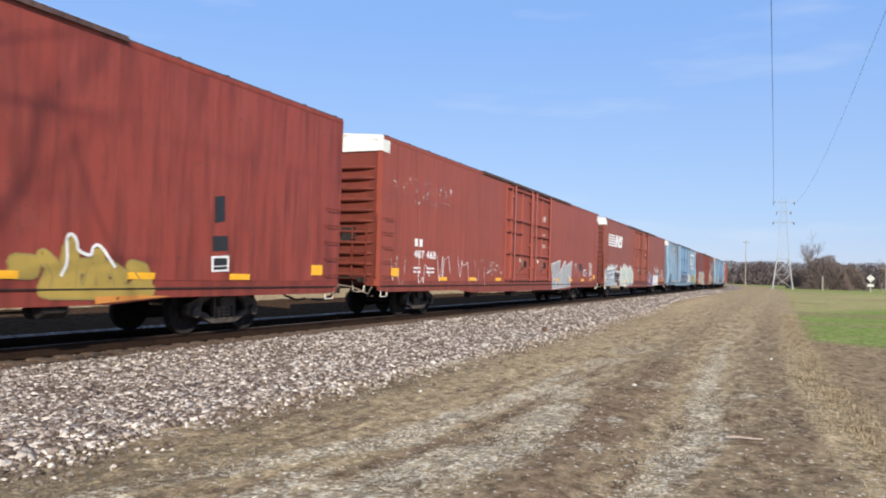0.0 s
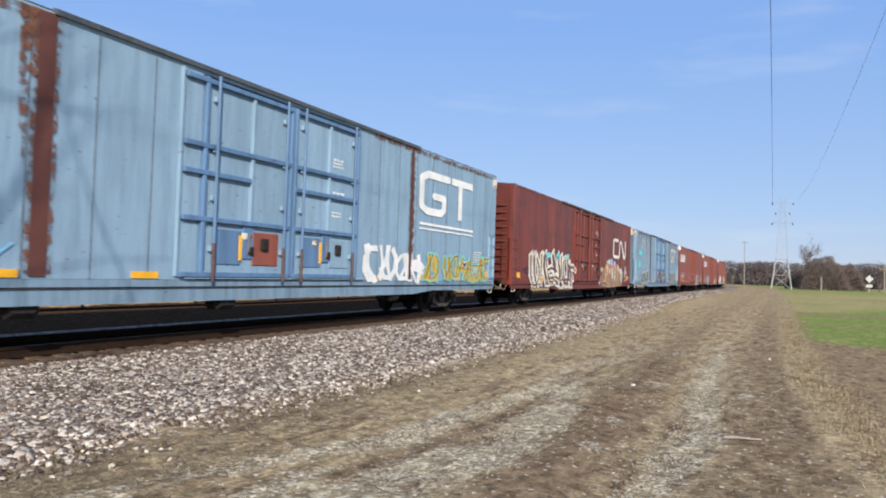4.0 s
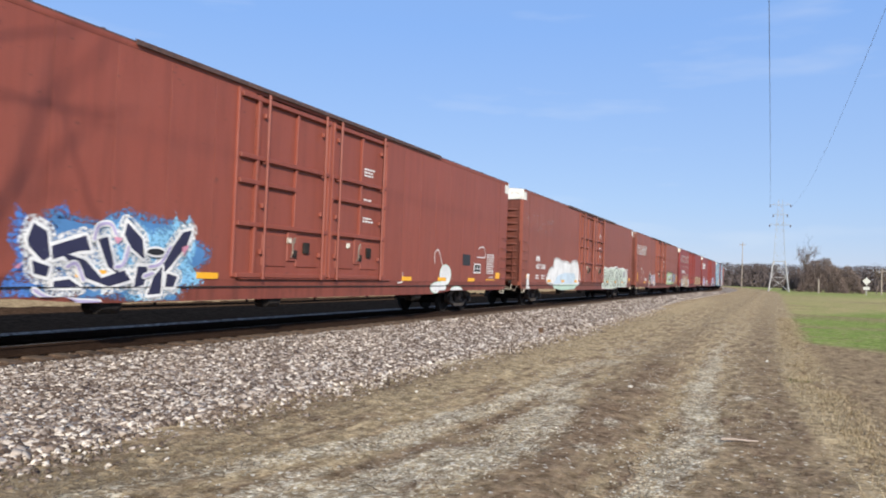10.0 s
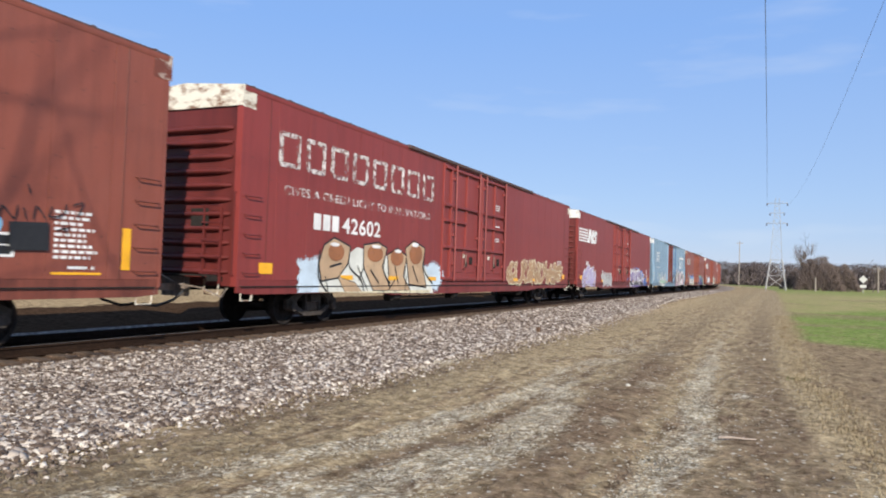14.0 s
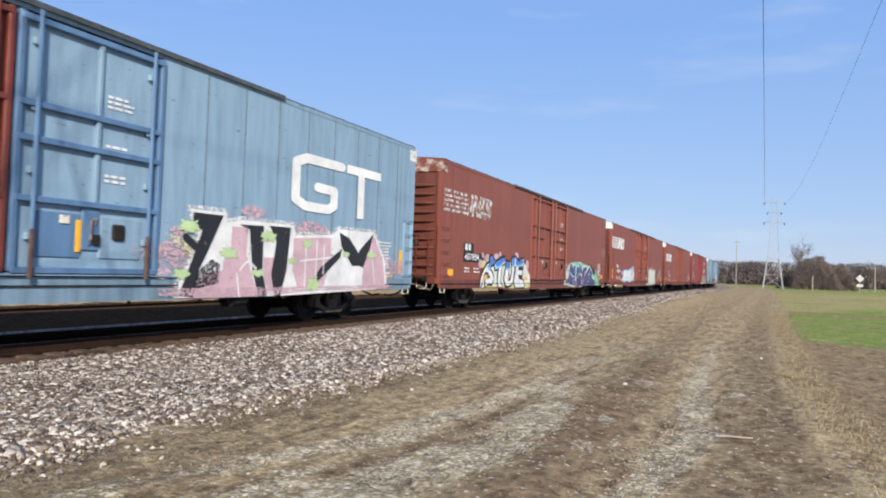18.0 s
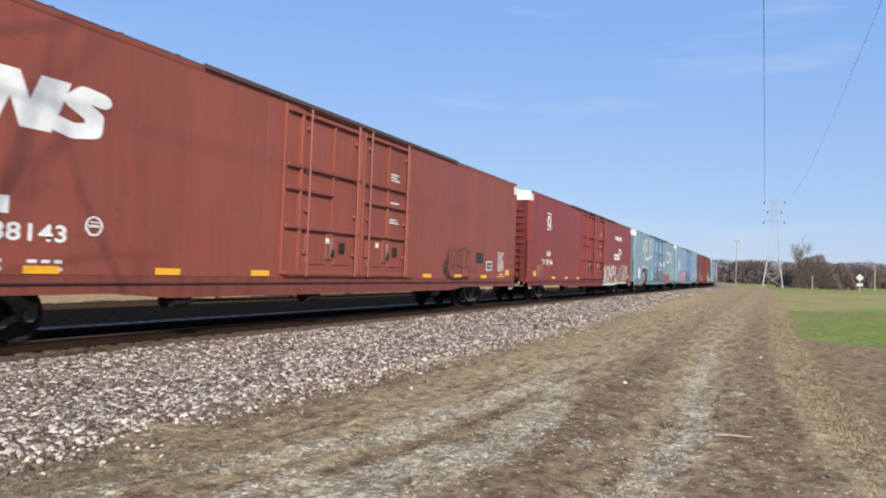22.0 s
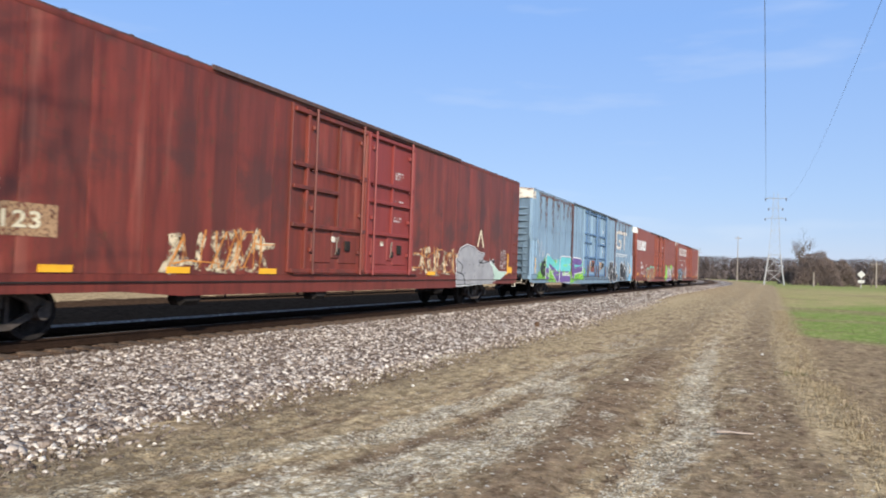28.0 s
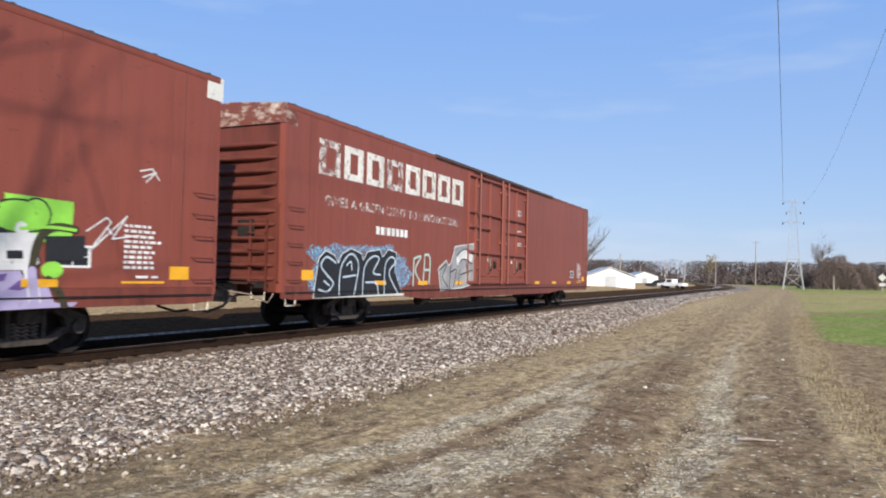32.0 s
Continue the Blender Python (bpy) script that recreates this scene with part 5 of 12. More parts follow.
# ------------------------------------------------------------ pylon, wires, poles, sign
GALV = plain("galvanised_lattice_steel", (0.40, 0.395, 0.385), 0.55, 0.0, 0.15, 3, 0.0)
WIRE = plain("dark_power_cable", (0.10, 0.105, 0.115), 0.5, 0.3, 0.1, 3, 0.0)
PORCELAIN = plain("brown_insulator", (0.08, 0.05, 0.04), 0.3)
POLE_WOOD = plain("weathered_pole_wood", (0.36, 0.31, 0.26), 0.9, 0.0, 0.3, 5, 0.3)
PYLON = (0.75, 189.0)


def build_pylon():
    t = thing("lattice_pylon", "tall pale galvanised steel lattice pylon standing in the field", "pylon", at=pose(*PYLON, 0))
    h, b0, b1 = 21.6, 2.15, 0.42

    def at(sx, sy, z):
        w = b0 + (1.25 - b0) * z / 7 if z < 7 else 1.25 + (b1 - 1.25) * (z - 7) / (h - 7)
        return Vector((sx * w, sy * w, z))
    corners = [(-1, -1), (1, -1), (1, 1), (-1, 1)]
    for sx, sy in corners:
        part("leg", Shape().tube([at(sx, sy, -0.3), at(sx, sy, 7)], 0.15, 4).tube([at(sx, sy, 7), at(sx, sy, h)], 0.038, 4), GALV, t)
    levels = [0.2, 3.3, 7.0, 9.0, 11.0, 12.8, 14.4, 16.0, 17.5, 19.0, 20.4]
    for z0, z1 in zip(levels, levels[1:]):
        br = Shape()
        for k in range(4):
            a, b = corners[k], corners[(k + 1) % 4]
            r = 0.05 if z0 < 6 else 0.012
            br.tube([at(*a, z0), at(*b, z1)], r, 3).tube([at(*b, z0), at(*a, z1)], r, 3)
            br.tube([at(*a, z1), at(*b, z1)], r, 3)
        part("brace", br, GALV, t)
    for z, w in ((20.3, 2.2), (15.6, 2.2), (18.0, 1.5)):
        arm = part("cross_arm", Shape().tube([(-w, 0, z), (w, 0, z)], 0.05, 4).tube([(-w, 0, z), (-0.3, 0, z + 0.7)], 0.02, 3).tube([(w, 0, z), (0.3, 0, z + 0.7)], 0.02, 3), GALV, t)
        for s in (-w, w):
            part("insulator", Shape().tube([(s, 0, z), (s, 0, z - 0.55)], 0.13, 6), PORCELAIN, arm, "brown insulator string")


def build_wires():
    for x, y0, z0, y1, z1, r in ((-0.35, -120, 20.5, PYLON[1], 19.75, 0.022), (5.6, -120, 20.5, PYLON[1], 19.75, 0.012)):
        pts = []
        for i in range(33):
            k = i / 32
            pts.append((x - 2.65 * k ** 6 if x > 0 else x - 1.1 * k * k, y0 + (y1 - y0) * k, z0 + (z1 - z0) * k - 2.2 * 4 * k * (1 - k)))
        w = new("power_cable", Shape().tube(pts, r, 5).mesh("power_cable"))
        w.data.materials.append(WIRE)
        tagged(w, "thin dark power cable strung overhead to the pylon", "cable", "overhead cables")


def utility_pole(az, dist, h, arm=True):
    p = thing("utility_pole", "weathered wooden utility pole beside the track", "pole", "utility poles", at=pose(*polar(az, dist), 0))
    part("shaft", Shape().tube([(0, 0, -0.4), (0, 0, h)], 0.19, 7, 0.12), POLE_WOOD, p)
    if arm:
        a = part("cross_arm", Shape().box(-1.2, 1.2, -0.06, 0.06, h - 0.9, h - 0.76), POLE_WOOD, p)
        for x in (-1.05, -0.5, 0.5, 1.05):
            part("insulator", Shape().tube([(x, 0, h - 0.76), (x, 0, h - 0.55)], 0.06, 5), PORCELAIN, a)


build_pylon()
build_wires()
for az, dist, h, arm in ((2.2, 290, 16.5, True), (-6.5, 220, 6.8, True), (11.7, 150, 6.6, False), (8.4, 200, 6.9, False), (7.1, 210, 5.8, True), (10.2, 240, 6, False), (-2.75, 186, 3.2, False), (4.9, 290, 11, True)):
    utility_pole(az, dist, h, arm)

SIGN_WHITE = plain("dull_white_sign_sheet", (0.46, 0.46, 0.42), 0.5, 0.0, 0.08, 2, 0.0)


def build_sign():
    s = thing("road_sign", "white diamond road sign with a plate below it on a post", "sign", at=pose(*polar(-5.62, 180), 0, 0, 0, 5.6))
    part("post", Shape().box(-0.05, 0.05, -0.05, 0.05, -0.3, 3.9), GALV, s)
    d = 0.80
    part("diamond_plate", Shape().add([(0, -0.06, 3.0 - d), (d, -0.06, 3.0), (0, -0.06, 3.0 + d), (-d, -0.06, 3.0), (0, -0.08, 3.0 - d), (d, -0.08, 3.0), (0, -0.08, 3.0 + d), (-d, -0.08, 3.0)],
                                      [(0, 1, 2, 3), (7, 6, 5, 4), (0, 4, 5, 1), (1, 5, 6, 2), (2, 6, 7, 3), (3, 7, 4, 0)]), SIGN_WHITE, s)
    part("lower_plate", Shape().box(-0.6, 0.6, -0.08, -0.06, 1.2, 1.8), SIGN_WHITE, s)


build_sign()

# ------------------------------------------------------------ shed and parked vehicles across the track
SIDING = plain("white_metal_siding", (0.80, 0.80, 0.78), 0.5, 0.0, 0.06, 1.5, 0.0)
SHED_ROOF = plain("grey_metal_roofing", (0.42, 0.43, 0.44), 0.4, 0.4, 0.12, 2, 0.0)
RUBBER = plain("tyre_rubber", (0.015, 0.015, 0.016), 0.8)
GLASS = plain("dark_vehicle_glass", (0.02, 0.022, 0.025), 0.08, 0.0, 0.1, 2, 0.0)


def build_shed(az, dist, w, d, h, ridge, turn, label):
    s = thing("shed", label, "shed", at=pose(*polar(az, dist), -0.05, 0, 0, turn))
    for y0, y1 in ((0, 0.12), (d - 0.12, d)):
        k = [(-w / 2, 0), (w / 2, 0), (w / 2, h), (0, ridge), (-w / 2, h)]
        part("gable_wall", Shape().beam(k, y0, y1), SIDING, s)
    for x0 in (-w / 2, w / 2 - 0.12):
        part("side_wall", Shape().box(x0, x0 + 0.12, 0.12, d - 0.12, 0, h), SIDING, s)
    for sgn in (-1, 1):
        e = sgn * (w / 2 + 0.3)
        zz = h - 0.3 * (ridge - h) / (w / 2)
        part("roof_slope", Shape().beam([(0, ridge + 0.02), (0, ridge + 0.14), (e, zz + 0.14), (e, zz + 0.02)] if sgn > 0 else [(0, ridge + 0.14), (0, ridge + 0.02), (e, zz + 0.02), (e, zz + 0.14)], -0.3, d + 0.3), SHED_ROOF, s)
    part("door", Shape().box(-0.9, 0.9, -0.04, 0.0, 0.05, 2.1), SHED_ROOF, s, "grey shed door")


def vehicle(az, dist, turn, paint, label, pickup):
    x, y = polar(az, dist)
    c = thing("pickup_truck" if pickup else "estate_car", label, "vehicle", at=pose(x, y, 0.0, 0, 0, turn))
    body = [(-2.6, 0.55), (2.6, 0.5), (2.6, 0.95), (1.2, 1.08), (-2.6, 1.08)] if pickup else [(-2.3, 0.45), (2.3, 0.42), (2.3, 0.85), (1.0, 0.98), (-2.3, 0.98)]
    part("body", Shape().slab(body, -0.92, 0.92), paint, c)
    cab = [(-0.55, 1.08), (1.2, 1.08), (0.7, 1.75), (-0.45, 1.78)] if pickup else [(-2.2, 0.98), (1.0, 0.98), (0.35, 1.5), (-1.95, 1.52)]
    part("cab", Shape().slab(cab, -0.84, 0.84), paint, c)
    glass = [(y0 * 0.9 + 0.02, z0) for y0, z0 in ((cab[0][0] + 0.15, cab[0][1] + 0.08), (cab[1][0] - 0.25, cab[1][1] + 0.08), (cab[2][0] - 0.1, cab[2][1] - 0.1), (cab[3][0] + 0.1, cab[3][1] - 0.1))]
    part("side_window", Shape().slab(glass, 0.84, 0.852), GLASS, c)
    part("side_window", Shape().slab(glass, -0.852, -0.84), GLASS, c)
    for sx in (-0.86, 0.86):
        for sy in (-1.55, 1.55):
            part("wheel", Shape().tube([(sx - 0.11, sy, 0.36), (sx + 0.11, sy, 0.36)], 0.36, 14), RUBBER, c)


build_shed(12.4, 118, 7.6, 11.0, 2.0, 3.4, 22, "white metal-sided shed with a low gable roof")
build_shed(9.9, 240, 9.0, 7.0, 2.6, 4.0, 35, "small white outbuilding far across the field")
vehicle(7.9, 140, 65, plain("white_car_paint", (0.75, 0.75, 0.74), 0.25, 0.0, 0.05, 2, 0.0), "white pickup truck parked by the crossing", True)
vehicle(8.9, 146, 75, plain("dark_car_paint", (0.035, 0.04, 0.05), 0.25, 0.0, 0.1, 2, 0.0), "dark estate car parked beside the track", False)

# ------------------------------------------------------------ lettering and spray paint on the cars
INK = {}


def ink(name, colour, wear=0.18):
    if name not in INK:
        INK[name] = worn(name, colour, wear, 0.55)
    return INK[name]


CREAM = ink("cream_spray_paint", (0.74, 0.66, 0.46), 0.30)
SPRAY = {k: ink(k + "_spray_paint", c, 0.14) for k, c in {
    "white": (0.80, 0.80, 0.79), "black": (0.018, 0.018, 0.022), "silver": (0.36, 0.36, 0.37), "grey": (0.42, 0.42, 0.41), "yellow": (0.62, 0.42, 0.07), "orange": (0.60, 0.24, 0.05),
    "blue": (0.08, 0.22, 0.60), "sky": (0.25, 0.55, 0.80), "cyan": (0.15, 0.62, 0.62), "mint": (0.52, 0.70, 0.58), "green": (0.16, 0.42, 0.18), "lime": (0.30, 0.72, 0.08),
    "purple": (0.16, 0.09, 0.30), "lilac": (0.46, 0.40, 0.62), "pink": (0.68, 0.30, 0.40), "rose": (0.62, 0.42, 0.47), "plum": (0.10, 0.035, 0.07), "steel": (0.24, 0.31, 0.41), "red": (0.55, 0.10, 0.09), "tan": (0.42, 0.26, 0.14)}.items()}
SPRAY.update({k: ink(k + "_spray_paint", c, 0.12) for k, c in {
    "olive": (0.30, 0.23, 0.07), "olive_dark": (0.05, 0.045, 0.02), "bone": (0.72, 0.73, 0.66), "ice": (0.58, 0.70, 0.80), "mauve": (0.19, 0.13, 0.20), "navy": (0.025, 0.025, 0.065), "peach": (0.52, 0.36, 0.22),
    "periwinkle": (0.24, 0.38, 0.62), "pale_mint": (0.65, 0.72, 0.62), "rose": (0.62, 0.36, 0.34), "lemon": (0.62, 0.60, 0.24), "amber": (0.80, 0.42, 0.03), "magenta": (0.26, 0.055, 0.13),
    "rust_orange": (0.34, 0.135, 0.055), "sea": (0.22, 0.56, 0.40), "mustard": (0.40, 0.28, 0.06), "berry": (0.20, 0.025, 0.075), "pale_lime": (0.50, 0.66, 0.34), "violet": (0.22, 0.15, 0.34), "green_pale": (0.34, 0.55, 0.38), "indigo": (0.07, 0.075, 0.19), "violet_dark": (0.10, 0.055, 0.17), "azure": (0.08, 0.22, 0.46)}.items()})
SPRAY["cream"] = CREAM
FADED = ink("faded_white_lettering", (0.72, 0.68, 0.64), 0.52)
GHOST = ink("ghosted_white_lettering", (0.70, 0.62, 0.60), 0.80)
CRISP = ink("white_lettering", (0.84, 0.84, 0.82), 0.02)
WORN_WHITE = ink("worn_white_lettering", (0.80, 0.78, 0.72), 0.30)
RUSTED = ink("rust_bled_lettering", (0.55, 0.20, 0.09), 0.74)
RUST_RUN = worn("rust_run", (0.17, 0.068, 0.040), 0.55, 0.8, 6.0)
RUST_BAND = worn("rust_band", (0.105, 0.034, 0.026), 0.03, 0.8, 7.0)

UK = LENGTH / 18.6                  # side marks are laid out on a side 18.6 long

GLYPH = {
    "K": [[(0, 0), (0, 1)], [(0.95, 1), (0.05, 0.45), (1, 0)]], "U": [[(0, 1), (0.02, 0.25), (0.3, 0), (0.75, 0), (1, 0.3), (1, 1)]], "Z": [[(0, 1), (1, 1), (0, 0), (1, 0)]],
    "M": [[(0, 0), (0.08, 1), (0.5, 0.35), (0.92, 1), (1, 0)]], "O": [[(0.5, 1), (0.05, 0.85), (0, 0.2), (0.4, 0), (0.95, 0.12), (1, 0.85), (0.5, 1)]],
    "S": [[(1, 0.85), (0.6, 1), (0.1, 0.88), (0.12, 0.6), (0.85, 0.42), (0.95, 0.12), (0.4, 0), (0, 0.14)]], "T": [[(0, 1), (1, 1)], [(0.5, 1), (0.5, 0)]],
    "E": [[(1, 1), (0, 1), (0, 0), (1, 0)], [(0, 0.5), (0.8, 0.52)]], "L": [[(0, 1), (0.02, 0), (1, 0.02)]], "F": [[(1, 1), (0, 1), (0, 0)], [(0, 0.5), (0.75, 0.5)]],
    "W": [[(0, 1), (0.2, 0), (0.5, 0.7), (0.8, 0), (1, 1)]], "N": [[(0, 0), (0, 1), (1, 0), (1, 1)]], "P": [[(0, 0), (0, 1), (0.85, 0.95), (0.95, 0.55), (0.05, 0.45)]],
    "R": [[(0, 0), (0, 1), (0.9, 0.92), (0.85, 0.55), (0.1, 0.48), (1, 0)]], "D": [[(0, 0), (0, 1), (0.7, 0.9), (1, 0.5), (0.7, 0.08), (0, 0)]], "A": [[(0, 0), (0.45, 1), (1, 0)], [(0.2, 0.4), (0.8, 0.4)]],
    "I": [[(0.5, 0), (0.5, 1)]], "Y": [[(0, 1), (0.5, 0.5), (1, 1)], [(0.5, 0.5), (0.45, 0)]],
}


MIST = {}


def overspray(mat, wear):
    """The same spray paint as a thin mist of droplets round a painted patch."""
    key = (mat.name, wear)
    if key not in MIST:
        stops = [x for x in mat.node_tree.nodes if x.type == "VALTORGB"]
        c = tuple(stops[0].color_ramp.elements[1].color)[:3]
        MIST[key] = worn("mist_of_" + mat.name, c, wear, 0.7, 17.0)
    return MIST[key]


class Paint:
    """Flat coats of paint on a car's side: (u, z) is metres back from the leading end and above the rail."""

    def __init__(self, car, proud):
        self.car, self.x = car, HALF_W + proud
        self.v, self.f, self.k, self.mats = [], [], [], []
        self.step = 0.0

    def poly(self, pts, mat, level=0):
        if mat not in self.mats:
            self.mats.append(mat)
        self.step += 0.00007
        pts = [(u, max(z, 0.47 if 6.6 < u * UK < LENGTH - 6.6 else 0.57)) for u, z in pts]      # paint ends at the sill's lower edge
        x = self.x + 0.0015 * level + self.step
        n = len(self.v)
        self.v += [(x, u * UK, z) for u, z in pts]
        self.f.append(tuple(range(n, n + len(pts))))
        self.k.append(self.mats.index(mat))

    def rect(self, u0, u1, z0, z1, mat, level=0, slant=0.0):
        self.poly([(u0, z0), (u1, z0), (u1 + slant, z1), (u0 + slant, z1)], mat, level)

    def stroke(self, pts, width, mat, level=0, flat=False):
        """A band along a line, with round joints."""
        for (a, b), (c, d) in zip(pts, pts[1:]):
            length = math.hypot(c - a, d - b) or 1e-6
            nx, nz = -(d - b) / length * width / 2, (c - a) / length * width / 2
            self.poly([(a - nx, b - nz), (c - nx, d - nz), (c + nx, d + nz), (a + nx, b + nz)], mat, level)
        for a, b in (pts[1:-1] if flat else pts):
            self.poly([(a + width / 2 * math.cos(k * math.pi / 5), b + width / 2 * math.sin(k * math.pi / 5)) for k in range(10)], mat, level)

    @staticmethod
    def eased(pts, closed=False):
        """A rounder run through a few points."""
        n, fine = len(pts), []
        for i in range(n if closed else n - 1):
            q = [pts[(i + d) % n] if closed else pts[min(max(i + d, 0), n - 1)] for d in (-1, 0, 1, 2)]
            for t in (0.0, 0.25, 0.5, 0.75):
                fine.append(tuple(0.5 * (2 * q[1][k] + (q[2][k] - q[0][k]) * t + (2 * q[0][k] - 5 * q[1][k] + 4 * q[2][k] - q[3][k]) * t * t + (3 * q[1][k] - q[0][k] - 3 * q[2][k] + q[3][k]) * t ** 3) for k in (0, 1)))
        return fine if closed else fine + [pts[-1]]

    def line(self, pts, coats, level=0, flow=False):
        """One even brush line, as wide across as it is tall. coats: (width in metres, paint) from the bottom up."""
        pts = [(u * UK, z) for u, z in (self.eased(pts) if flow else pts)]
        for k, (width, mat) in enumerate(coats):
            for (a, b), (c, d) in zip(pts, pts[1:]):
                length = math.hypot(c - a, d - b) or 1e-6
                nx, nz = -(d - b) / length * width / 2, (c - a) / length * width / 2
                self.poly([((a - nx) / UK, b - nz), ((c - nx) / UK, d - nz), ((c + nx) / UK, d + nz), ((a + nx) / UK, b + nz)], mat, level + k)
            for a, b in pts:
                self.poly([((a + width / 2 * math.cos(j * math.pi / 4)) / UK, b + width / 2 * math.sin(j * math.pi / 4)) for j in range(8)], mat, level + k)

    def shape(self, pts, mat, level=0, edge=None, width=0.08, flow=False):
        """A filled outline, with a painted edge round it."""
        pts = self.eased(pts, True) if flow else pts
        if edge:
            self.line(pts + pts[:1], [(width, edge)], level)
        self.poly(pts, mat, level + 1)

    def blobs(self, ovals, mat, level=0, edge=None, width=0.06):
        for grow, paint in ((width, edge), (0.0, mat)):
            for u, z, ru, rz in ovals if paint else ():
                lev = level if paint is edge else level + 1
                self.poly([(u + (ru + grow / UK) * math.cos(j * math.pi / 11), z + (rz + grow) * math.sin(j * math.pi / 11)) for j in range(22)], paint, lev)

    def cloud(self, u0, u1, z0, z1, mat, rnd, level=0, rough=0.16):
        z0 -= 0.13 if 0.6 < z0 < 0.8 else 0.0
        n, pts = 44, []
        ph = [rnd.uniform(0, 6.28) for _ in range(4)]
        for i in range(n):
            a = 2 * math.pi * i / n
            c, s = math.cos(a), math.sin(a)
            k = 1 + rough * (0.5 * math.sin(5 * a + ph[0]) + 0.4 * math.sin(9 * a + ph[1]) + 0.3 * math.sin(16 * a + ph[2]))
            e = 0.62
            pts.append(((u0 + u1) / 2 + (u1 - u0) / 2 * k * math.copysign(abs(c) ** e, c), (z0 + z1) / 2 + (z1 - z0) / 2 * k * math.copysign(abs(s) ** e, s)))
        mu, mz = (u0 + u1) / 2, (z0 + z1) / 2
        for swell, coat in ((1.16, 0.66), (1.08, 0.52)):
            self.poly([(mu + (a - mu) * (1 + (swell - 1) * 0.6), mz + (b - mz) * swell) for a, b in pts], overspray(mat, coat), level)
        self.poly([(mu + (a - mu) * 0.97, mz + (b - mz) * 0.94) for a, b in pts], mat, level)

    def word(self, text, u0, u1, z0, z1, layers, rnd, lean=0.0, gap=0.22, square=False):
        """Fat hand-painted letters. layers: (width over height, paint) from the bottom coat up."""
        n = len(text)
        w = (u1 - u0) / n
        for i, ch in enumerate(text):
            h0, h1 = z0 + rnd.uniform(0, 0.06), z1 - rnd.uniform(0, 0.08)
            for lev, (width, mat) in enumerate(layers):
                for line in GLYPH[ch]:
                    pts = [(u0 + w * (i + gap / 2 + (1 - gap) * a) + lean * b, h0 + (h1 - h0) * b) for a, b in line]
                    self.stroke(pts, width * (z1 - z0), mat, 2 + lev, square)

    def slash(self, pts, w0, w1, mat, level, grow=0.0):
        """A band that swells or thins along its way and ends in slanted points."""
        n = len(pts)
        left, right = [], []
        for i, (a, b) in enumerate(pts):
            c0, c1 = pts[max(i - 1, 0)], pts[min(i + 1, n - 1)]
            du, dz = c1[0] - c0[0], c1[1] - c0[1]
            length = math.hypot(du, dz) or 1e-6
            w = (w0 + (w1 - w0) * i / (n - 1)) / 2 + grow
            nu, nz = -dz / length * w, du / length * w
            e = (-1 if i == 0 else 1 if i == n - 1 else 0) * (grow + 0.35 * w)
            left.append((a + nu + e * du / length * 1.6, b + nz + e * dz / length * 1.6))
            right.append((a - nu + e * du / length * 0.3, b - nz + e * dz / length * 0.3))
        for i in range(n - 1):
            self.poly([right[i], right[i + 1], left[i + 1], left[i]], mat, level)
        if grow > 0.0:
            for a, b in pts[1:-1]:
                w = (w0 + w1) / 4 + grow
                self.poly([(a + w * math.cos(k * math.pi / 4), b + w * math.sin(k * math.pi / 4)) for k in range(8)], mat, level)

    def wild(self, u0, u1, z0, z1, count, layers, rnd, lean=0.0):
        """Interlocked, pointed spray-painted shapes that spell nothing. layers: (width over height, paint) from the bottom coat up."""
        z0 -= 0.13 if z0 < 0.8 else 0.0
        w, h = (u1 - u0) / count, z1 - z0
        lean = lean or rnd.uniform(-0.12, 0.16)
        fat = [x for x in layers if x[0] >= 0.10]
        thin = [x for x in layers if x[0] < 0.10]
        for i in range(count):
            tall, sink = h * rnd.uniform(0.74, 1.08), z0 - h * rnd.uniform(-0.10, 0.06)
            lines = []
            for j in range(rnd.choice((3, 4, 4))):
                kind = rnd.randrange(5)
                a = rnd.uniform(-0.15, 0.75)
                if kind <= 1:
                    line = [(a, 1.0), (a + rnd.uniform(-0.1, 0.25), rnd.uniform(0.4, 0.65)), (a + rnd.uniform(-0.05, 0.55), 0.0)]
                elif kind == 2:
                    line = [(a, 0.08), (a + rnd.uniform(0.2, 0.45), rnd.uniform(0.85, 1.05)), (a + rnd.uniform(0.4, 0.75), rnd.uniform(0.2, 0.5))]
                elif kind == 3:
                    s = rnd.choice((-1, 1))
                    line = [(0.5 + 0.42 * math.cos(1.2 + s * q * 0.8), 0.5 + 0.46 * math.sin(1.2 + s * q * 0.8)) for q in range(6)]
                else:
                    b = rnd.uniform(0.15, 0.9)
                    line = [(a - 0.3, b), (a + 0.15, b + rnd.uniform(-0.12, 0.12)), (a + 0.75, b + rnd.uniform(-0.25, 0.25))]
                lines.append((line, rnd.uniform(0.55, 1.1), rnd.uniform(0.35, 1.0)))
            base = 0.20 * h if len(fat) > 1 else max((x[0] for x in fat), default=0.2) * 0.62 * h
            for lev, (width, mat) in enumerate(fat):
                over = (len(fat) - 1 - lev) * min(0.042 * h, 0.05)
                for line, k0, k1 in lines:
                    pts = [(u0 + w * min(max(i - 0.1 + 1.2 * a, 0.0), count) + lean * b, sink + tall * b) for a, b in line]
                    shrink = 0.55 if len(fat) > 2 and lev == len(fat) - 1 else 1.0
                    self.slash(pts, base * k0 * shrink, base * k1 * shrink, mat, 2 + lev, over)
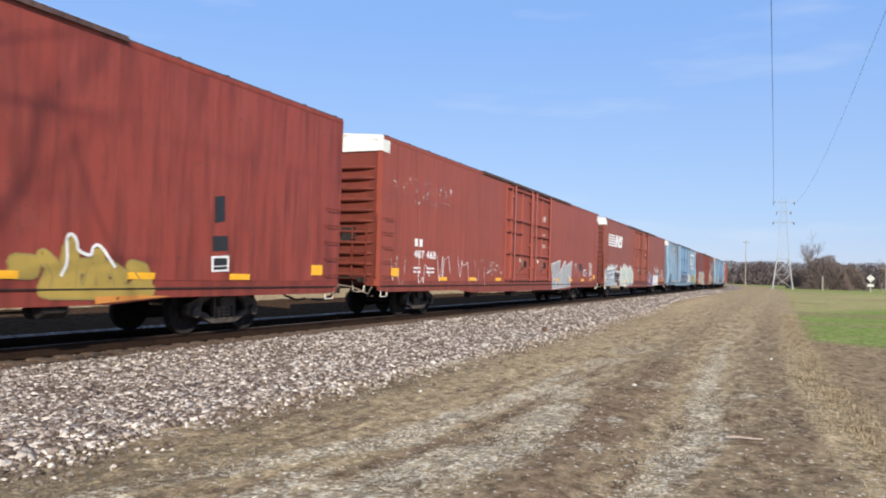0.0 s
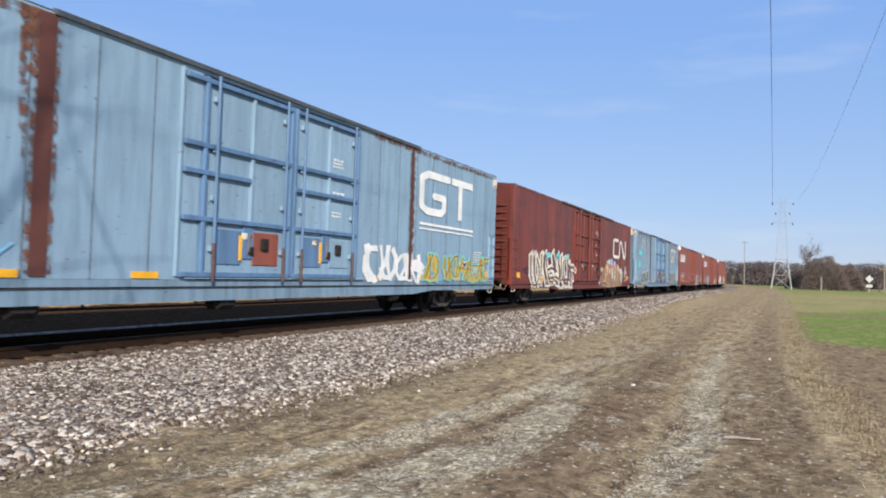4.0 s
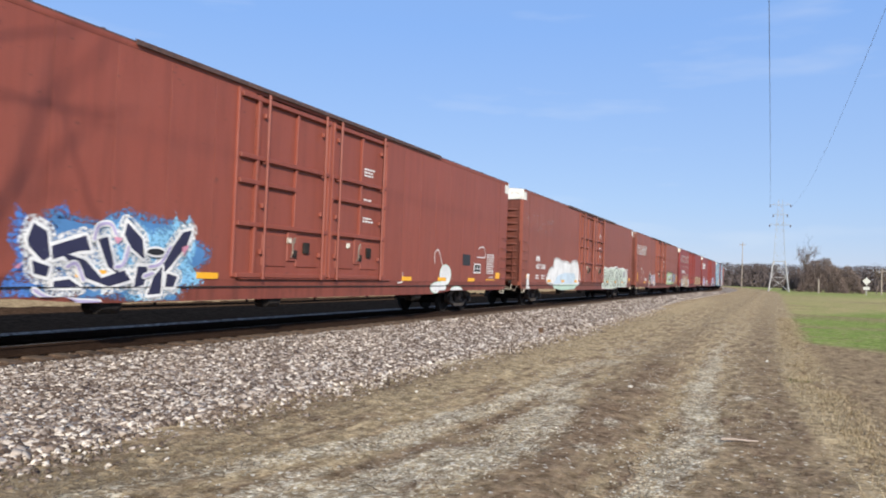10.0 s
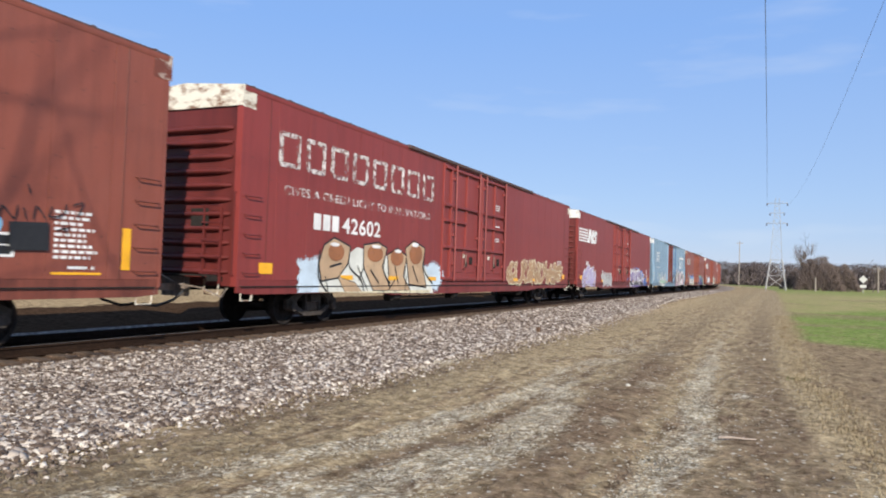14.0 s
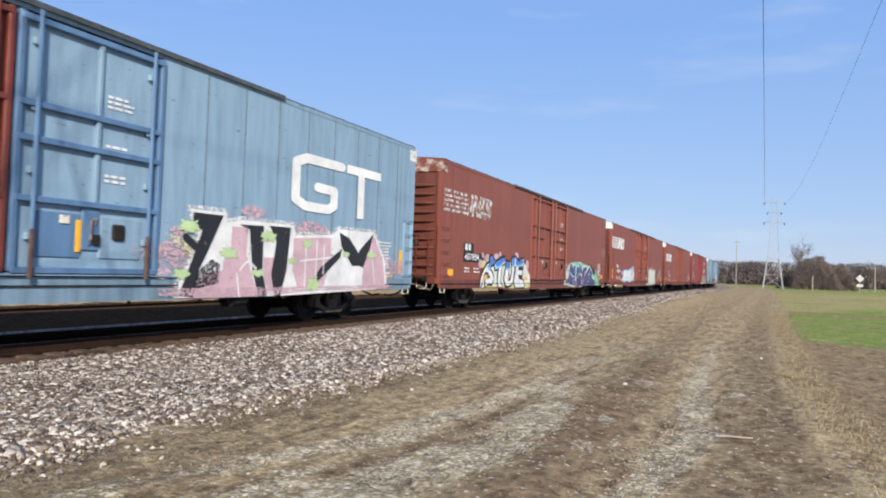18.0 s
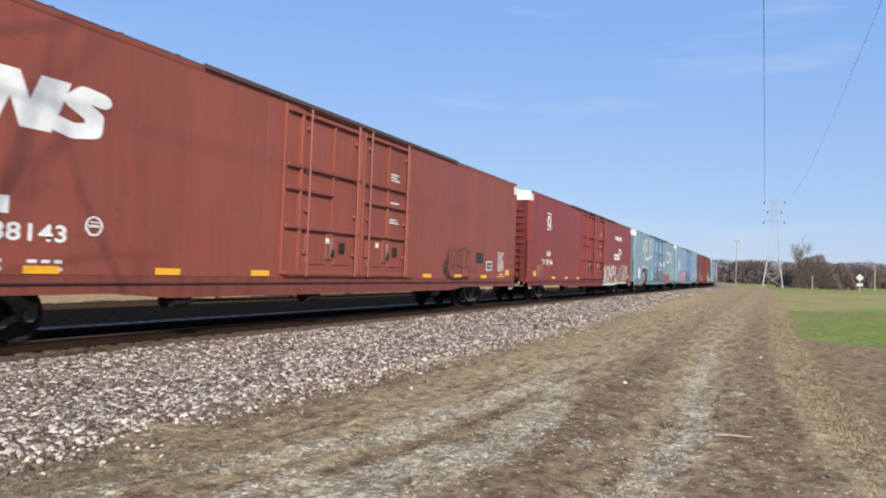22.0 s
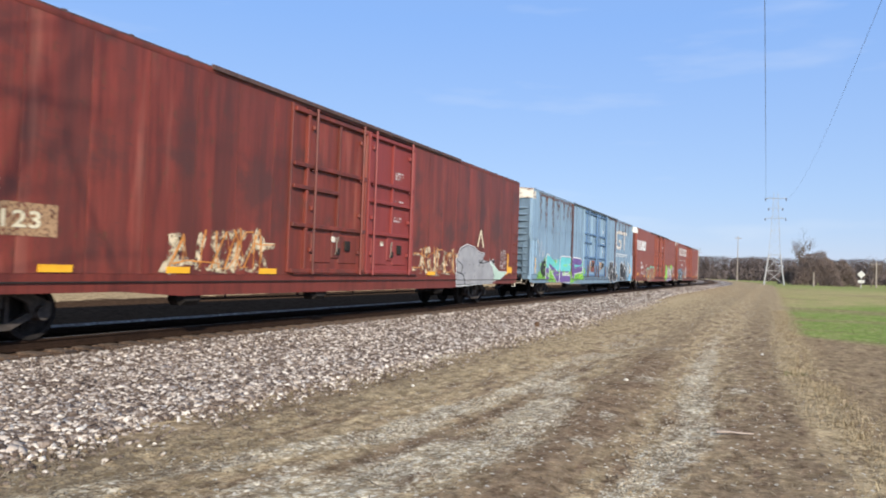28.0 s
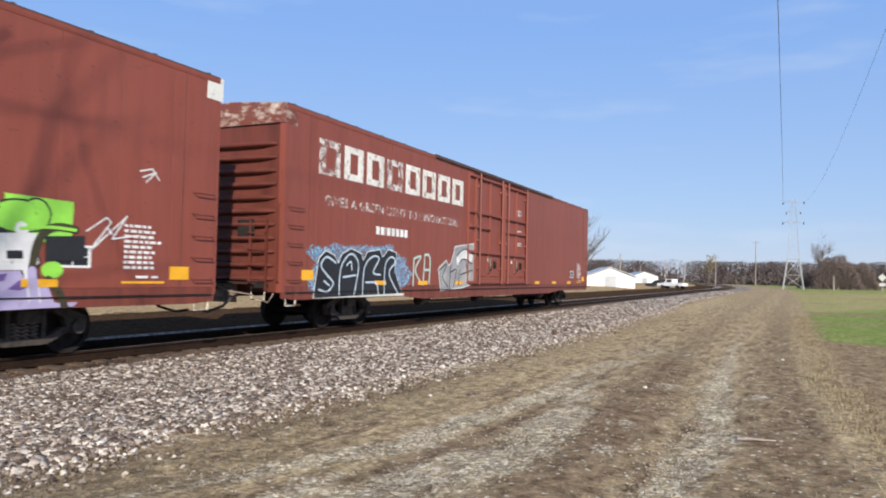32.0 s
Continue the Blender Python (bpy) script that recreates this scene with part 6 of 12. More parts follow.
            for lev, (width, mat) in enumerate(thin):
                for line, k0, k1 in lines[:3]:
                    pts = [(u0 + w * min(max(i - 0.1 + 1.2 * a, 0.0), count) + lean * b + 0.035, sink + tall * b + 0.03) for a, b in line]
                    self.slash(pts, width * h * 0.75, width * h * 0.35, mat, 3 + len(fat) + lev)

    def scrawl(self, u0, u1, z0, z1, mat, rnd, width=0.022, bends=9):
        pts = [(u0 + (u1 - u0) * (i + rnd.uniform(-0.7, 0.7)) / bends, rnd.choice((z0, z1)) + rnd.uniform(-0.25, 0.25) * (z1 - z0)) for i in range(bends + 1)]
        fine = []
        for i in range(len(pts) - 1):
            p0, p1, p2, p3 = pts[max(i - 1, 0)], pts[i], pts[i + 1], pts[min(i + 2, len(pts) - 1)]
            for s in range(4):
                t = s / 4
                fine.append(tuple(0.5 * (2 * p1[k] + (p2[k] - p0[k]) * t + (2 * p0[k] - 5 * p1[k] + 4 * p2[k] - p3[k]) * t * t + (3 * p1[k] - p0[k] - 3 * p2[k] + p3[k]) * t ** 3) for k in (0, 1)))
        self.stroke(fine, width, mat, 1, True)

    def rows(self, u0, u1, z0, z1, count, mat, rnd, ragged=0.3, fill=0.45, word=(0.10, 0.26), gap=0.05):
        """Lines of small print as bars."""
        h = (z1 - z0) / count
        for i in range(count):
            u, z = u0, z1 - (i + 1) * h
            end = u1 - (u1 - u0) * rnd.uniform(0, ragged)
            while u < end - 0.02:
                w = min(rnd.uniform(*word), end - u)
                self.rect(u, u + w, z, z + h * fill, mat, 1)
                u += w + gap

    def blocks(self, widths, u0, z0, z1, mat, thick=0.16, gap=0.10, level=1):
        """A row of upright bars in place of big lettering."""
        u = u0
        for w in widths:
            self.rect(u, u + w, z0, z1, mat, level)
            u += w + gap

    PIECES = {"graffiti": "painted_shape", "scrawl": "painted_line", "rust_stain": "rust_streak", "paint_patch": "patch", "slogan": "letter", "big_lettering": "letter",
              "lettering": "letter", "rust_seam": "rust_streak", "faded_lettering": "letter", "owner_mark": "letter"}

    def islands(self):
        """Sorts the coats into patches that touch, the largest first."""
        box = np.array([(min(self.v[i][1] for i in f), max(self.v[i][1] for i in f), min(self.v[i][2] for i in f), max(self.v[i][2] for i in f)) for f in self.f])
        left, out = set(range(len(box))), []
        while left:
            todo, group = [left.pop()], []
            while todo:
                i = todo.pop()
                group.append(i)
                b = box[i]
                near = np.nonzero((box[:, 0] <= b[1]) & (box[:, 1] >= b[0]) & (box[:, 2] <= b[3]) & (box[:, 3] >= b[2]))[0]
                for j in near:
                    if j in left:
                        left.discard(j)
                        todo.append(int(j))
            out.append(sorted(group))
        return sorted(out, key=lambda g: (-len(g), g[0]))

    def link(self, name, group, parent):
        used = sorted({i for k in group for i in self.f[k]})
        at = {i: n for n, i in enumerate(used)}
        me = bpy.data.meshes.new(name)
        me.from_pydata([self.v[i] for i in used], [], [tuple(at[i] for i in self.f[k]) for k in group])
        for m in self.mats:
            me.materials.append(m)
        me.polygons.foreach_set("material_index", [self.k[k] for k in group])
        me.update()
        ob = new(name, me)
        ob.parent = parent
        return ob

    def done(self, name, label=""):
        if name in self.PIECES:
            groups = self.islands()
            groups, small = groups[:40], groups[40:]
            ob = self.link(name, sorted(groups[0] + [k for g in small for k in g]), self.car)
            for g in groups[1:]:
                self.link(self.PIECES[name], g, ob)
        else:
            ob = self.link(name, list(range(len(self.f))), self.car)
        if label:
            ob["label"] = label
        return ob


def printed(car, text, u, z, height, mat, proud, width=1.0, name="car_number", label="white painted car number"):
    """Figures in the built-in font, flat on the car's side."""
    cu = bpy.data.curves.new("figures", "FONT")
    cu.body, cu.size, cu.offset, cu.space_character = text, height * 1.42, height * 0.03, 1.08
    tmp = bpy.data.objects.new("figures", cu)
    me = bpy.data.meshes.new_from_object(tmp)
    bpy.data.objects.remove(tmp)
    me.materials.clear()
    me.materials.append(mat)
    ob = new(name, me)
    ob.parent = car
    ob.matrix_basis = Matrix(((0, 0, 1, HALF_W + proud + 0.003), (width * UK * 0.92, 0, 0, u * UK), (0, 1, 0, z), (0, 0, 0, 1)))
    ob["label"] = label
    return ob


def striped_logo(car, mat, proud, u=0.12, z0=3.22, z1=4.05, label="white striped emblem"):
    """Five bars that run into two slanted block shapes."""
    p = Paint(car, proud)
    for i in range(5):
        z = z0 + (z1 - z0) * (i + 0.12) / 5
        p.rect(u + 0.0, u + 1.62 - 0.03 * i, z, z + (z1 - z0) * 0.115, mat)
    a, h = u + 1.50, z1 - z0
    p.poly([(a, z0), (a + 0.38, z0), (a + 0.50, z0 + h * 0.52), (a + 0.62, z0), (a + 0.98, z0), (a + 1.20, z1), (a + 0.84, z1), (a + 0.72, z0 + h * 0.52), (a + 0.60, z1), (a + 0.22, z1)], mat)
    b = a + 1.08
    p.stroke([(b + 0.54, z1 - 0.16), (b + 0.30, z1 - 0.11), (b + 0.16, z1 - 0.26), (b + 0.44, z0 + h * 0.46), (b + 0.42, z0 + 0.16), (b + 0.16, z0 + 0.10), (b - 0.04, z0 + 0.17)], 0.25, mat, 1)
    return p.done("emblem", label)


def noodle_logo(car, mat, proud, u0, u1, z0, z1, label):
    """One rounded band bent into an open box and a zigzag."""
    p = Paint(car, proud)
    w, h = u1 - u0, z1 - z0
    t = 0.185 * h
    p.stroke([(u0 + 0.36 * w, z1), (u0 + 0.06 * w, z1), (u0, z1 - 0.1 * h), (u0, z0 + 0.12 * h), (u0 + 0.06 * w, z0 + 0.02 * h), (u0 + 0.44 * w, z0 + 0.02 * h), (u0 + 0.48 * w, z0 + 0.12 * h),
              (u0 + 0.52 * w, z1 - 0.12 * h), (u0 + 0.58 * w, z1 - 0.04 * h), (u0 + 0.66 * w, z1 - 0.14 * h), (u0 + 0.86 * w, z0 + 0.08 * h), (u0 + 0.93 * w, z0), (u0 + w, z0 + 0.12 * h), (u0 + w, z1)], t, mat)
    return p.done("emblem", label)


def angular_logo(car, mat, proud, u0, u1, z0, z1, label):
    """An open square hook under a bar with a stem."""
    p = Paint(car, proud)
    w, h = u1 - u0, z1 - z0
    t = 0.2 * h
    p.stroke([(u0 + 0.5 * w, z1), (u0 + 0.12 * w, z1), (u0 + 0.02 * w, z1 - 0.12 * h), (u0 + 0.02 * w, z0 + 0.12 * h), (u0 + 0.12 * w, z0), (u0 + 0.36 * w, z0), (u0 + 0.42 * w, z0 + 0.1 * h), (u0 + 0.42 * w, z0 + 0.42 * h), (u0 + 0.24 * w, z0 + 0.44 * h)], t, mat)
    p.rect(u0 + 0.56 * w, u0 + w, z1 - t / 2, z1 + t / 2, mat)
    p.rect(u0 + 0.70 * w, u0 + 0.70 * w + t, z0 - t / 2, z1 - t / 2, mat)
    return p.done("emblem", label)


def service_marks(car, seed, proud, dark=True, paint=CRISP):
    """What every car carries: a framed stencil panel, rows of test dates, a placard board, notes on the doors."""
    rnd = random.Random(seed)
    p = Paint(car, proud)
    p.rect(16.20, 16.66, 1.18, 1.54, paint, 0)
    p.rect(16.24, 16.62, 1.22, 1.50, DARK_PANEL, 1)
    p.rect(16.42, 16.44, 1.22, 1.50, paint, 2)
    p.rect(16.24, 16.62, 1.345, 1.365, paint, 2)
    p.done("stencil_panel", "black lubrication stencil panel in a white frame")
    p = Paint(car, proud)
    p.rows(17.10, 17.66, 1.18, 1.98, 9, paint, rnd, 0.3, 0.55, (0.04, 0.10), 0.025)
    p.rows(17.28, 17.62, 1.02, 1.12, 1, paint, rnd, 0.0)
    p.done("stencilled_data", "rows of small white stencilled print")
    if dark:
        p = Paint(car, proud)
        p.rect(15.45, 15.95, 1.45, 1.85, DARK_PANEL, 0)
        p.done("placard_board", "dark placard board")
    p = Paint(car, proud)
    p.rect(17.08, 17.72, 0.93, 0.97, YELLOW, 1)
    p.done("yellow_stripe", "thin yellow stripe")
    p = Paint(car, 0.0)
    for z, c in ((3.7, 3), (2.95, 2), (2.45, 2)):
        p.rows(10.62, 11.0, z, z + 0.085 * c, c, FADED if paint is not CRISP else paint, rnd, 0.25, 0.55, (0.05, 0.12), 0.025)
    p.done("door_notice", "small white lines of print on the door")


def corner_number(car, text, proud, mat=CRISP, u=1.42, z=1.48, h=0.235):
    """The car's number, with its two-block owner's mark above and two rows of small print below."""
    printed(car, text, u, z, h, mat, proud)
    p = Paint(car, proud)
    p.blocks([0.15, 0.15], u + 0.02, z + h + 0.12, z + 2 * h + 0.12, mat, 0.05, 0.07)
    p.done("owner_mark", "white owner's mark")
    p = Paint(car, proud)
    rnd = random.Random(len(text) + int(u * 100))
    p.rows(u, u + 0.34, z - 0.46, z - 0.22, 2, mat, rnd, 0.0)
    p.rows(u + 0.62, u + 1.05, z - 0.46, z - 0.22, 2, mat, rnd, 0.1)
    p.done("capacity_data", "two rows of small white print")


def end_number(car):
    """Dark figures along the white band on the end, too small to read."""
    for i in range(8):
        if i != 2:
            part("figure", Shape().box(-0.55 + i * 0.14, -0.46 + i * 0.14, -0.056, -0.052, EAVE - 0.22, EAVE - 0.10), DARK_PANEL, car, "dark painted figure on the white band")

# ------------------------------------------------------------ the train
TRAIN = []
PALE = worn("thin_wash_of_white_paint", (0.60, 0.65, 0.67), 0.22, 0.7, 7.0)
PEELING = worn("peeling_cream_spray_paint", (0.72, 0.60, 0.40), 0.58, 0.6, 3.0)
S = SPRAY


def red_car(kind, label, cap=WHITE, **k):
    c = boxcar(label, RED[kind], cap, **k)
    TRAIN.append(c)
    return c[0], 0.007


def blue_car(kind, label, cap=WHITE_OLD, **k):
    c = boxcar(label, BLUE[kind], cap, posts=True, **k)
    TRAIN.append(c)
    return c[0], 0.024


def sprayed(car, proud, name="graffiti"):
    return Paint(car, proud)


def ghost_emblem(car, proud, mat=GHOST):
    striped_logo(car, mat, proud, label="worn-off white striped emblem")


def western_text(car, proud, mat, u=2.06, dz=0.0):
    """Faded lines of big lettering over two rules and a stem."""
    p = Paint(car, proud)
    rnd = random.Random(3)
    for z in (4.18 + dz, 3.88 + dz, 3.56 + dz):
        p.rows(u, u + 1.35, z, z + 0.22, 1, mat, rnd, 0.1, 0.85, (0.08, 0.13), 0.04)
    p.rect(u, u + 1.6, 3.44 + dz, 3.49 + dz, mat)
    p.rect(u, u + 1.6, 3.08 + dz * 1.4, 3.13 + dz * 1.4, mat)
    p.rect(u + 0.76, u + 0.84, 2.15 + dz * 1.5, 3.08 + dz * 1.4, mat)
    p.rect(u + 0.1, u + 1.4, 2.08 + dz * 1.5, 2.13 + dz * 1.5, mat)
    p.done("faded_lettering", "faded white lettering over ruled lines")


def ring_stencil(car, proud, u, z):
    """A small round white stencil with a bar across."""
    p = Paint(car, proud)
    p.stroke([(u + 0.105 * math.cos(j * math.pi / 8), z + 0.15 * math.sin(j * math.pi / 8)) for j in range(17)], 0.03, CRISP)
    p.rect(u - 0.07, u + 0.07, z - 0.02, z + 0.02, CRISP, 1)
    p.rect(u - 0.05, u + 0.05, z + 0.05, z + 0.075, CRISP, 1)
    p.done("ring_stencil", "small round white stencil")


def rust_streaks(car, proud, us, seed):
    """Rust that has run down from the roof's edge."""
    p = Paint(car, proud)
    rnd = random.Random(seed)
    p.rect(0.9, 5.2, EAVE - 0.20, EAVE - 0.03, RUST_RUN)
    p.rect(12.0, 18.2, EAVE - 0.16, EAVE - 0.03, RUST_RUN)
    for u in us:
        d = rnd.uniform(0.9, 2.6)
        for q in range(4):
            v, e = u + rnd.uniform(-0.14, 0.14), d * rnd.uniform(0.4, 1.1)
            p.poly([(v - 0.05, EAVE - 0.04), (v + 0.05, EAVE - 0.04), (v + 0.035, EAVE - e * 0.6), (v, EAVE - e), (v - 0.035, EAVE - e * 0.6)], RUST_RUN, 1)
    p.done("rust_stain", "brown rust streaks")
    p = Paint(car, proud + 0.004)
    p.rect(4.98, 5.30, 0.95, EAVE - 0.06, RUST_RUN, 0)
    p.rect(5.04, 5.24, 0.9, EAVE - 0.04, RUST_BAND, 1)
    p.rect(13.50, 13.74, 0.95, EAVE - 0.06, RUST_RUN, 0)
    p.rect(13.54, 13.66, 0.9, EAVE - 0.04, RUST_BAND, 1)
    p.done("rust_seam", "rusted upright seam")


def art_mustard(c, k):
    p = Paint(c, k)
    strokes = ([(12.65, 1.13), (12.85, 1.12), (12.85, 1), (12.66, 1)],
               [(12.96, 1.22), (13.09, 1.07), (12.99, 0.71)],
               [(13.04, 0.89), (13.22, 0.89), (13.27, 1.38)],
               [(13.29, 1.46), (13.36, 0.69)],
               [(13.39, 1.08), (13.58, 1.11), (13.51, 0.7)],
               [(13.64, 1.29), (13.75, 0.68)],
               [(13.8, 1.09), (14, 0.93), (13.83, 0.71)],
               [(14.12, 1.1), (14.3, 1.05), (14.36, 0.82), (14.17, 0.75)],
               [(13.05, 0.69), (13.66, 0.67), (14.41, 0.69)],)
    for line in strokes:
        p.line(line, [(0.27, S["olive"])], 0)
    for line in strokes:
        p.line(line, [(0.21, S["mustard"])], 1)
    for line in ([(13, 1.11), (13.08, 0.92), (13.05, 0.72)],
                 [(13.37, 1.02), (13.36, 0.74)],
                 [(13.5, 1.03), (13.46, 0.77)],
                 [(13.82, 1.03), (13.88, 0.76)],
                 [(14.17, 1.01), (14.25, 0.87)],):
        p.line(line, [(0.03, S["olive"])], 3)
    p.shape([(13.62, 0.59), (14.31, 0.6), (14.76, 0.53), (14.74, 0.4), (13.63, 0.4)], S["orange"], 0)
    for line in ([(13.18, 0.94), (13.24, 1.15), (13.23, 1.51), (13.28, 1.59), (13.35, 1.49), (13.38, 1.34), (13.53, 1.27), (13.57, 1.41), (13.67, 1.41), (13.87, 1.09)],):
        p.line(line, [(0.055, S["white"])], 4, flow=True)
    p.done("graffiti", "mustard yellow and white graffiti")


def art_steel(c, k):
    p = Paint(c, k)
    p.shape([(0.1, 0.6), (0.06, 1.42), (0.39, 1.61), (0.68, 1.85), (0.89, 1.75), (1.14, 1.86), (1.34, 1.79), (1.61, 1.91), (1.9, 1.81), (2.28, 1.81), (2.25, 1.47), (2.24, 0.93), (2.65, 0.65), (2.16, 0.54)], S["bone"], 0, overspray(S["white"], 0.52), 0.3)
    strokes = ([(0.3, 1.41), (0.54, 1.45), (0.62, 1.08), (0.52, 0.68), (0.32, 0.69)],
               [(0.8, 1.38), (1.19, 1.48)],
               [(0.8, 1.38), (0.94, 0.97), (0.79, 0.72), (1.16, 0.67)],
               [(0.84, 1.09), (1.24, 1.16)],
               [(1.31, 1.47), (1.44, 1.11), (1.29, 0.66)],
               [(1.38, 1.1), (1.67, 1.18)],
               [(1.6, 1.49), (2.06, 1.56), (2, 1.19), (1.68, 1.05)],
               [(1.74, 1.44), (1.7, 0.65)],
               [(1.88, 1.12), (2.15, 0.66)],
               [(2.19, 0.99), (2.3, 0.64), (2.65, 0.68)],)
    for line in strokes:
        p.line(line, [(0.36, S["black"])], 1)
    for line in strokes:
        p.line(line, [(0.28, S["steel"])], 2)
    for line in strokes:
        p.line(line, [(0.1, S["white"])], 3)
    p.done("graffiti", "steel-blue graffiti edged black on a white haze")


def art_pale(c, k):
    p = Paint(c, k)
    p.shape([(3.4, 0.53), (3.5, 1.17), (3.51, 1.84), (3.91, 1.75), (4.37, 2.03), (4.99, 1.92), (5.43, 1.78), (6.01, 2), (6.87, 1.54), (6.95, 0.79), (5.05, 0.66), (4.95, 0.46), (3.97, 0.43)], S["bone"], 0, overspray(S["white"], 0.52), 0.3)
    strokes = ([(4.2, 1.66), (3.75, 1.4), (4.13, 1.1), (3.73, 0.78)],
               [(4.29, 1.58), (4.41, 1.19), (4.29, 0.75)],
               [(4.51, 1.19), (4.78, 1.78), (5.04, 0.83)],
               [(5.2, 0.83), (5.27, 1.73), (5.71, 0.92), (5.78, 1.76)],
               [(6.05, 1.69), (6.13, 0.83)],
               [(6.28, 0.83), (6.5, 1.62), (6.87, 0.84)],)
    for line in strokes:
        p.line(line, [(0.24, S["black"])], 1)
    for line in strokes:
        p.line(line, [(0.19, S["mint"])], 2)
    for line in strokes:
        p.line(line, [(0.08, S["steel"])], 3)
    for line in strokes:
        p.line(line, [(0.03, S["white"])], 4)
    p.done("graffiti", "pale grey-green graffiti on a white haze")


def art_lilac_white(c, k):
    p = Paint(c, k)
    strokes = ([(12.02, 1.55), (12.05, 0.72)],
               [(12.04, 1.04), (12.47, 1.05)],
               [(12.45, 1.56), (12.5, 0.7)],
               [(12.75, 1.32), (13, 1.23), (13.08, 1.02), (12.98, 0.77), (12.77, 0.72)],
               [(12.72, 1.3), (12.73, 0.72)],
               [(13.21, 1.29), (13.23, 0.73)],
               [(13.48, 1.3), (13.25, 1.02), (13.5, 0.73)],
               [(11.73, 1.29), (11.78, 0.71)],)
    for line in strokes:
        p.line(line, [(0.37, S["white"])], 1)
    for line in strokes:
        p.line(line, [(0.31, S["violet_dark"])], 2)
    for line in strokes:
        p.line(line, [(0.27, S["mauve"])], 3)
    for line in strokes:
        p.line(line, [(0.15, S["bone"])], 4)
    for line in strokes:
        p.line(line, [(0.11, S["violet"])], 5)
    p.blobs(((12.83, 1.04, 0.17, 0.26),), S["violet"], 6)
    p.blobs(((12.83, 1.04, 0.08, 0.14),), S["violet_dark"], 8)
    for line in ([(12.0, 1.5), (11.98, 1.2)], [(12.5, 1.45), (12.53, 1.1)], [(12.2, 1.08), (12.4, 1.0)], [(13.3, 1.2), (13.42, 1.26)], [(11.8, 1.2), (11.76, 0.9)], [(13.28, 0.85), (13.42, 0.76)]):
        p.line(line, [(0.035, S["white"])], 7, flow=True)
    p.shape([(13.5, 0.67), (13.56, 1.14), (13.78, 1.37), (14.05, 1.51), (14.28, 1.38), (14.65, 1.36), (14.9, 1.45), (15.24, 1.44), (15.54, 1.31), (15.48, 0.78)], S["white"], 1, overspray(S["white"], 0.52), 0.2)
    for line in ([(13.84, 1.27), (13.91, 0.83)],
                 [(14.03, 1.31), (14.19, 0.8)],
                 [(14.35, 1.26), (14.31, 0.83)],
                 [(14.59, 1.24), (14.67, 0.8)],
                 [(14.97, 1.32), (14.93, 0.83)],
                 [(15.21, 1.33), (15.33, 0.86)],
                 [(13.9, 1.09), (14.18, 1.13)],):
        p.line(line, [(0.035, S["grey"])], 3, flow=True)
    p.shape([(13.45, 0.62), (15.7, 0.71), (15.67, 0.58), (15.01, 0.44), (14.15, 0.42), (13.46, 0.41)], S["bone"], 1)
    for line in ([(14.12, 2.14), (13.97, 2.07), (14, 1.91), (14.26, 1.97), (14.36, 2.04)],
                 [(14.33, 2.01), (14.27, 1.67), (14.41, 2.04), (14.39, 1.64)],
                 [(14.57, 2.07), (14.51, 1.68), (14.65, 1.72), (14.74, 2.09)],
                 [(14.76, 2.09), (14.73, 1.69)],
                 [(14.89, 2.04), (14.82, 1.84), (14.97, 1.71), (15.09, 2), (14.88, 1.86)],
                 [(15.18, 2.21), (15.05, 1.73), (15.25, 2.22)],
                 [(15.49, 2.3), (15.55, 2.08), (15.36, 1.85), (15.59, 1.84), (15.75, 1.78), (15.59, 1.69), (15.37, 1.74), (15.12, 1.76)],
                 [(14.67, 2.42), (14.7, 2.29)],
                 [(14.52, 2.33), (14.55, 2.24)],
                 [(14.8, 2.34), (14.81, 2.25)],):
        p.line(line, [(0.05, S["white"])], 1, flow=True)
    p.done("graffiti", "lilac bubble letters and white puffy graffiti")


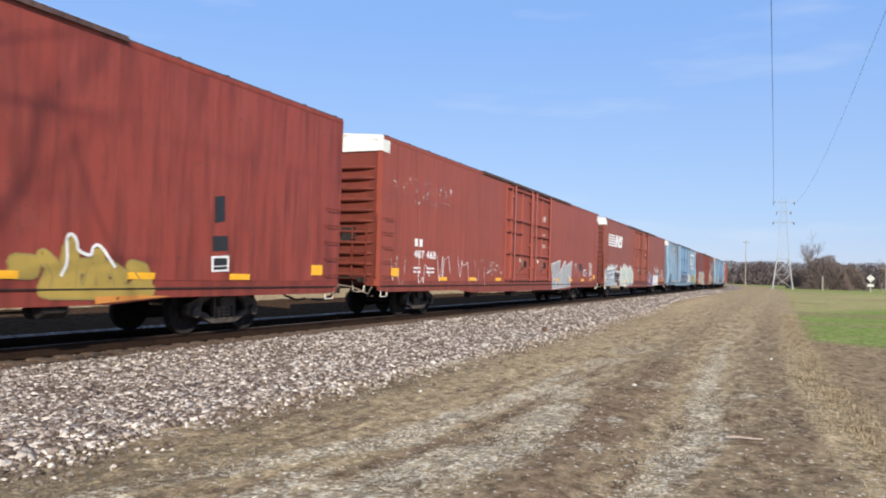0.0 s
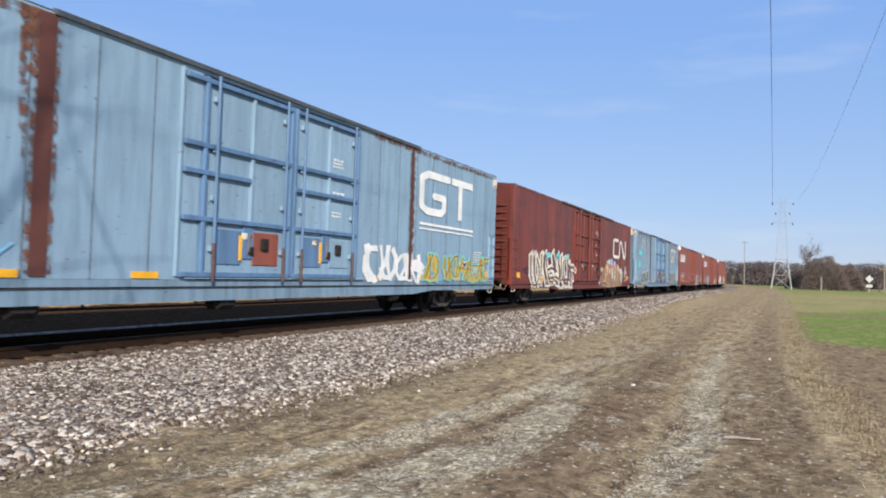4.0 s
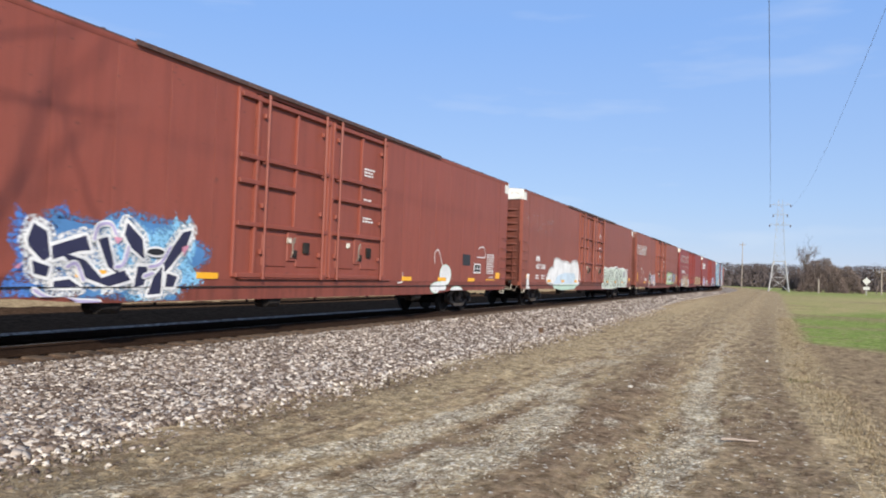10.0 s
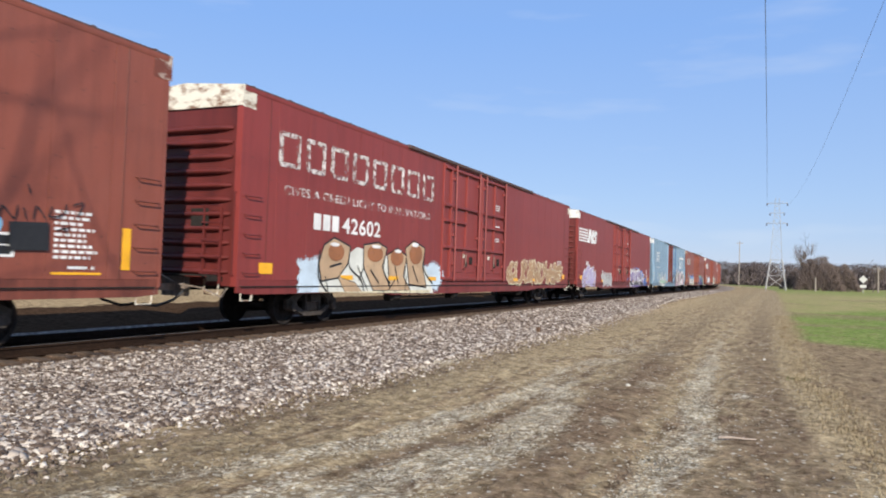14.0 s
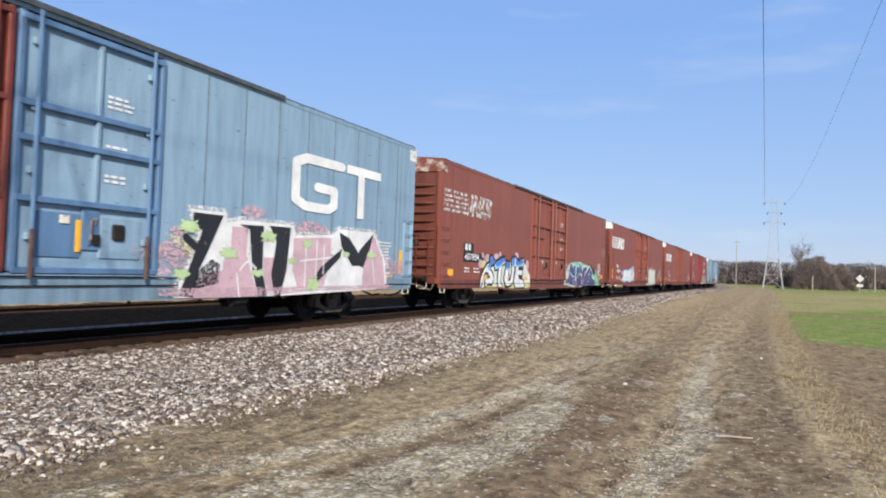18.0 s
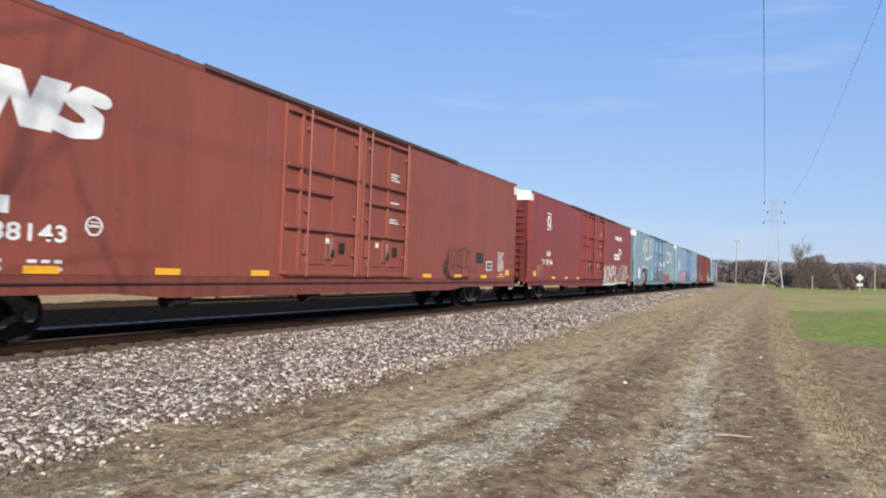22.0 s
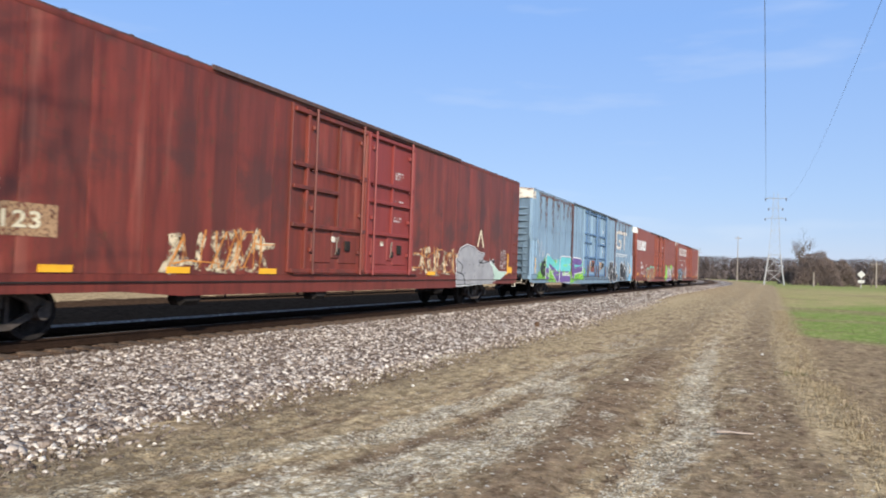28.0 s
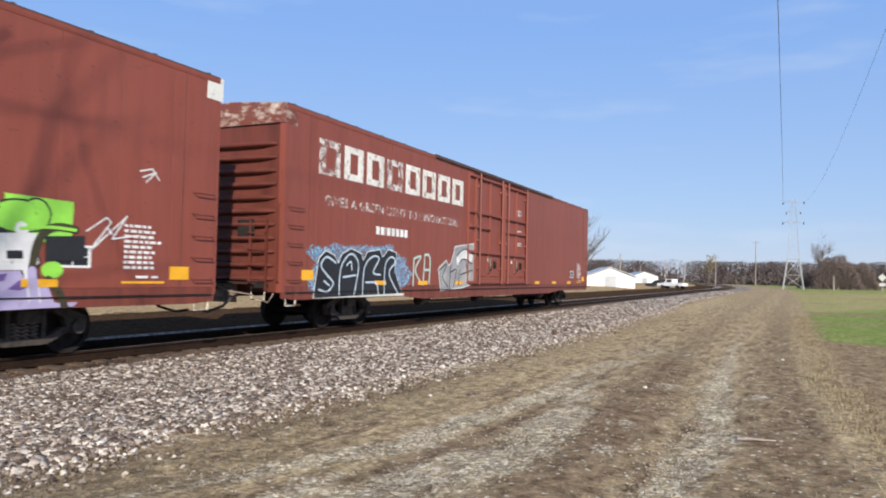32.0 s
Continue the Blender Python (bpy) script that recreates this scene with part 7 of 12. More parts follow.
def art_orange_mint(c, k):
    p = Paint(c, k)
    p.blobs(((11.48, 1.39, 0.15, 0.24), (11.53, 0.94, 0.17, 0.27), (11.92, 1.62, 0.18, 0.12), (13.44, 2.17, 0.23, 0.16), (16.18, 1.21, 0.35, 0.6),), S["mint"], 0, S["silver"], 0.04)
    p.blobs(((13.95, 2.14, 0.29, 0.26), (14.62, 2.01, 0.29, 0.24), (15.69, 1.38, 0.35, 0.39), (13.06, 2.03, 0.16, 0.15),), S["lilac"], 1, S["mint"], 0.03)
    p.shape([(11.84, 0.58), (11.85, 1.1), (11.99, 1.34), (12.48, 1.4), (13.89, 1.3), (15.61, 1.3), (16.06, 0.94), (16.37, 0.51), (13.68, 0.45)], S["tan"], 2)
    p.wild(12.15, 16.2, 0.74, 1.62, 8, [(0.26, S["peach"]), (0.18, S["rust_orange"]), (0.06, S["cream"]), (0.03, S["tan"])], random.Random(6))
    p.shape([(12.53, 1.91), (12.9, 2.08), (13.39, 2), (13.58, 1.78), (13.41, 1.52), (13.2, 1.25), (12.73, 1.36), (12.52, 1.62)], S["orange"], 4, S["cream"], 0.04)
    p.shape([(12.33, 1.75), (12.49, 1.73), (12.48, 1.34), (12.32, 1.33)], S["orange"], 4, S["cream"], 0.03)
    p.shape([(13.64, 1.85), (14, 1.96), (13.9, 1.36), (13.64, 1.41)], S["orange"], 4, S["cream"], 0.04)
    p.shape([(14.18, 1.98), (14.61, 1.81), (14.7, 1.23), (14.21, 1.31)], S["orange"], 4, S["cream"], 0.04)
    p.shape([(14.74, 1.99), (15.37, 2.06), (15.27, 1.26), (14.83, 1.24)], S["orange"], 4, S["cream"], 0.04)
    p.shape([(12.8, 1.88), (13.09, 1.91), (13.16, 1.49), (12.98, 1.43)], S["bone"], 5)
    p.shape([(13.42, 1.77), (13.64, 1.72), (13.56, 1.33), (13.4, 1.4)], S["bone"], 5)
    p.shape([(13.87, 1.67), (14.2, 1.84), (14.17, 0.97), (13.9, 1.03)], S["bone"], 5)
    p.shape([(14.52, 1.52), (14.75, 1.89), (14.66, 1.05), (14.41, 1.06)], S["bone"], 5)
    p.shape([(12.58, 1.35), (12.7, 1.33), (12.65, 0.82), (12.55, 0.9)], S["bone"], 5)
    p.shape([(15.3, 1.98), (15.54, 1.89), (15.37, 1.22)], S["bone"], 5)
    for line in ([(12.91, 1.86), (13, 1.46)],
                 [(13, 1.89), (13.08, 1.49)],
                 [(13.51, 1.74), (13.48, 1.37)],
                 [(13.97, 1.7), (13.98, 1.01)],
                 [(14.05, 1.75), (14.07, 1)],
                 [(14.14, 1.78), (14.12, 1)],
                 [(14.57, 1.53), (14.49, 1.07)],
                 [(14.67, 1.71), (14.57, 1.07)],):
        p.line(line, [(0.03, S["black"])], 6)
    for line in ([(12.09, 1.06), (12.26, 1.11), (12.23, 0.84)],
                 [(12.74, 1.07), (12.94, 1.02), (12.85, 0.82)],
                 [(13.31, 1.09), (13.54, 1.16), (13.44, 0.79)],
                 [(13.66, 0.91), (14.22, 1.12)],
                 [(14.92, 1), (15.22, 1.15), (15.39, 0.86)],
                 [(11.97, 0.79), (12.6, 0.82)],):
        p.line(line, [(0.03, S["rust_orange"])], 6, flow=True)
    p.blobs(((12.55, 1.46, 0.06, 0.1), (13.84, 1.77, 0.07, 0.1), (14.47, 1.46, 0.07, 0.09), (15.08, 1.69, 0.08, 0.1), (11.94, 1.23, 0.05, 0.07), (14.77, 1, 0.09, 0.13), (13.25, 1.32, 0.05, 0.07), (12.24, 0.67, 0.13, 0.04), (13.36, 0.66, 0.08, 0.09), (14.24, 0.56, 0.13, 0.11),), S["periwinkle"], 7)
    for line in ([(11.36, 1.52), (11.44, 1.28), (11.4, 0.94)],
                 [(11.54, 1.54), (11.52, 1.24), (11.61, 0.89)],
                 [(11.41, 1.18), (11.6, 1.22)],
                 [(11.82, 1.62), (12, 1.66)],
                 [(15.6, 1.6), (15.79, 1.16)],
                 [(16.12, 1.56), (16.29, 0.86)],
                 [(13.85, 2.25), (14.02, 2.01)],
                 [(14.55, 2.11), (14.7, 1.88)],
                 [(12.65, 1.95), (12.77, 1.42)],
                 [(13.16, 2.04), (13.29, 1.57)],
                 [(14.25, 1.88), (14.41, 1.32)],
                 [(14.95, 1.94), (15.02, 1.28)],):
        p.line(line, [(0.03, S["silver"])], 6, flow=True)
    p.done("graffiti", "orange, mint and lilac graffiti with striped letter sides")


def art_gasm(c, k):
    p = Paint(c, k)
    strokes = ([(14.56, 1.79), (14.07, 1.79), (13.83, 1.39), (13.88, 0.82), (14.21, 0.66), (14.56, 0.88), (14.22, 1.1)],
               [(14.79, 0.66), (14.76, 1.62), (15.28, 0.82), (15.3, 1.72)],
               [(15.87, 1.69), (15.46, 1.6), (15.46, 1.33), (15.85, 1.14), (15.79, 0.77), (15.42, 0.75)],
               [(16.08, 0.74), (16.11, 1.76), (16.49, 1.12), (16.76, 1.79), (17.01, 0.74)],)
    for line in strokes:
        p.line(line, [(0.26, S["black"])], 1)
    for line in strokes:
        p.line(line, [(0.2, S["bone"])], 2)
    for line in strokes:
        p.line(line, [(0.1, S["grey"])], 3)
    for line in strokes:
        p.line(line, [(0.025, S["black"])], 4)
    for line in ([(6.57, 2.02), (6.7, 1.75), (6.8, 2.01)],
                 [(6.63, 1.66), (6.66, 1.53), (6.76, 1.54), (6.76, 1.67)],
                 [(6.66, 1.47), (6.69, 1.22), (6.79, 1.22), (6.78, 1.34), (6.69, 1.33)],):
        p.line(line, [(0.045, S["black"])], 1)
    p.shape([(4.15, 1.77), (4.45, 1.68), (4.44, 1.49), (4.16, 1.4)], S["mint"], 1)
    p.shape([(4.15, 1.71), (4.41, 1.65), (4.4, 1.54), (4.16, 1.47)], S["steel"], 2)
    strokes = ([(4.48, 1.7), (4.43, 1.61), (4.43, 1.49), (4.49, 1.47), (4.55, 1.58), (4.54, 1.69), (4.48, 1.7)],)
    for line in strokes:
        p.line(line, [(0.1, S["mint"])], 3)
    for line in strokes:
        p.line(line, [(0.03, S["black"])], 4)
    p.done("graffiti", "white bubble letters with black edges")


def art_kozmo(c, k):
    p = Paint(c, k)
    p.shape([(11.55, 1.25), (11.82, 1.32), (11.84, 1.52), (12.13, 1.68), (13.15, 1.73), (13.88, 1.77), (14.39, 1.89), (14.44, 1.49), (14.78, 1.76), (14.77, 1.15), (14.49, 0.92), (14.43, 0.67), (12.01, 0.69), (11.59, 0.69)], S["white"], 0)
    p.shape([(11.86, 1.42), (12.09, 1.6), (12.13, 1.27), (12.26, 1.56), (12.4, 1.57), (12.23, 1.16), (12.5, 0.73), (12.35, 0.7), (12.17, 1.01), (12.2, 0.7), (12.06, 0.7)], S["black"], 2)
    p.shape([(12.41, 1.54), (12.7, 1.61), (12.77, 0.7), (12.53, 0.7)], S["black"], 2)
    p.shape([(12.73, 1.6), (13.23, 1.7), (13.01, 0.97), (13.34, 1.01), (13.35, 0.69), (12.88, 0.72), (13.02, 1.43), (12.77, 1.39)], S["black"], 2)
    p.shape([(13.34, 1.64), (13.49, 1.69), (13.61, 1.31), (13.75, 1.7), (13.88, 1.71), (13.97, 0.69), (13.8, 0.69), (13.74, 1.12), (13.66, 0.92), (13.55, 1.11), (13.6, 0.69), (13.38, 0.69)], S["black"], 2)
    p.shape([(13.92, 1.62), (14.34, 1.79), (14.42, 0.76), (14.07, 0.69)], S["black"], 2)
    p.shape([(11.57, 1.24), (11.78, 1.19), (11.8, 1.3), (11.95, 1.06), (11.75, 0.95), (11.59, 0.97)], S["black"], 2)
    p.shape([(14.47, 1.39), (14.73, 1.61), (14.71, 1.22), (14.52, 1.04), (14.43, 1.21)], S["black"], 2)
    p.shape([(12.54, 1.4), (12.63, 1.44), (12.67, 0.88), (12.61, 0.85)], S["ice"], 3)
    p.shape([(14.08, 1.5), (14.21, 1.54), (14.25, 0.89), (14.17, 0.86)], S["ice"], 3)
    p.shape([(12.82, 1.36), (12.99, 1.39), (12.89, 0.91), (12.79, 0.91)], S["ice"], 3)
    p.shape([(11.99, 0.64), (14.47, 0.65), (14.46, 0.54), (11.99, 0.5)], S["white"], 1)
    for line in ([(11.69, 2.32), (11.7, 2.01)],
                 [(11.65, 2.1), (11.7, 2), (11.75, 2.11)],
                 [(11.58, 1.85), (11.67, 1.67), (11.73, 1.87), (11.76, 1.68), (11.84, 1.88), (11.83, 1.69), (12, 1.93)],
                 [(11.59, 1.5), (11.68, 1.38), (11.77, 1.54)],
                 [(12.78, 1.9), (12.83, 1.79), (12.91, 1.92), (12.98, 1.78), (13.13, 1.94)],
                 [(13.36, 2.03), (13.51, 1.98), (13.42, 1.81), (13.57, 2.02), (13.7, 2.07), (13.58, 1.83)],):
        p.line(line, [(0.035, S["white"])], 1, flow=True)
    p.done("graffiti", "black block lettering with a white edge")


def art_navy(c, k):
    p = Paint(c, k)
    p.cloud(3.76, 4.62, 0.62, 1.84, overspray(S["blue"], 0.45), random.Random(7), 0, 0.25)
    p.cloud(4.15, 6.38, 0.64, 1.89, S["azure"], random.Random(8), 0, 0.2)
    p.cloud(4.84, 6.32, 0.68, 1.82, overspray(S["sky"], 0.40), random.Random(12), 0, 0.25)
    p.cloud(5.92, 6.3, 1.15, 1.98, overspray(S["sky"], 0.35), random.Random(9), 0, 0.3)
    p.shape([(3.94, 1.44), (4, 1.69), (4.16, 1.58), (4.21, 1.19), (4.13, 1.12), (3.96, 1.34)], overspray(S["white"], 0.52), 1, overspray(S["white"], 0.52), 0.3)
    p.shape([(4.22, 1.36), (4.64, 1.56), (4.71, 1.32), (4.56, 1.3), (4.24, 1.15)], overspray(S["white"], 0.52), 1, overspray(S["white"], 0.52), 0.3)
    p.shape([(4.32, 1.28), (4.65, 1.16), (4.87, 0.87), (5.19, 1.01), (5.29, 0.84), (4.97, 0.73), (4.62, 0.89)], overspray(S["white"], 0.52), 1, overspray(S["white"], 0.52), 0.3)
    p.shape([(4.8, 1.51), (4.93, 1.56), (5.03, 1.12), (5.15, 0.9), (4.95, 1.06)], overspray(S["white"], 0.52), 1, overspray(S["white"], 0.52), 0.3)
    p.shape([(5.2, 1.83), (5.44, 1.56), (5.48, 1.21), (5.27, 1.4), (5.16, 1.62)], overspray(S["white"], 0.52), 1, overspray(S["white"], 0.52), 0.3)
    p.shape([(5.73, 1.09), (6.09, 1.74), (6.26, 1.8), (6.17, 1.5), (5.9, 1.09), (5.74, 0.91)], overspray(S["white"], 0.52), 1, overspray(S["white"], 0.52), 0.3)
    p.shape([(4, 1.13), (4.21, 1.04), (4.18, 0.88), (4.03, 0.93)], overspray(S["white"], 0.52), 1, overspray(S["white"], 0.52), 0.3)
    p.shape([(5.34, 0.72), (5.38, 1.08), (5.54, 1.08), (5.49, 0.75)], overspray(S["white"], 0.52), 1, overspray(S["white"], 0.52), 0.3)
    p.shape([(5.64, 0.91), (5.77, 1.09), (5.76, 0.6), (5.55, 0.58)], overspray(S["white"], 0.52), 1, overspray(S["white"], 0.52), 0.3)
    p.shape([(4.26, 0.81), (4.45, 0.85), (4.59, 0.73), (4.26, 0.72)], overspray(S["white"], 0.52), 1, overspray(S["white"], 0.52), 0.3)
    p.shape([(5.85, 0.97), (6.03, 0.91), (5.97, 0.72), (5.83, 0.72)], overspray(S["white"], 0.52), 1, overspray(S["white"], 0.52), 0.3)
    p.shape([(3.94, 1.44), (4, 1.69), (4.16, 1.58), (4.21, 1.19), (4.13, 1.12), (3.96, 1.34)], S["navy"], 3, S["white"], 0.11)
    p.shape([(4.22, 1.36), (4.64, 1.56), (4.71, 1.32), (4.56, 1.3), (4.24, 1.15)], S["navy"], 3, S["white"], 0.11)
    p.shape([(4.32, 1.28), (4.65, 1.16), (4.87, 0.87), (5.19, 1.01), (5.29, 0.84), (4.97, 0.73), (4.62, 0.89)], S["navy"], 3, S["white"], 0.11)
    p.shape([(4.8, 1.51), (4.93, 1.56), (5.03, 1.12), (5.15, 0.9), (4.95, 1.06)], S["navy"], 3, S["white"], 0.11)
    p.shape([(5.2, 1.83), (5.44, 1.56), (5.48, 1.21), (5.27, 1.4), (5.16, 1.62)], S["navy"], 3, S["white"], 0.11)
    p.shape([(5.73, 1.09), (6.09, 1.74), (6.26, 1.8), (6.17, 1.5), (5.9, 1.09), (5.74, 0.91)], S["navy"], 3, S["white"], 0.11)
    p.shape([(4, 1.13), (4.21, 1.04), (4.18, 0.88), (4.03, 0.93)], S["navy"], 3, S["white"], 0.11)
    p.shape([(5.34, 0.72), (5.38, 1.08), (5.54, 1.08), (5.49, 0.75)], S["navy"], 3, S["white"], 0.11)
    p.shape([(5.64, 0.91), (5.77, 1.09), (5.76, 0.6), (5.55, 0.58)], S["navy"], 3, S["white"], 0.11)
    p.shape([(4.26, 0.81), (4.45, 0.85), (4.59, 0.73), (4.26, 0.72)], S["navy"], 3, S["white"], 0.11)
    p.shape([(5.85, 0.97), (6.03, 0.91), (5.97, 0.72), (5.83, 0.72)], S["navy"], 3, S["white"], 0.11)
    strokes = ([(4.74, 1.51), (4.79, 1.73), (4.95, 1.78), (5.04, 1.61)],
               [(4.04, 0.68), (4.27, 0.53), (4.85, 0.47)],
               [(5.55, 1.08), (5.73, 1.15), (5.88, 1.45)],
               [(4.41, 1.04), (4.52, 1.1), (4.62, 0.84)],
               [(5.05, 1.06), (5.16, 1.12), (5.22, 1.41)],
               [(5.48, 0.91), (5.61, 0.97)],)
    for line in strokes:
        p.line(line, [(0.11, S["white"])], 5, flow=True)
    for line in strokes:
        p.line(line, [(0.05, S["lilac"])], 6, flow=True)
    p.shape([(5, 1.57), (5.13, 1.55), (5.05, 1.44)], S["pink"], 7)
    p.shape([(6.07, 1.46), (6.2, 1.52), (6.11, 1.3)], S["pink"], 7)
    p.shape([(3.8, 1.02), (3.89, 1.11), (3.85, 0.99)], S["pink"], 7)
    p.blobs(((5.64, 1.35, 0.14, 0.06),), S["black"], 7, S["white"], 0.04)
    p.done("graffiti", "navy pointed graffiti edged white on a sky-blue haze")


def art_doodle(c, k):
    p = Paint(c, k)
    for line in ([(13.85, 1.46), (13.83, 1.79), (14.03, 1.89), (14.28, 1.36)],
                 [(12.29, 1.1), (12.3, 0.86), (12.09, 0.81)],
                 [(16.49, 2.1), (16.83, 2.19), (16.97, 1.82), (16.39, 1.79)],):
        p.line(line, [(0.035, S["white"])], 1, flow=True)
    p.blobs(((14.44, 1.09, 0.31, 0.33), (14.07, 0.66, 0.42, 0.18), (15.11, 0.57, 0.36, 0.11),), S["white"], 2, S["mint"], 0.03)
    p.done("graffiti", "small white doodle")


def art_puffs(c, k):
    p = Paint(c, k)
    p.shape([(2.93, 0.85), (3.08, 1.49), (3.46, 1.58), (3.61, 1.98), (4.08, 2.03), (4.59, 1.92), (5.13, 1.94), (5.74, 1.85), (6.32, 2.02), (6.91, 1.86), (7.03, 0.8)], S["white"], 1, overspray(S["white"], 0.52), 0.22, flow=True)
    p.shape([(3.5, 0.79), (4, 1.21), (4.89, 1.38), (6.36, 1.39), (6.69, 0.82)], S["ice"], 2)
    p.shape([(3.45, 0.76), (6.93, 0.78), (6.41, 0.51), (4.68, 0.39), (3.58, 0.5)], S["mint"], 1)
    p.shape([(0.5, 1.24), (0.75, 1.25), (0.72, 0.93), (0.83, 0.54), (0.45, 0.55), (0.49, 0.93)], S["white"], 1)
    for line in ([(3.51, 1.62), (3.69, 1.46)],
                 [(4.66, 1.88), (4.78, 0.91)],
                 [(5.71, 1.81), (5.79, 1.02)],
                 [(6.32, 1.9), (6.45, 1.13)],
                 [(3.91, 1.87), (4, 1.25)],):
        p.line(line, [(0.025, S["grey"])], 3)
    p.done("graffiti", "puffy white graffiti with a mint foot")


def art_mint(c, k):
    p = Paint(c, k)
    p.shape([(11.32, 0.65), (11.33, 1.27), (11.45, 1.64), (11.86, 1.86), (12.12, 1.87), (12.35, 1.78), (12.83, 1.79), (13.21, 1.94), (13.63, 1.85), (14.38, 1.98), (15.08, 1.86), (15.55, 1.88), (16.15, 1.94), (16.83, 1.82), (17.23, 1.43), (17.26, 0.8), (17.15, 0.6), (14.97, 0.4), (13.55, 0.42), (11.76, 0.54), (11.36, 0.57)], S["pale_mint"], 1, S["white"], 0.12)
    for line in ([(12.02, 1.73), (11.66, 1.69), (11.48, 1.47), (11.53, 1.28), (11.94, 1.18), (12.05, 0.98), (11.91, 0.61)],
                 [(11.99, 1.54), (11.72, 1.52), (11.67, 1.4), (12.04, 1.33), (12.26, 1.1), (12.12, 0.55)],
                 [(12.27, 1.71), (12.2, 1.4), (12.45, 1.11)],
                 [(12.51, 1.58), (12.37, 1.29), (12.28, 0.67)],
                 [(12.71, 1.69), (12.91, 1.67), (12.61, 1.11), (12.4, 0.57)],
                 [(13.16, 1.69), (12.84, 1.38), (12.62, 0.8), (12.87, 0.93)],
                 [(13.21, 1.83), (13.36, 1.4), (13.99, 0.58)],
                 [(13.49, 1.61), (13.88, 1.15), (14.31, 0.5)],
                 [(13.93, 1.71), (14.39, 1.9), (14.92, 1.79), (15.22, 1.19), (14.96, 0.56)],
                 [(14.28, 0.64), (14.18, 1.3), (14.48, 1.61), (14.76, 1.4), (14.78, 0.64)],
                 [(14.43, 0.95), (14.5, 1.24), (14.64, 1.25), (14.6, 0.86)],
                 [(15.26, 1.82), (15.29, 1.19), (15.72, 0.7)],
                 [(15.56, 1.52), (16.1, 0.97), (16.67, 0.87)],
                 [(15.75, 1.77), (15.48, 1.28)],
                 [(12.9, 1.51), (12.99, 0.93)],
                 [(13.7, 1.77), (13.75, 1.42)],
                 [(11.54, 1.08), (11.75, 0.86), (11.71, 0.57)],
                 [(13.16, 1.39), (13.26, 0.8), (13.13, 0.54)],):
        p.line(line, [(0.06, S["black"])], 3, flow=True)
    for line in ([(12.38, 1.11), (12.73, 1.05), (12.98, 1.19)],
                 [(13.38, 1.14), (13.95, 1.08)],
                 [(15.2, 1.19), (15.68, 1.12)],
                 [(11.49, 1.08), (11.64, 0.97)],):
        p.line(line, [(0.06, S["mint"])], 2, flow=True)
    p.shape([(16.11, 1.71), (16.69, 1.75), (16.72, 1.3), (16.13, 1.28)], S["silver"], 4)
    p.shape([(11.47, 1.08), (11.66, 1.09), (11.64, 0.89), (11.49, 0.91)], S["green"], 2)
    p.done("graffiti", "mint-white interlocked letters with black lines")


def art_tan(c, k):
    p = Paint(c, k)
    p.cloud(1.46, 2.32, 0.61, 1.41, S["ice"], random.Random(3), 0, 0.2)
    p.cloud(5.93, 7.12, 0.6, 1.41, S["ice"], random.Random(4), 0, 0.2)
    p.shape([(2.09, 1), (3.28, 1.76), (6.21, 1.32), (6.69, 0.46), (2.07, 0.46)], S["bone"], 1)
    p.shape([(2.2, 1.73), (2.5, 1.93), (3.03, 1.74), (2.96, 1.31), (2.65, 0.95), (2.15, 0.87), (2.06, 1.28)], S["peach"], 2, S["black"], 0.1)
    p.shape([(3.53, 1.82), (4.06, 1.92), (4.42, 1.79), (4.23, 1.27), (4.62, 0.59), (3.94, 0.6), (3.54, 1.25)], S["peach"], 2, S["black"], 0.1)
    p.shape([(4.47, 1.6), (4.88, 1.81), (5.29, 1.59), (5.14, 1), (5.49, 0.58), (4.6, 0.59)], S["peach"], 2, S["black"], 0.1)
    p.shape([(5.24, 1.84), (5.61, 2.08), (6.15, 1.89), (6.05, 1.32), (6.28, 0.68), (5.45, 0.78)], S["peach"], 2, S["black"], 0.1)
    for line in ([(2.06, 1.6), (2.04, 0.96), (2.36, 0.52)],
                 [(3.03, 1.7), (3.02, 1.23), (3.44, 0.89), (3.58, 0.49)],
                 [(3.54, 1.25), (3.38, 0.89)],
                 [(4.4, 1.74), (4.3, 1.17), (4.58, 0.8)],
                 [(5.26, 1.54), (5.21, 1)],
                 [(6.15, 1.84), (6.14, 1.22), (6.58, 0.8)],
                 [(2.38, 1.21), (2.74, 1.31)],
                 [(3.79, 1.16), (4.12, 0.8)],
                 [(4.77, 1.28), (4.93, 0.8)],
                 [(5.57, 1.31), (5.83, 0.85)],):
        p.line(line, [(0.055, S["black"])], 5, flow=True)
    p.blobs(((2.57, 1.59, 0.26, 0.23), (3.95, 1.62, 0.31, 0.23), (4.85, 1.55, 0.28, 0.24), (5.71, 1.69, 0.31, 0.31),), S["rust_orange"], 4)
    p.blobs(((2.51, 1.78, 0.15, 0.05), (3.98, 1.82, 0.18, 0.05), (4.88, 1.74, 0.15, 0.05), (5.66, 1.98, 0.17, 0.07),), S["white"], 5)
    p.shape([(2.65, 0.95), (3.23, 0.8), (3.48, 0.47), (2.89, 0.45)], S["peach"], 3, S["black"], 0.04)
    for line in ([(2.24, 0.96), (2.36, 0.52)],
                 [(3.3, 1.24), (3.69, 0.61)],
                 [(4.46, 0.52), (4.79, 0.9)],
                 [(5.29, 1), (5.24, 0.56)],):
        p.line(line, [(0.04, S["black"])], 4, flow=True)
    p.shape([(2.11, 0.58), (6.51, 0.57), (6.43, 0.4), (2.12, 0.42)], S["cream"], 1)
    p.done("graffiti", "tan and cream graffiti letters with black lines on a pale haze")


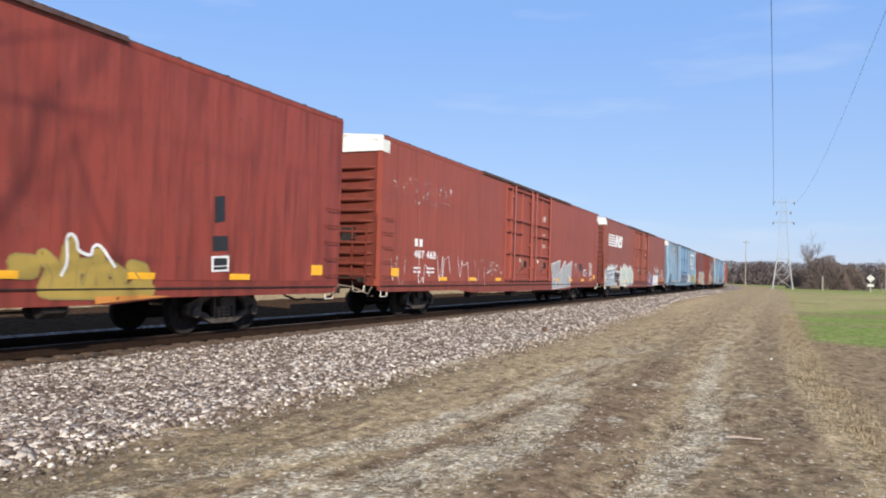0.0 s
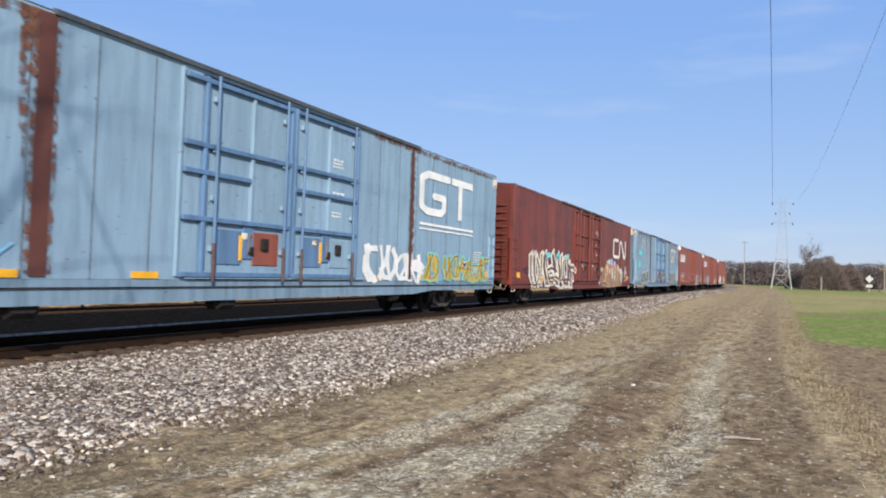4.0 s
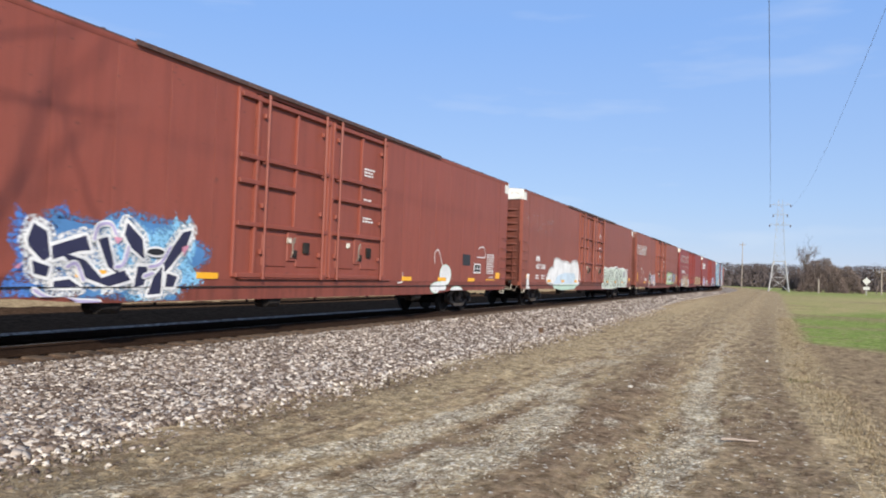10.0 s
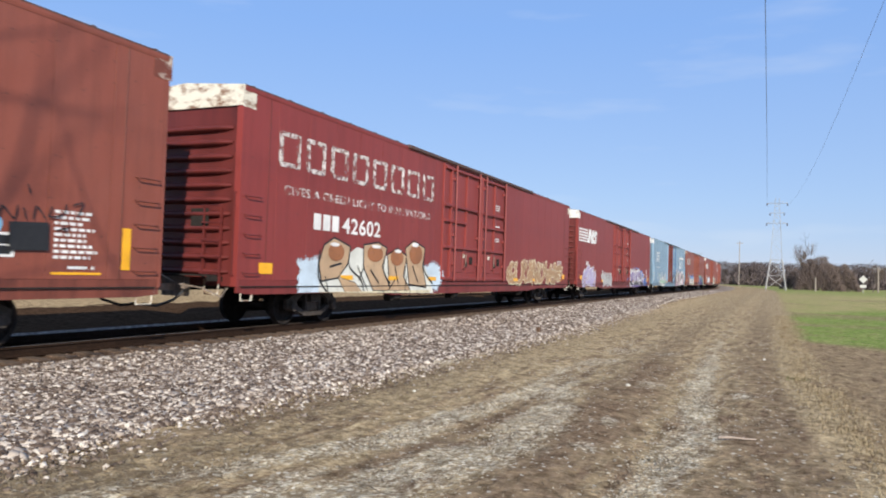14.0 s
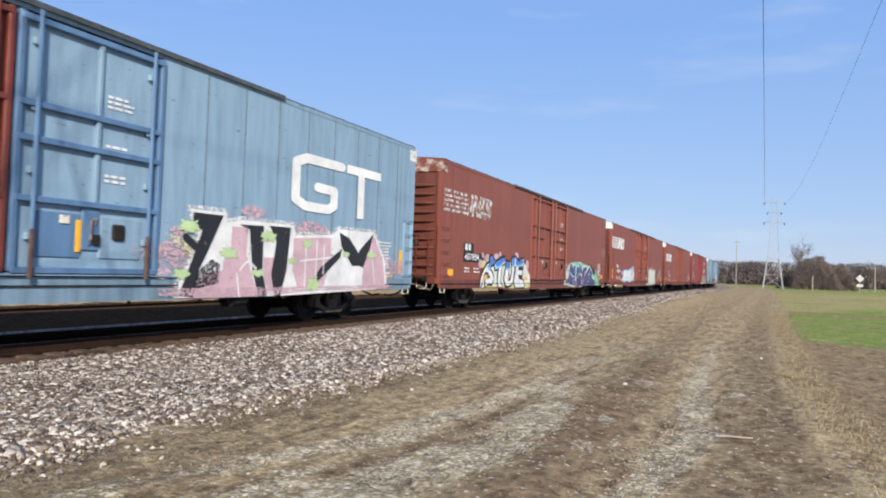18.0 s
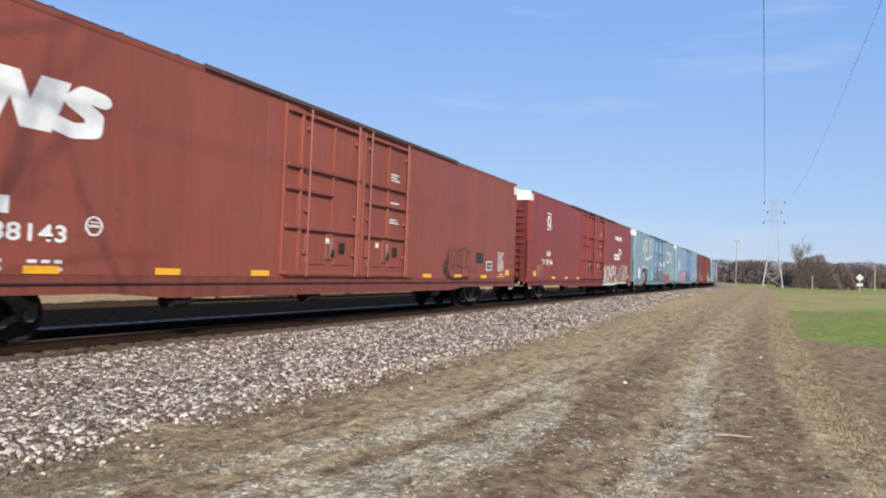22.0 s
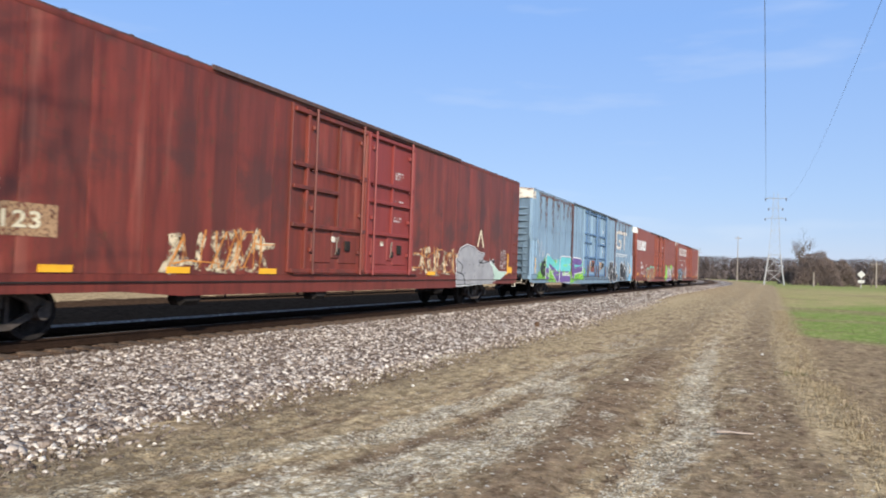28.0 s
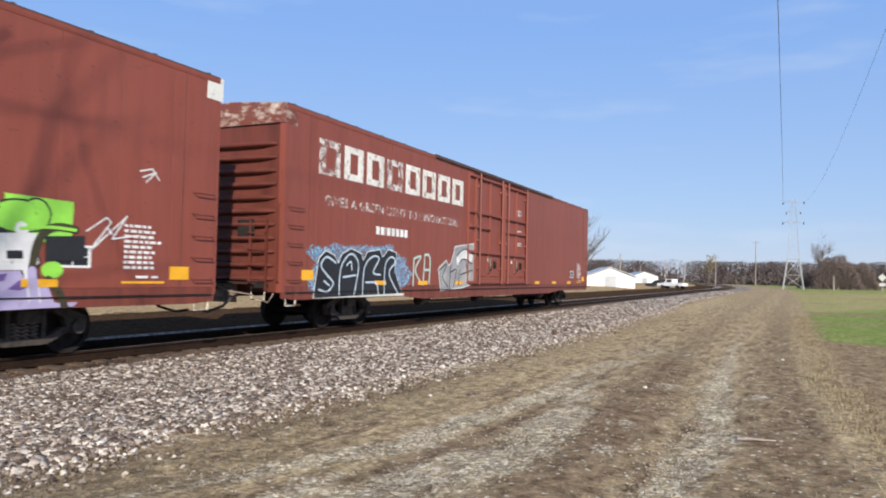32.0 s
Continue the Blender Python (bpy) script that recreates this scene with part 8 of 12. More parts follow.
def art_stue(c, k):
    p = Paint(c, k)
    p.blobs(((2.77, 1.83, 0.08, 0.1), (2.88, 1.74, 0.04, 0.05), (3.13, 1.72, 0.19, 0.17), (3.85, 1.8, 0.23, 0.14), (4.15, 1.93, 0.1, 0.1), (5.63, 1.92, 0.21, 0.16), (6.72, 1.57, 0.16, 0.21), (2.63, 1.48, 0.16, 0.17),), S["rose"], 0)
    p.blobs(((2.88, 1.46, 0.18, 0.18),), S["lemon"], 0)
    p.shape([(2.6, 0.49), (2.72, 0.97), (3.15, 1.41), (6.33, 1.75), (7.02, 1.08), (7.09, 0.55), (6.39, 0.44), (4.24, 0.38), (2.61, 0.4)], S["bone"], 0)
    p.shape([(2.95, 0.63), (6.46, 0.66), (7.04, 0.75), (7.09, 0.55), (5.97, 0.44), (4.14, 0.37), (3, 0.42)], S["lemon"], 0)
    p.shape([(2.6, 0.57), (2.66, 0.92), (2.82, 1.21), (3.11, 1.48), (3.36, 1.53), (3.3, 1.75), (3.41, 1.83), (3.56, 1.73), (3.73, 1.61), (3.59, 1.52), (3.37, 1.42), (3.31, 1.29), (3.57, 1.09), (3.65, 0.88), (3.5, 0.71), (3.25, 0.74), (3.01, 0.59), (2.99, 0.87), (3.25, 0.93), (3.39, 0.94), (3.16, 1.17), (2.97, 1.17), (2.79, 0.97), (2.75, 0.72)], S["black"], 2, S["black"], 0.20)
    p.shape([(3.68, 1.53), (4.08, 1.7), (4.54, 1.82), (4.58, 1.6), (4.34, 1.5), (4.25, 1.23), (4.19, 0.83), (4.34, 0.59), (4.04, 0.57), (3.97, 0.89), (4.05, 1.38), (3.73, 1.3)], S["black"], 2, S["black"], 0.20)
    p.shape([(4.67, 1.64), (4.99, 1.61), (4.89, 1.14), (4.84, 0.84), (5.07, 0.84), (5.2, 1.16), (5.2, 1.78), (5.46, 1.88), (5.41, 1.29), (5.31, 0.77), (5.08, 0.65), (4.69, 0.62), (4.51, 0.9), (4.61, 1.25)], S["black"], 2, S["black"], 0.20)
    p.shape([(5.27, 1.73), (5.51, 1.85), (5.84, 1.68), (6.23, 1.83), (6.34, 1.76), (6.28, 1.48), (5.85, 1.48), (5.79, 1.31), (6.22, 1.3), (6.2, 1.08), (5.8, 1.11), (5.88, 0.92), (6.28, 0.85), (6.44, 0.56), (5.57, 0.54), (5.42, 0.85), (5.59, 1.37)], S["black"], 2, S["black"], 0.20)
    p.shape([(2.6, 0.57), (2.66, 0.92), (2.82, 1.21), (3.11, 1.48), (3.36, 1.53), (3.3, 1.75), (3.41, 1.83), (3.56, 1.73), (3.73, 1.61), (3.59, 1.52), (3.37, 1.42), (3.31, 1.29), (3.57, 1.09), (3.65, 0.88), (3.5, 0.71), (3.25, 0.74), (3.01, 0.59), (2.99, 0.87), (3.25, 0.93), (3.39, 0.94), (3.16, 1.17), (2.97, 1.17), (2.79, 0.97), (2.75, 0.72)], S["white"], 4)
    p.shape([(3.68, 1.53), (4.08, 1.7), (4.54, 1.82), (4.58, 1.6), (4.34, 1.5), (4.25, 1.23), (4.19, 0.83), (4.34, 0.59), (4.04, 0.57), (3.97, 0.89), (4.05, 1.38), (3.73, 1.3)], S["white"], 4)
    p.shape([(4.67, 1.64), (4.99, 1.61), (4.89, 1.14), (4.84, 0.84), (5.07, 0.84), (5.2, 1.16), (5.2, 1.78), (5.46, 1.88), (5.41, 1.29), (5.31, 0.77), (5.08, 0.65), (4.69, 0.62), (4.51, 0.9), (4.61, 1.25)], S["white"], 4)
    p.shape([(5.27, 1.73), (5.51, 1.85), (5.84, 1.68), (6.23, 1.83), (6.34, 1.76), (6.28, 1.48), (5.85, 1.48), (5.79, 1.31), (6.22, 1.3), (6.2, 1.08), (5.8, 1.11), (5.88, 0.92), (6.28, 0.85), (6.44, 0.56), (5.57, 0.54), (5.42, 0.85), (5.59, 1.37)], S["white"], 4)
    p.shape([(3.3, 1.75), (3.41, 1.83), (3.56, 1.73), (3.73, 1.61), (3.59, 1.52), (3.37, 1.42), (3.17, 1.28), (3.11, 1.42), (3.36, 1.53)], S["blue"], 6)
    p.shape([(3.68, 1.53), (4.08, 1.7), (4.54, 1.82), (4.56, 1.66), (4.29, 1.51), (3.89, 1.35)], S["blue"], 6)
    p.shape([(4.67, 1.64), (4.99, 1.61), (4.94, 1.38), (4.63, 1.36)], S["blue"], 6)
    p.shape([(5.2, 1.78), (5.46, 1.88), (5.44, 1.55), (5.22, 1.49)], S["blue"], 6)
    p.shape([(5.51, 1.85), (5.84, 1.68), (6.23, 1.83), (6.31, 1.65), (5.85, 1.55), (5.52, 1.54)], S["blue"], 6)
    for line in ([(3.15, 1.33), (3.31, 1.29)],
                 [(3.73, 1.32), (4.29, 1.48)],
                 [(4.66, 1.33), (4.93, 1.33)],
                 [(5.22, 1.46), (5.43, 1.51)],
                 [(5.52, 1.5), (5.85, 1.5), (6.26, 1.6)],):
        p.line(line, [(0.1, S["sky"])], 7, flow=True)
    p.blobs(((3.14, 1.03, 0.07, 0.07), (4.94, 1.09, 0.04, 0.18),), S["tan"], 5)
    p.done("graffiti", "blue and white lettering with black edges over pink and cream")


def art_horn(c, k):
    p = Paint(c, k)
    p.cloud(12.16, 14.99, 0.77, 1.94, S["bone"], random.Random(5), 0, 0.2)
    p.shape([(12.13, 0.75), (12.3, 1.83), (12.66, 1.82), (12.95, 1.86), (12.85, 0.75)], S["pale_mint"], 2, S["white"], 0.09)
    p.shape([(12.98, 0.75), (13.03, 1.36), (13.56, 1.91), (13.67, 1.46), (13.6, 0.75)], S["pale_mint"], 2, S["white"], 0.09)
    p.shape([(13.68, 0.75), (13.76, 1.74), (14.21, 1.88), (14.3, 0.74)], S["pale_mint"], 2, S["white"], 0.09)
    p.shape([(14.38, 0.74), (14.43, 1.66), (14.87, 1.85), (14.97, 0.74)], S["pale_mint"], 2, S["white"], 0.09)
    for line in ([(12.38, 1.73), (12.39, 0.8)],
                 [(12.62, 1.71), (12.61, 1.27), (12.77, 0.8)],
                 [(13.11, 1.29), (13.09, 0.77)],
                 [(13.41, 1.45), (13.4, 0.77)],
                 [(13.93, 1.67), (13.93, 0.77)],
                 [(14.11, 1.64), (14.09, 1.11)],
                 [(14.62, 1.6), (14.61, 0.77)],
                 [(13.04, 1.15), (14.01, 0.97)],):
        p.line(line, [(0.045, S["grey"])], 4, flow=True)
    p.shape([(11.87, 1.93), (12.01, 1.63), (12.05, 1.41), (12.25, 1.39), (12.15, 1.14), (11.9, 1.04), (11.74, 1.14), (11.83, 1.37)], S["black"], 4, S["white"], 0.12)
    p.shape([(13.53, 2.4), (13.77, 2.36), (13.73, 1.91), (13.43, 1.89)], overspray(S["white"], 0.52), 1)
    p.shape([(11.28, 0.64), (15.06, 0.68), (14.87, 0.4), (11.35, 0.49)], S["mint"], 1)
    p.shape([(11.11, 1.27), (11.22, 1.23), (11.32, 1.29), (11.3, 1.13), (11.37, 1.04), (11.27, 1.04), (11.23, 0.91), (11.18, 1.04), (11.1, 1.03), (11.15, 1.14)], S["white"], 1)
    for line in ([(15.04, 1.95), (15.26, 1.84), (15.4, 2.1), (15.32, 1.64), (15.11, 1.62), (15.31, 1.84), (15.48, 1.65)],):
        p.line(line, [(0.03, S["sky"])], 1, flow=True)
    for line in ([(15.25, 0.85), (15.38, 0.47)],
                 [(15.52, 0.85), (15.26, 0.64)],
                 [(15.28, 1.43), (15.79, 0.85)],):
        p.line(line, [(0.04, S["grey"])], 1)
    p.done("graffiti", "pale mint blocks of graffiti with a black horn")


def art_hokey(c, k):
    p = Paint(c, k)
    strokes = ([(11.46, 1.07), (11.81, 1.15)],
               [(11.71, 1.65), (11.83, 1.28), (11.58, 0.7)],
               [(11.88, 1.09), (11.77, 0.73)],
               [(11.96, 1.79), (12.01, 0.65)],
               [(12.36, 0.7), (12.28, 1.04), (12.29, 1.57), (12.45, 1.78), (12.67, 1.59), (12.71, 0.98), (12.57, 0.69)],
               [(12.9, 1.8), (12.94, 0.9)],
               [(13.31, 1.78), (13.07, 1.33), (13.35, 0.98)],
               [(13.42, 0.76), (13.46, 1.65), (13.66, 1.83), (13.89, 1.7), (13.72, 1.28), (13.48, 1.14)],
               [(13.96, 1.75), (14.03, 1.29), (14.31, 1.32)],
               [(14.38, 1.79), (14.24, 0.62)],
               [(14.46, 0.78), (14.8, 0.74)],)
    for line in strokes:
        p.line(line, [(0.2, S["grey"])], 1)
    for line in strokes:
        p.line(line, [(0.16, S["bone"])], 2)
    for line in strokes:
        p.line(line, [(0.06, S["white"])], 3)
    strokes = ([(15.27, 0.68), (15.27, 1.68), (15.45, 1.24)],
               [(15.57, 1.02), (15.54, 1.63), (15.69, 1.92), (15.88, 1.65), (15.91, 1.02)],
               [(16.43, 1.91), (16.17, 1.75), (16.37, 1.48), (16.54, 1.14), (16.16, 0.85)],
               [(16.63, 1.77), (16.68, 0.85)],
               [(17.29, 1.81), (16.85, 1.89), (16.75, 1.41), (16.84, 0.95), (17.27, 0.97)],
               [(14.73, 1.18), (14.99, 1.02)],
               [(14.95, 1.2), (14.76, 1)],)
    for line in strokes:
        p.line(line, [(0.18, S["bone"])], 1)
    for line in strokes:
        p.line(line, [(0.09, S["mauve"])], 2)
    p.shape([(11.41, 0.58), (17.33, 0.68), (17.2, 0.53), (14.97, 0.35), (13.68, 0.44), (11.41, 0.48)], S["bone"], 0)
    p.shape([(11.5, 0.71), (12.6, 0.74), (17.05, 0.83), (17.26, 0.68), (11.42, 0.6)], overspray(S["cream"], 0.52), 0)
    p.done("graffiti", "white and grey spray-painted capitals")


def art_few(c, k):
    p = Paint(c, k)
    p.shape([(2.57, 1.79), (2.96, 1.95), (3.17, 1.92), (3.2, 1.66), (3.08, 1.46), (2.92, 1.45), (2.93, 1.3), (3.11, 1.28), (3.15, 0.66), (2.89, 0.56), (2.73, 0.71), (2.7, 1.21)], S["white"], 1, S["white"], 0.22, flow=True)
    p.shape([(3.24, 1.9), (3.6, 1.93), (3.66, 1.54), (3.53, 1.45), (3.63, 1.2), (3.65, 0.59), (3.47, 0.46), (3.25, 0.6), (3.13, 0.98), (3.22, 1.29)], S["white"], 1, S["white"], 0.22, flow=True)
    p.shape([(3.69, 1.82), (3.89, 1.84), (3.94, 1.41), (4.09, 1.45), (4.15, 1.87), (4.56, 1.92), (4.54, 1.37), (4.6, 0.82), (4.44, 0.46), (4.13, 0.47), (4.03, 0.59), (3.88, 0.45), (3.64, 0.54), (3.62, 1.32)], S["white"], 1, S["white"], 0.22, flow=True)
    p.shape([(2.57, 1.79), (2.96, 1.95), (3.17, 1.92), (3.2, 1.66), (3.08, 1.46), (2.92, 1.45), (2.93, 1.3), (3.11, 1.28), (3.15, 0.66), (2.89, 0.56), (2.73, 0.71), (2.7, 1.21)], S["black"], 3, flow=True)
    p.shape([(3.24, 1.9), (3.6, 1.93), (3.66, 1.54), (3.53, 1.45), (3.63, 1.2), (3.65, 0.59), (3.47, 0.46), (3.25, 0.6), (3.13, 0.98), (3.22, 1.29)], S["black"], 3, flow=True)
    p.shape([(3.69, 1.82), (3.89, 1.84), (3.94, 1.41), (4.09, 1.45), (4.15, 1.87), (4.56, 1.92), (4.54, 1.37), (4.6, 0.82), (4.44, 0.46), (4.13, 0.47), (4.03, 0.59), (3.88, 0.45), (3.64, 0.54), (3.62, 1.32)], S["black"], 3, flow=True)
    for line in ([(3.2, 1.55), (3.06, 1.43), (2.9, 1.45), (2.86, 1.34), (3.06, 1.27)],
                 [(3.23, 1.24), (3.19, 0.98), (3.35, 0.81), (3.64, 0.84), (3.71, 1.02), (3.58, 1.15), (3.41, 1.04), (3.37, 0.87)],
                 [(3.29, 1.18), (3.49, 1.17), (3.59, 1.04)],
                 [(4.03, 1.21), (4.04, 0.53)],
                 [(2.72, 1.16), (2.94, 1.23)],
                 [(3.24, 0.82), (3.42, 0.77), (3.5, 0.82)],):
        p.line(line, [(0.05, S["white"])], 5, flow=True)
    p.shape([(3, 1.2), (3.11, 1.24), (3.07, 0.76), (2.99, 0.76)], S["amber"], 6)
    for line in ([(2.76, 0.98), (2.78, 0.79)],
                 [(2.87, 1.02), (2.83, 0.9), (2.87, 0.79), (2.91, 0.84), (2.87, 0.91)],):
        p.line(line, [(0.05, S["white"])], 6)
    p.done("graffiti", "fat black lettering with a white edge")


def art_spikes(c, k):
    p = Paint(c, k)
    p.shape([(5.73, 1.74), (6.09, 1.91), (6.17, 0.82), (5.94, 0.82), (5.75, 0.97), (5.88, 1.38)], S["cyan"], 2, S["black"], 0.05, flow=True)
    p.shape([(6.12, 1.74), (6.31, 1.89), (6.39, 1.1), (6.26, 1.03), (6.15, 1.1)], S["cyan"], 2, S["black"], 0.05, flow=True)
    p.shape([(6.34, 1.83), (6.71, 1.86), (6.79, 0.97), (6.58, 0.82), (6.4, 1.05)], S["cyan"], 2, S["black"], 0.05, flow=True)
    for line in ([(5.85, 2.12), (5.91, 1.84)],
                 [(6.04, 2.14), (6.08, 1.89)],
                 [(6.23, 2.17), (6.27, 1.91)],
                 [(6.48, 2.12), (6.47, 1.89)],
                 [(6.96, 1.77), (6.68, 1.73)],
                 [(5.65, 1.93), (5.81, 1.75)],
                 [(5.95, 1.52), (6, 1.04)],
                 [(6.22, 1.67), (6.24, 1.47)],
                 [(6.5, 1.62), (6.55, 1.05)],):
        p.line(line, [(0.03, S["black"])], 4)
    p.shape([(5.6, 1.53), (5.82, 1.61), (5.79, 1.44)], S["red"], 1)
    p.done("graffiti", "turquoise graffiti with black spikes")


def art_bubbles(c, k):
    p = Paint(c, k)
    p.blobs(((12.31, 1.15, 0.2, 0.33), (12.62, 1.56, 0.22, 0.34), (13.05, 1.59, 0.19, 0.31), (13.52, 1.04, 0.37, 0.51), (12.8, 0.89, 0.33, 0.41), (14, 1.61, 0.1, 0.17), (14.08, 0.85, 0.18, 0.34), (15.44, 1.24, 0.37, 0.71), (15.98, 1.25, 0.25, 0.54), (16.25, 1.84, 0.13, 0.24), (16.38, 0.98, 0.29, 0.49), (15.24, 1.64, 0.15, 0.23), (16.67, 1.54, 0.16, 0.2),), S["white"], 1, S["white"], 0.07)
    p.blobs(((12.31, 1.15, 0.2, 0.33), (12.62, 1.56, 0.22, 0.34), (13.05, 1.59, 0.19, 0.31), (13.52, 1.04, 0.37, 0.51),), S["black"], 3)
    p.blobs(((12.8, 0.89, 0.33, 0.41),), S["white"], 4, S["white"], 0.05)
    p.blobs(((12.8, 0.89, 0.33, 0.41),), S["black"], 5)
    p.blobs(((14, 1.61, 0.1, 0.17), (14.08, 0.85, 0.18, 0.34), (15.44, 1.24, 0.37, 0.71), (15.98, 1.25, 0.25, 0.54), (16.25, 1.84, 0.13, 0.24), (16.38, 0.98, 0.29, 0.49), (15.24, 1.64, 0.15, 0.23), (16.67, 1.54, 0.16, 0.2),), S["black"], 3)
    for line in ([(13.47, 1.29), (13.5, 0.96)],
                 [(12.23, 1.28), (12.38, 1.02)],
                 [(14.03, 0.97), (14.1, 0.78)],
                 [(15.41, 1.57), (15.31, 1.44), (15.52, 1.45)],
                 [(15.34, 0.73), (15.44, 0.86), (15.56, 0.71)],
                 [(16.01, 1.38), (16.02, 1.16)],
                 [(15.92, 1.29), (16.12, 1.32)],
                 [(16.63, 1.62), (16.7, 1.45)],):
        p.line(line, [(0.035, S["white"])], 6, flow=True)
    p.shape([(17.6, 1.1), (18.14, 1.15), (18.2, 0.53), (17.42, 0.49), (17.43, 0.77), (17.65, 0.81)], S["sky"], 1)
    for line in ([(11.68, 1.47), (11.75, 1.35), (11.82, 1.51)],
                 [(11.85, 1.51), (11.94, 1.3), (11.99, 1.52)],
                 [(11.75, 1.19), (11.99, 1.33)],):
        p.line(line, [(0.03, S["black"])], 1)
    p.done("graffiti", "fat black bubbles with white edges")


def art_nyke(c, k):
    p = Paint(c, k)
    p.shape([(3.79, 1.02), (4, 1.66), (4.19, 1.77), (4.51, 1.72), (4.84, 1.63), (5.19, 1.73), (5.44, 1.98), (5.77, 1.85), (6.34, 1.81), (6.64, 1.96), (6.83, 1.85), (7.16, 1.8), (7.34, 1.59), (7.32, 0.62), (5.37, 0.42), (4.24, 0.39), (3.94, 0.69)], S["sea"], 1)
    p.shape([(3.86, 0.42), (4.2, 1.53), (4.58, 1.55), (4.78, 0.99), (4.85, 1.54), (5.09, 1.55), (4.99, 0.38), (4.58, 0.4), (4.43, 0.91), (4.24, 0.39)], S["rust_orange"], 3, S["magenta"], 0.11)
    p.shape([(5.02, 1.69), (5.27, 1.74), (5.39, 1.38), (5.51, 1.61), (5.86, 1.71), (5.47, 0.98), (5.54, 0.4), (5.18, 0.4), (5.19, 1.05)], S["rust_orange"], 3, S["magenta"], 0.11)
    p.shape([(5.69, 0.57), (5.85, 1.67), (6.14, 1.66), (6.1, 1.33), (6.4, 1.76), (6.59, 1.65), (6.26, 1.14), (6.64, 0.59), (6.24, 0.57), (6.05, 0.99), (6.03, 0.57)], S["rust_orange"], 3, S["magenta"], 0.11)
    p.shape([(6.64, 0.61), (6.43, 1.5), (7.13, 1.8), (7.14, 1.58), (6.71, 1.41), (6.74, 1.23), (7.05, 1.31), (7.06, 1.09), (6.8, 1.01), (6.85, 0.83), (7.2, 0.9), (7.21, 0.66)], S["rust_orange"], 3, S["magenta"], 0.11)
    for line in ([(4.31, 1.39), (4.52, 1.4)],
                 [(4.03, 0.7), (4.21, 1.21)],
                 [(4.88, 0.68), (4.94, 1.3)],
                 [(5.3, 0.67), (5.34, 1.06)],
                 [(5.88, 0.66), (5.96, 1.41)],
                 [(6.69, 0.79), (6.59, 1.36)],):
        p.line(line, [(0.07, S["orange"])], 5)
    for line in ([(5.04, 0.99), (5.15, 1.18)],
                 [(6.15, 1.07), (6.09, 0.86)],):
        p.line(line, [(0.05, S["pink"])], 6)
    p.shape([(7.15, 1.58), (7.34, 1.59), (7.35, 0.9), (7.22, 0.9)], S["lime"], 4)
    for line in ([(2.76, 1.48), (2.69, 1.4), (2.72, 1.29), (2.79, 1.33)],
                 [(2.85, 1.53), (2.87, 1.3)],
                 [(2.97, 1.52), (2.88, 1.41), (2.99, 1.31)],
                 [(3.14, 1.5), (3.05, 1.46), (3.15, 1.38), (3.07, 1.31)],
                 [(2.51, 1.2), (2.65, 1.18), (2.56, 1.06), (2.69, 1.01)],
                 [(2.71, 0.99), (2.72, 1.18), (2.8, 1.01), (2.81, 1.21)],
                 [(2.94, 1.21), (2.87, 1.11), (2.95, 1.01), (2.98, 1.17)],
                 [(3.05, 1.27), (3.03, 0.99), (3.14, 1.17)],
                 [(3.1, 1.22), (3.24, 1.25), (3.16, 1.07), (3.25, 0.94), (3.4, 1.08), (3.37, 1.21)],
                 [(2.65, 1.01), (2.67, 0.89)],):
        p.line(line, [(0.035, S["grey"])], 1, flow=True)
    p.blobs(((3.67, 1.47, 0.06, 0.08),), S["lemon"], 1, S["black"], 0.03)
    p.done("graffiti", "rust-orange lettering edged magenta over mint")


def art_lime(c, k):
    p = Paint(c, k)
    p.blobs(((15.81, 1.92, 0.31, 0.23), (15.99, 1.96, 0.15, 0.23),), S["lime"], 2, S["black"], 0.03)
    p.shape([(15.43, 1.64), (15.98, 1.69), (16.03, 1.6), (15.95, 1.33), (15.87, 1.13), (15.44, 1.12)], S["white"], 2)
    p.shape([(15.44, 1.11), (15.84, 1.12), (15.89, 0.99), (16.12, 0.99), (16.21, 0.7), (16.27, 0.53), (15.46, 0.54)], S["lilac"], 3)
    p.shape([(15.71, 0.85), (15.84, 0.99), (15.97, 0.9), (15.84, 0.83)], S["purple"], 4)
    p.shape([(15.45, 1.03), (15.7, 1.08), (15.67, 0.97), (15.45, 0.94)], S["purple"], 4)
    p.blobs(((16.19, 1.14, 0.13, 0.13),), S["lime"], 4)
    for line in ([(16.45, 1.78), (16.19, 1.79), (16.02, 1.57), (15.96, 1.14)],
                 [(16.15, 0.99), (16.28, 0.79), (16.36, 0.54)],):
        p.line(line, [(0.13, S["olive_dark"])], 5, flow=True)
    for line in ([(15.82, 1.74), (16.14, 1.79), (16.45, 1.77)],):
        p.line(line, [(0.05, S["lime"])], 6, flow=True)
    p.shape([(15.65, 1.43), (15.89, 1.45), (15.89, 1.27), (15.66, 1.26)], CRISP, 5)
    p.shape([(15.68, 1.41), (15.85, 1.42), (15.86, 1.3), (15.69, 1.29)], DARK_PANEL, 6)
    p.shape([(16.09, 1.65), (16.56, 1.69), (16.57, 1.29), (16.1, 1.27)], DARK_PANEL, 7)
    p.done("graffiti", "lime, white and lilac graffiti")


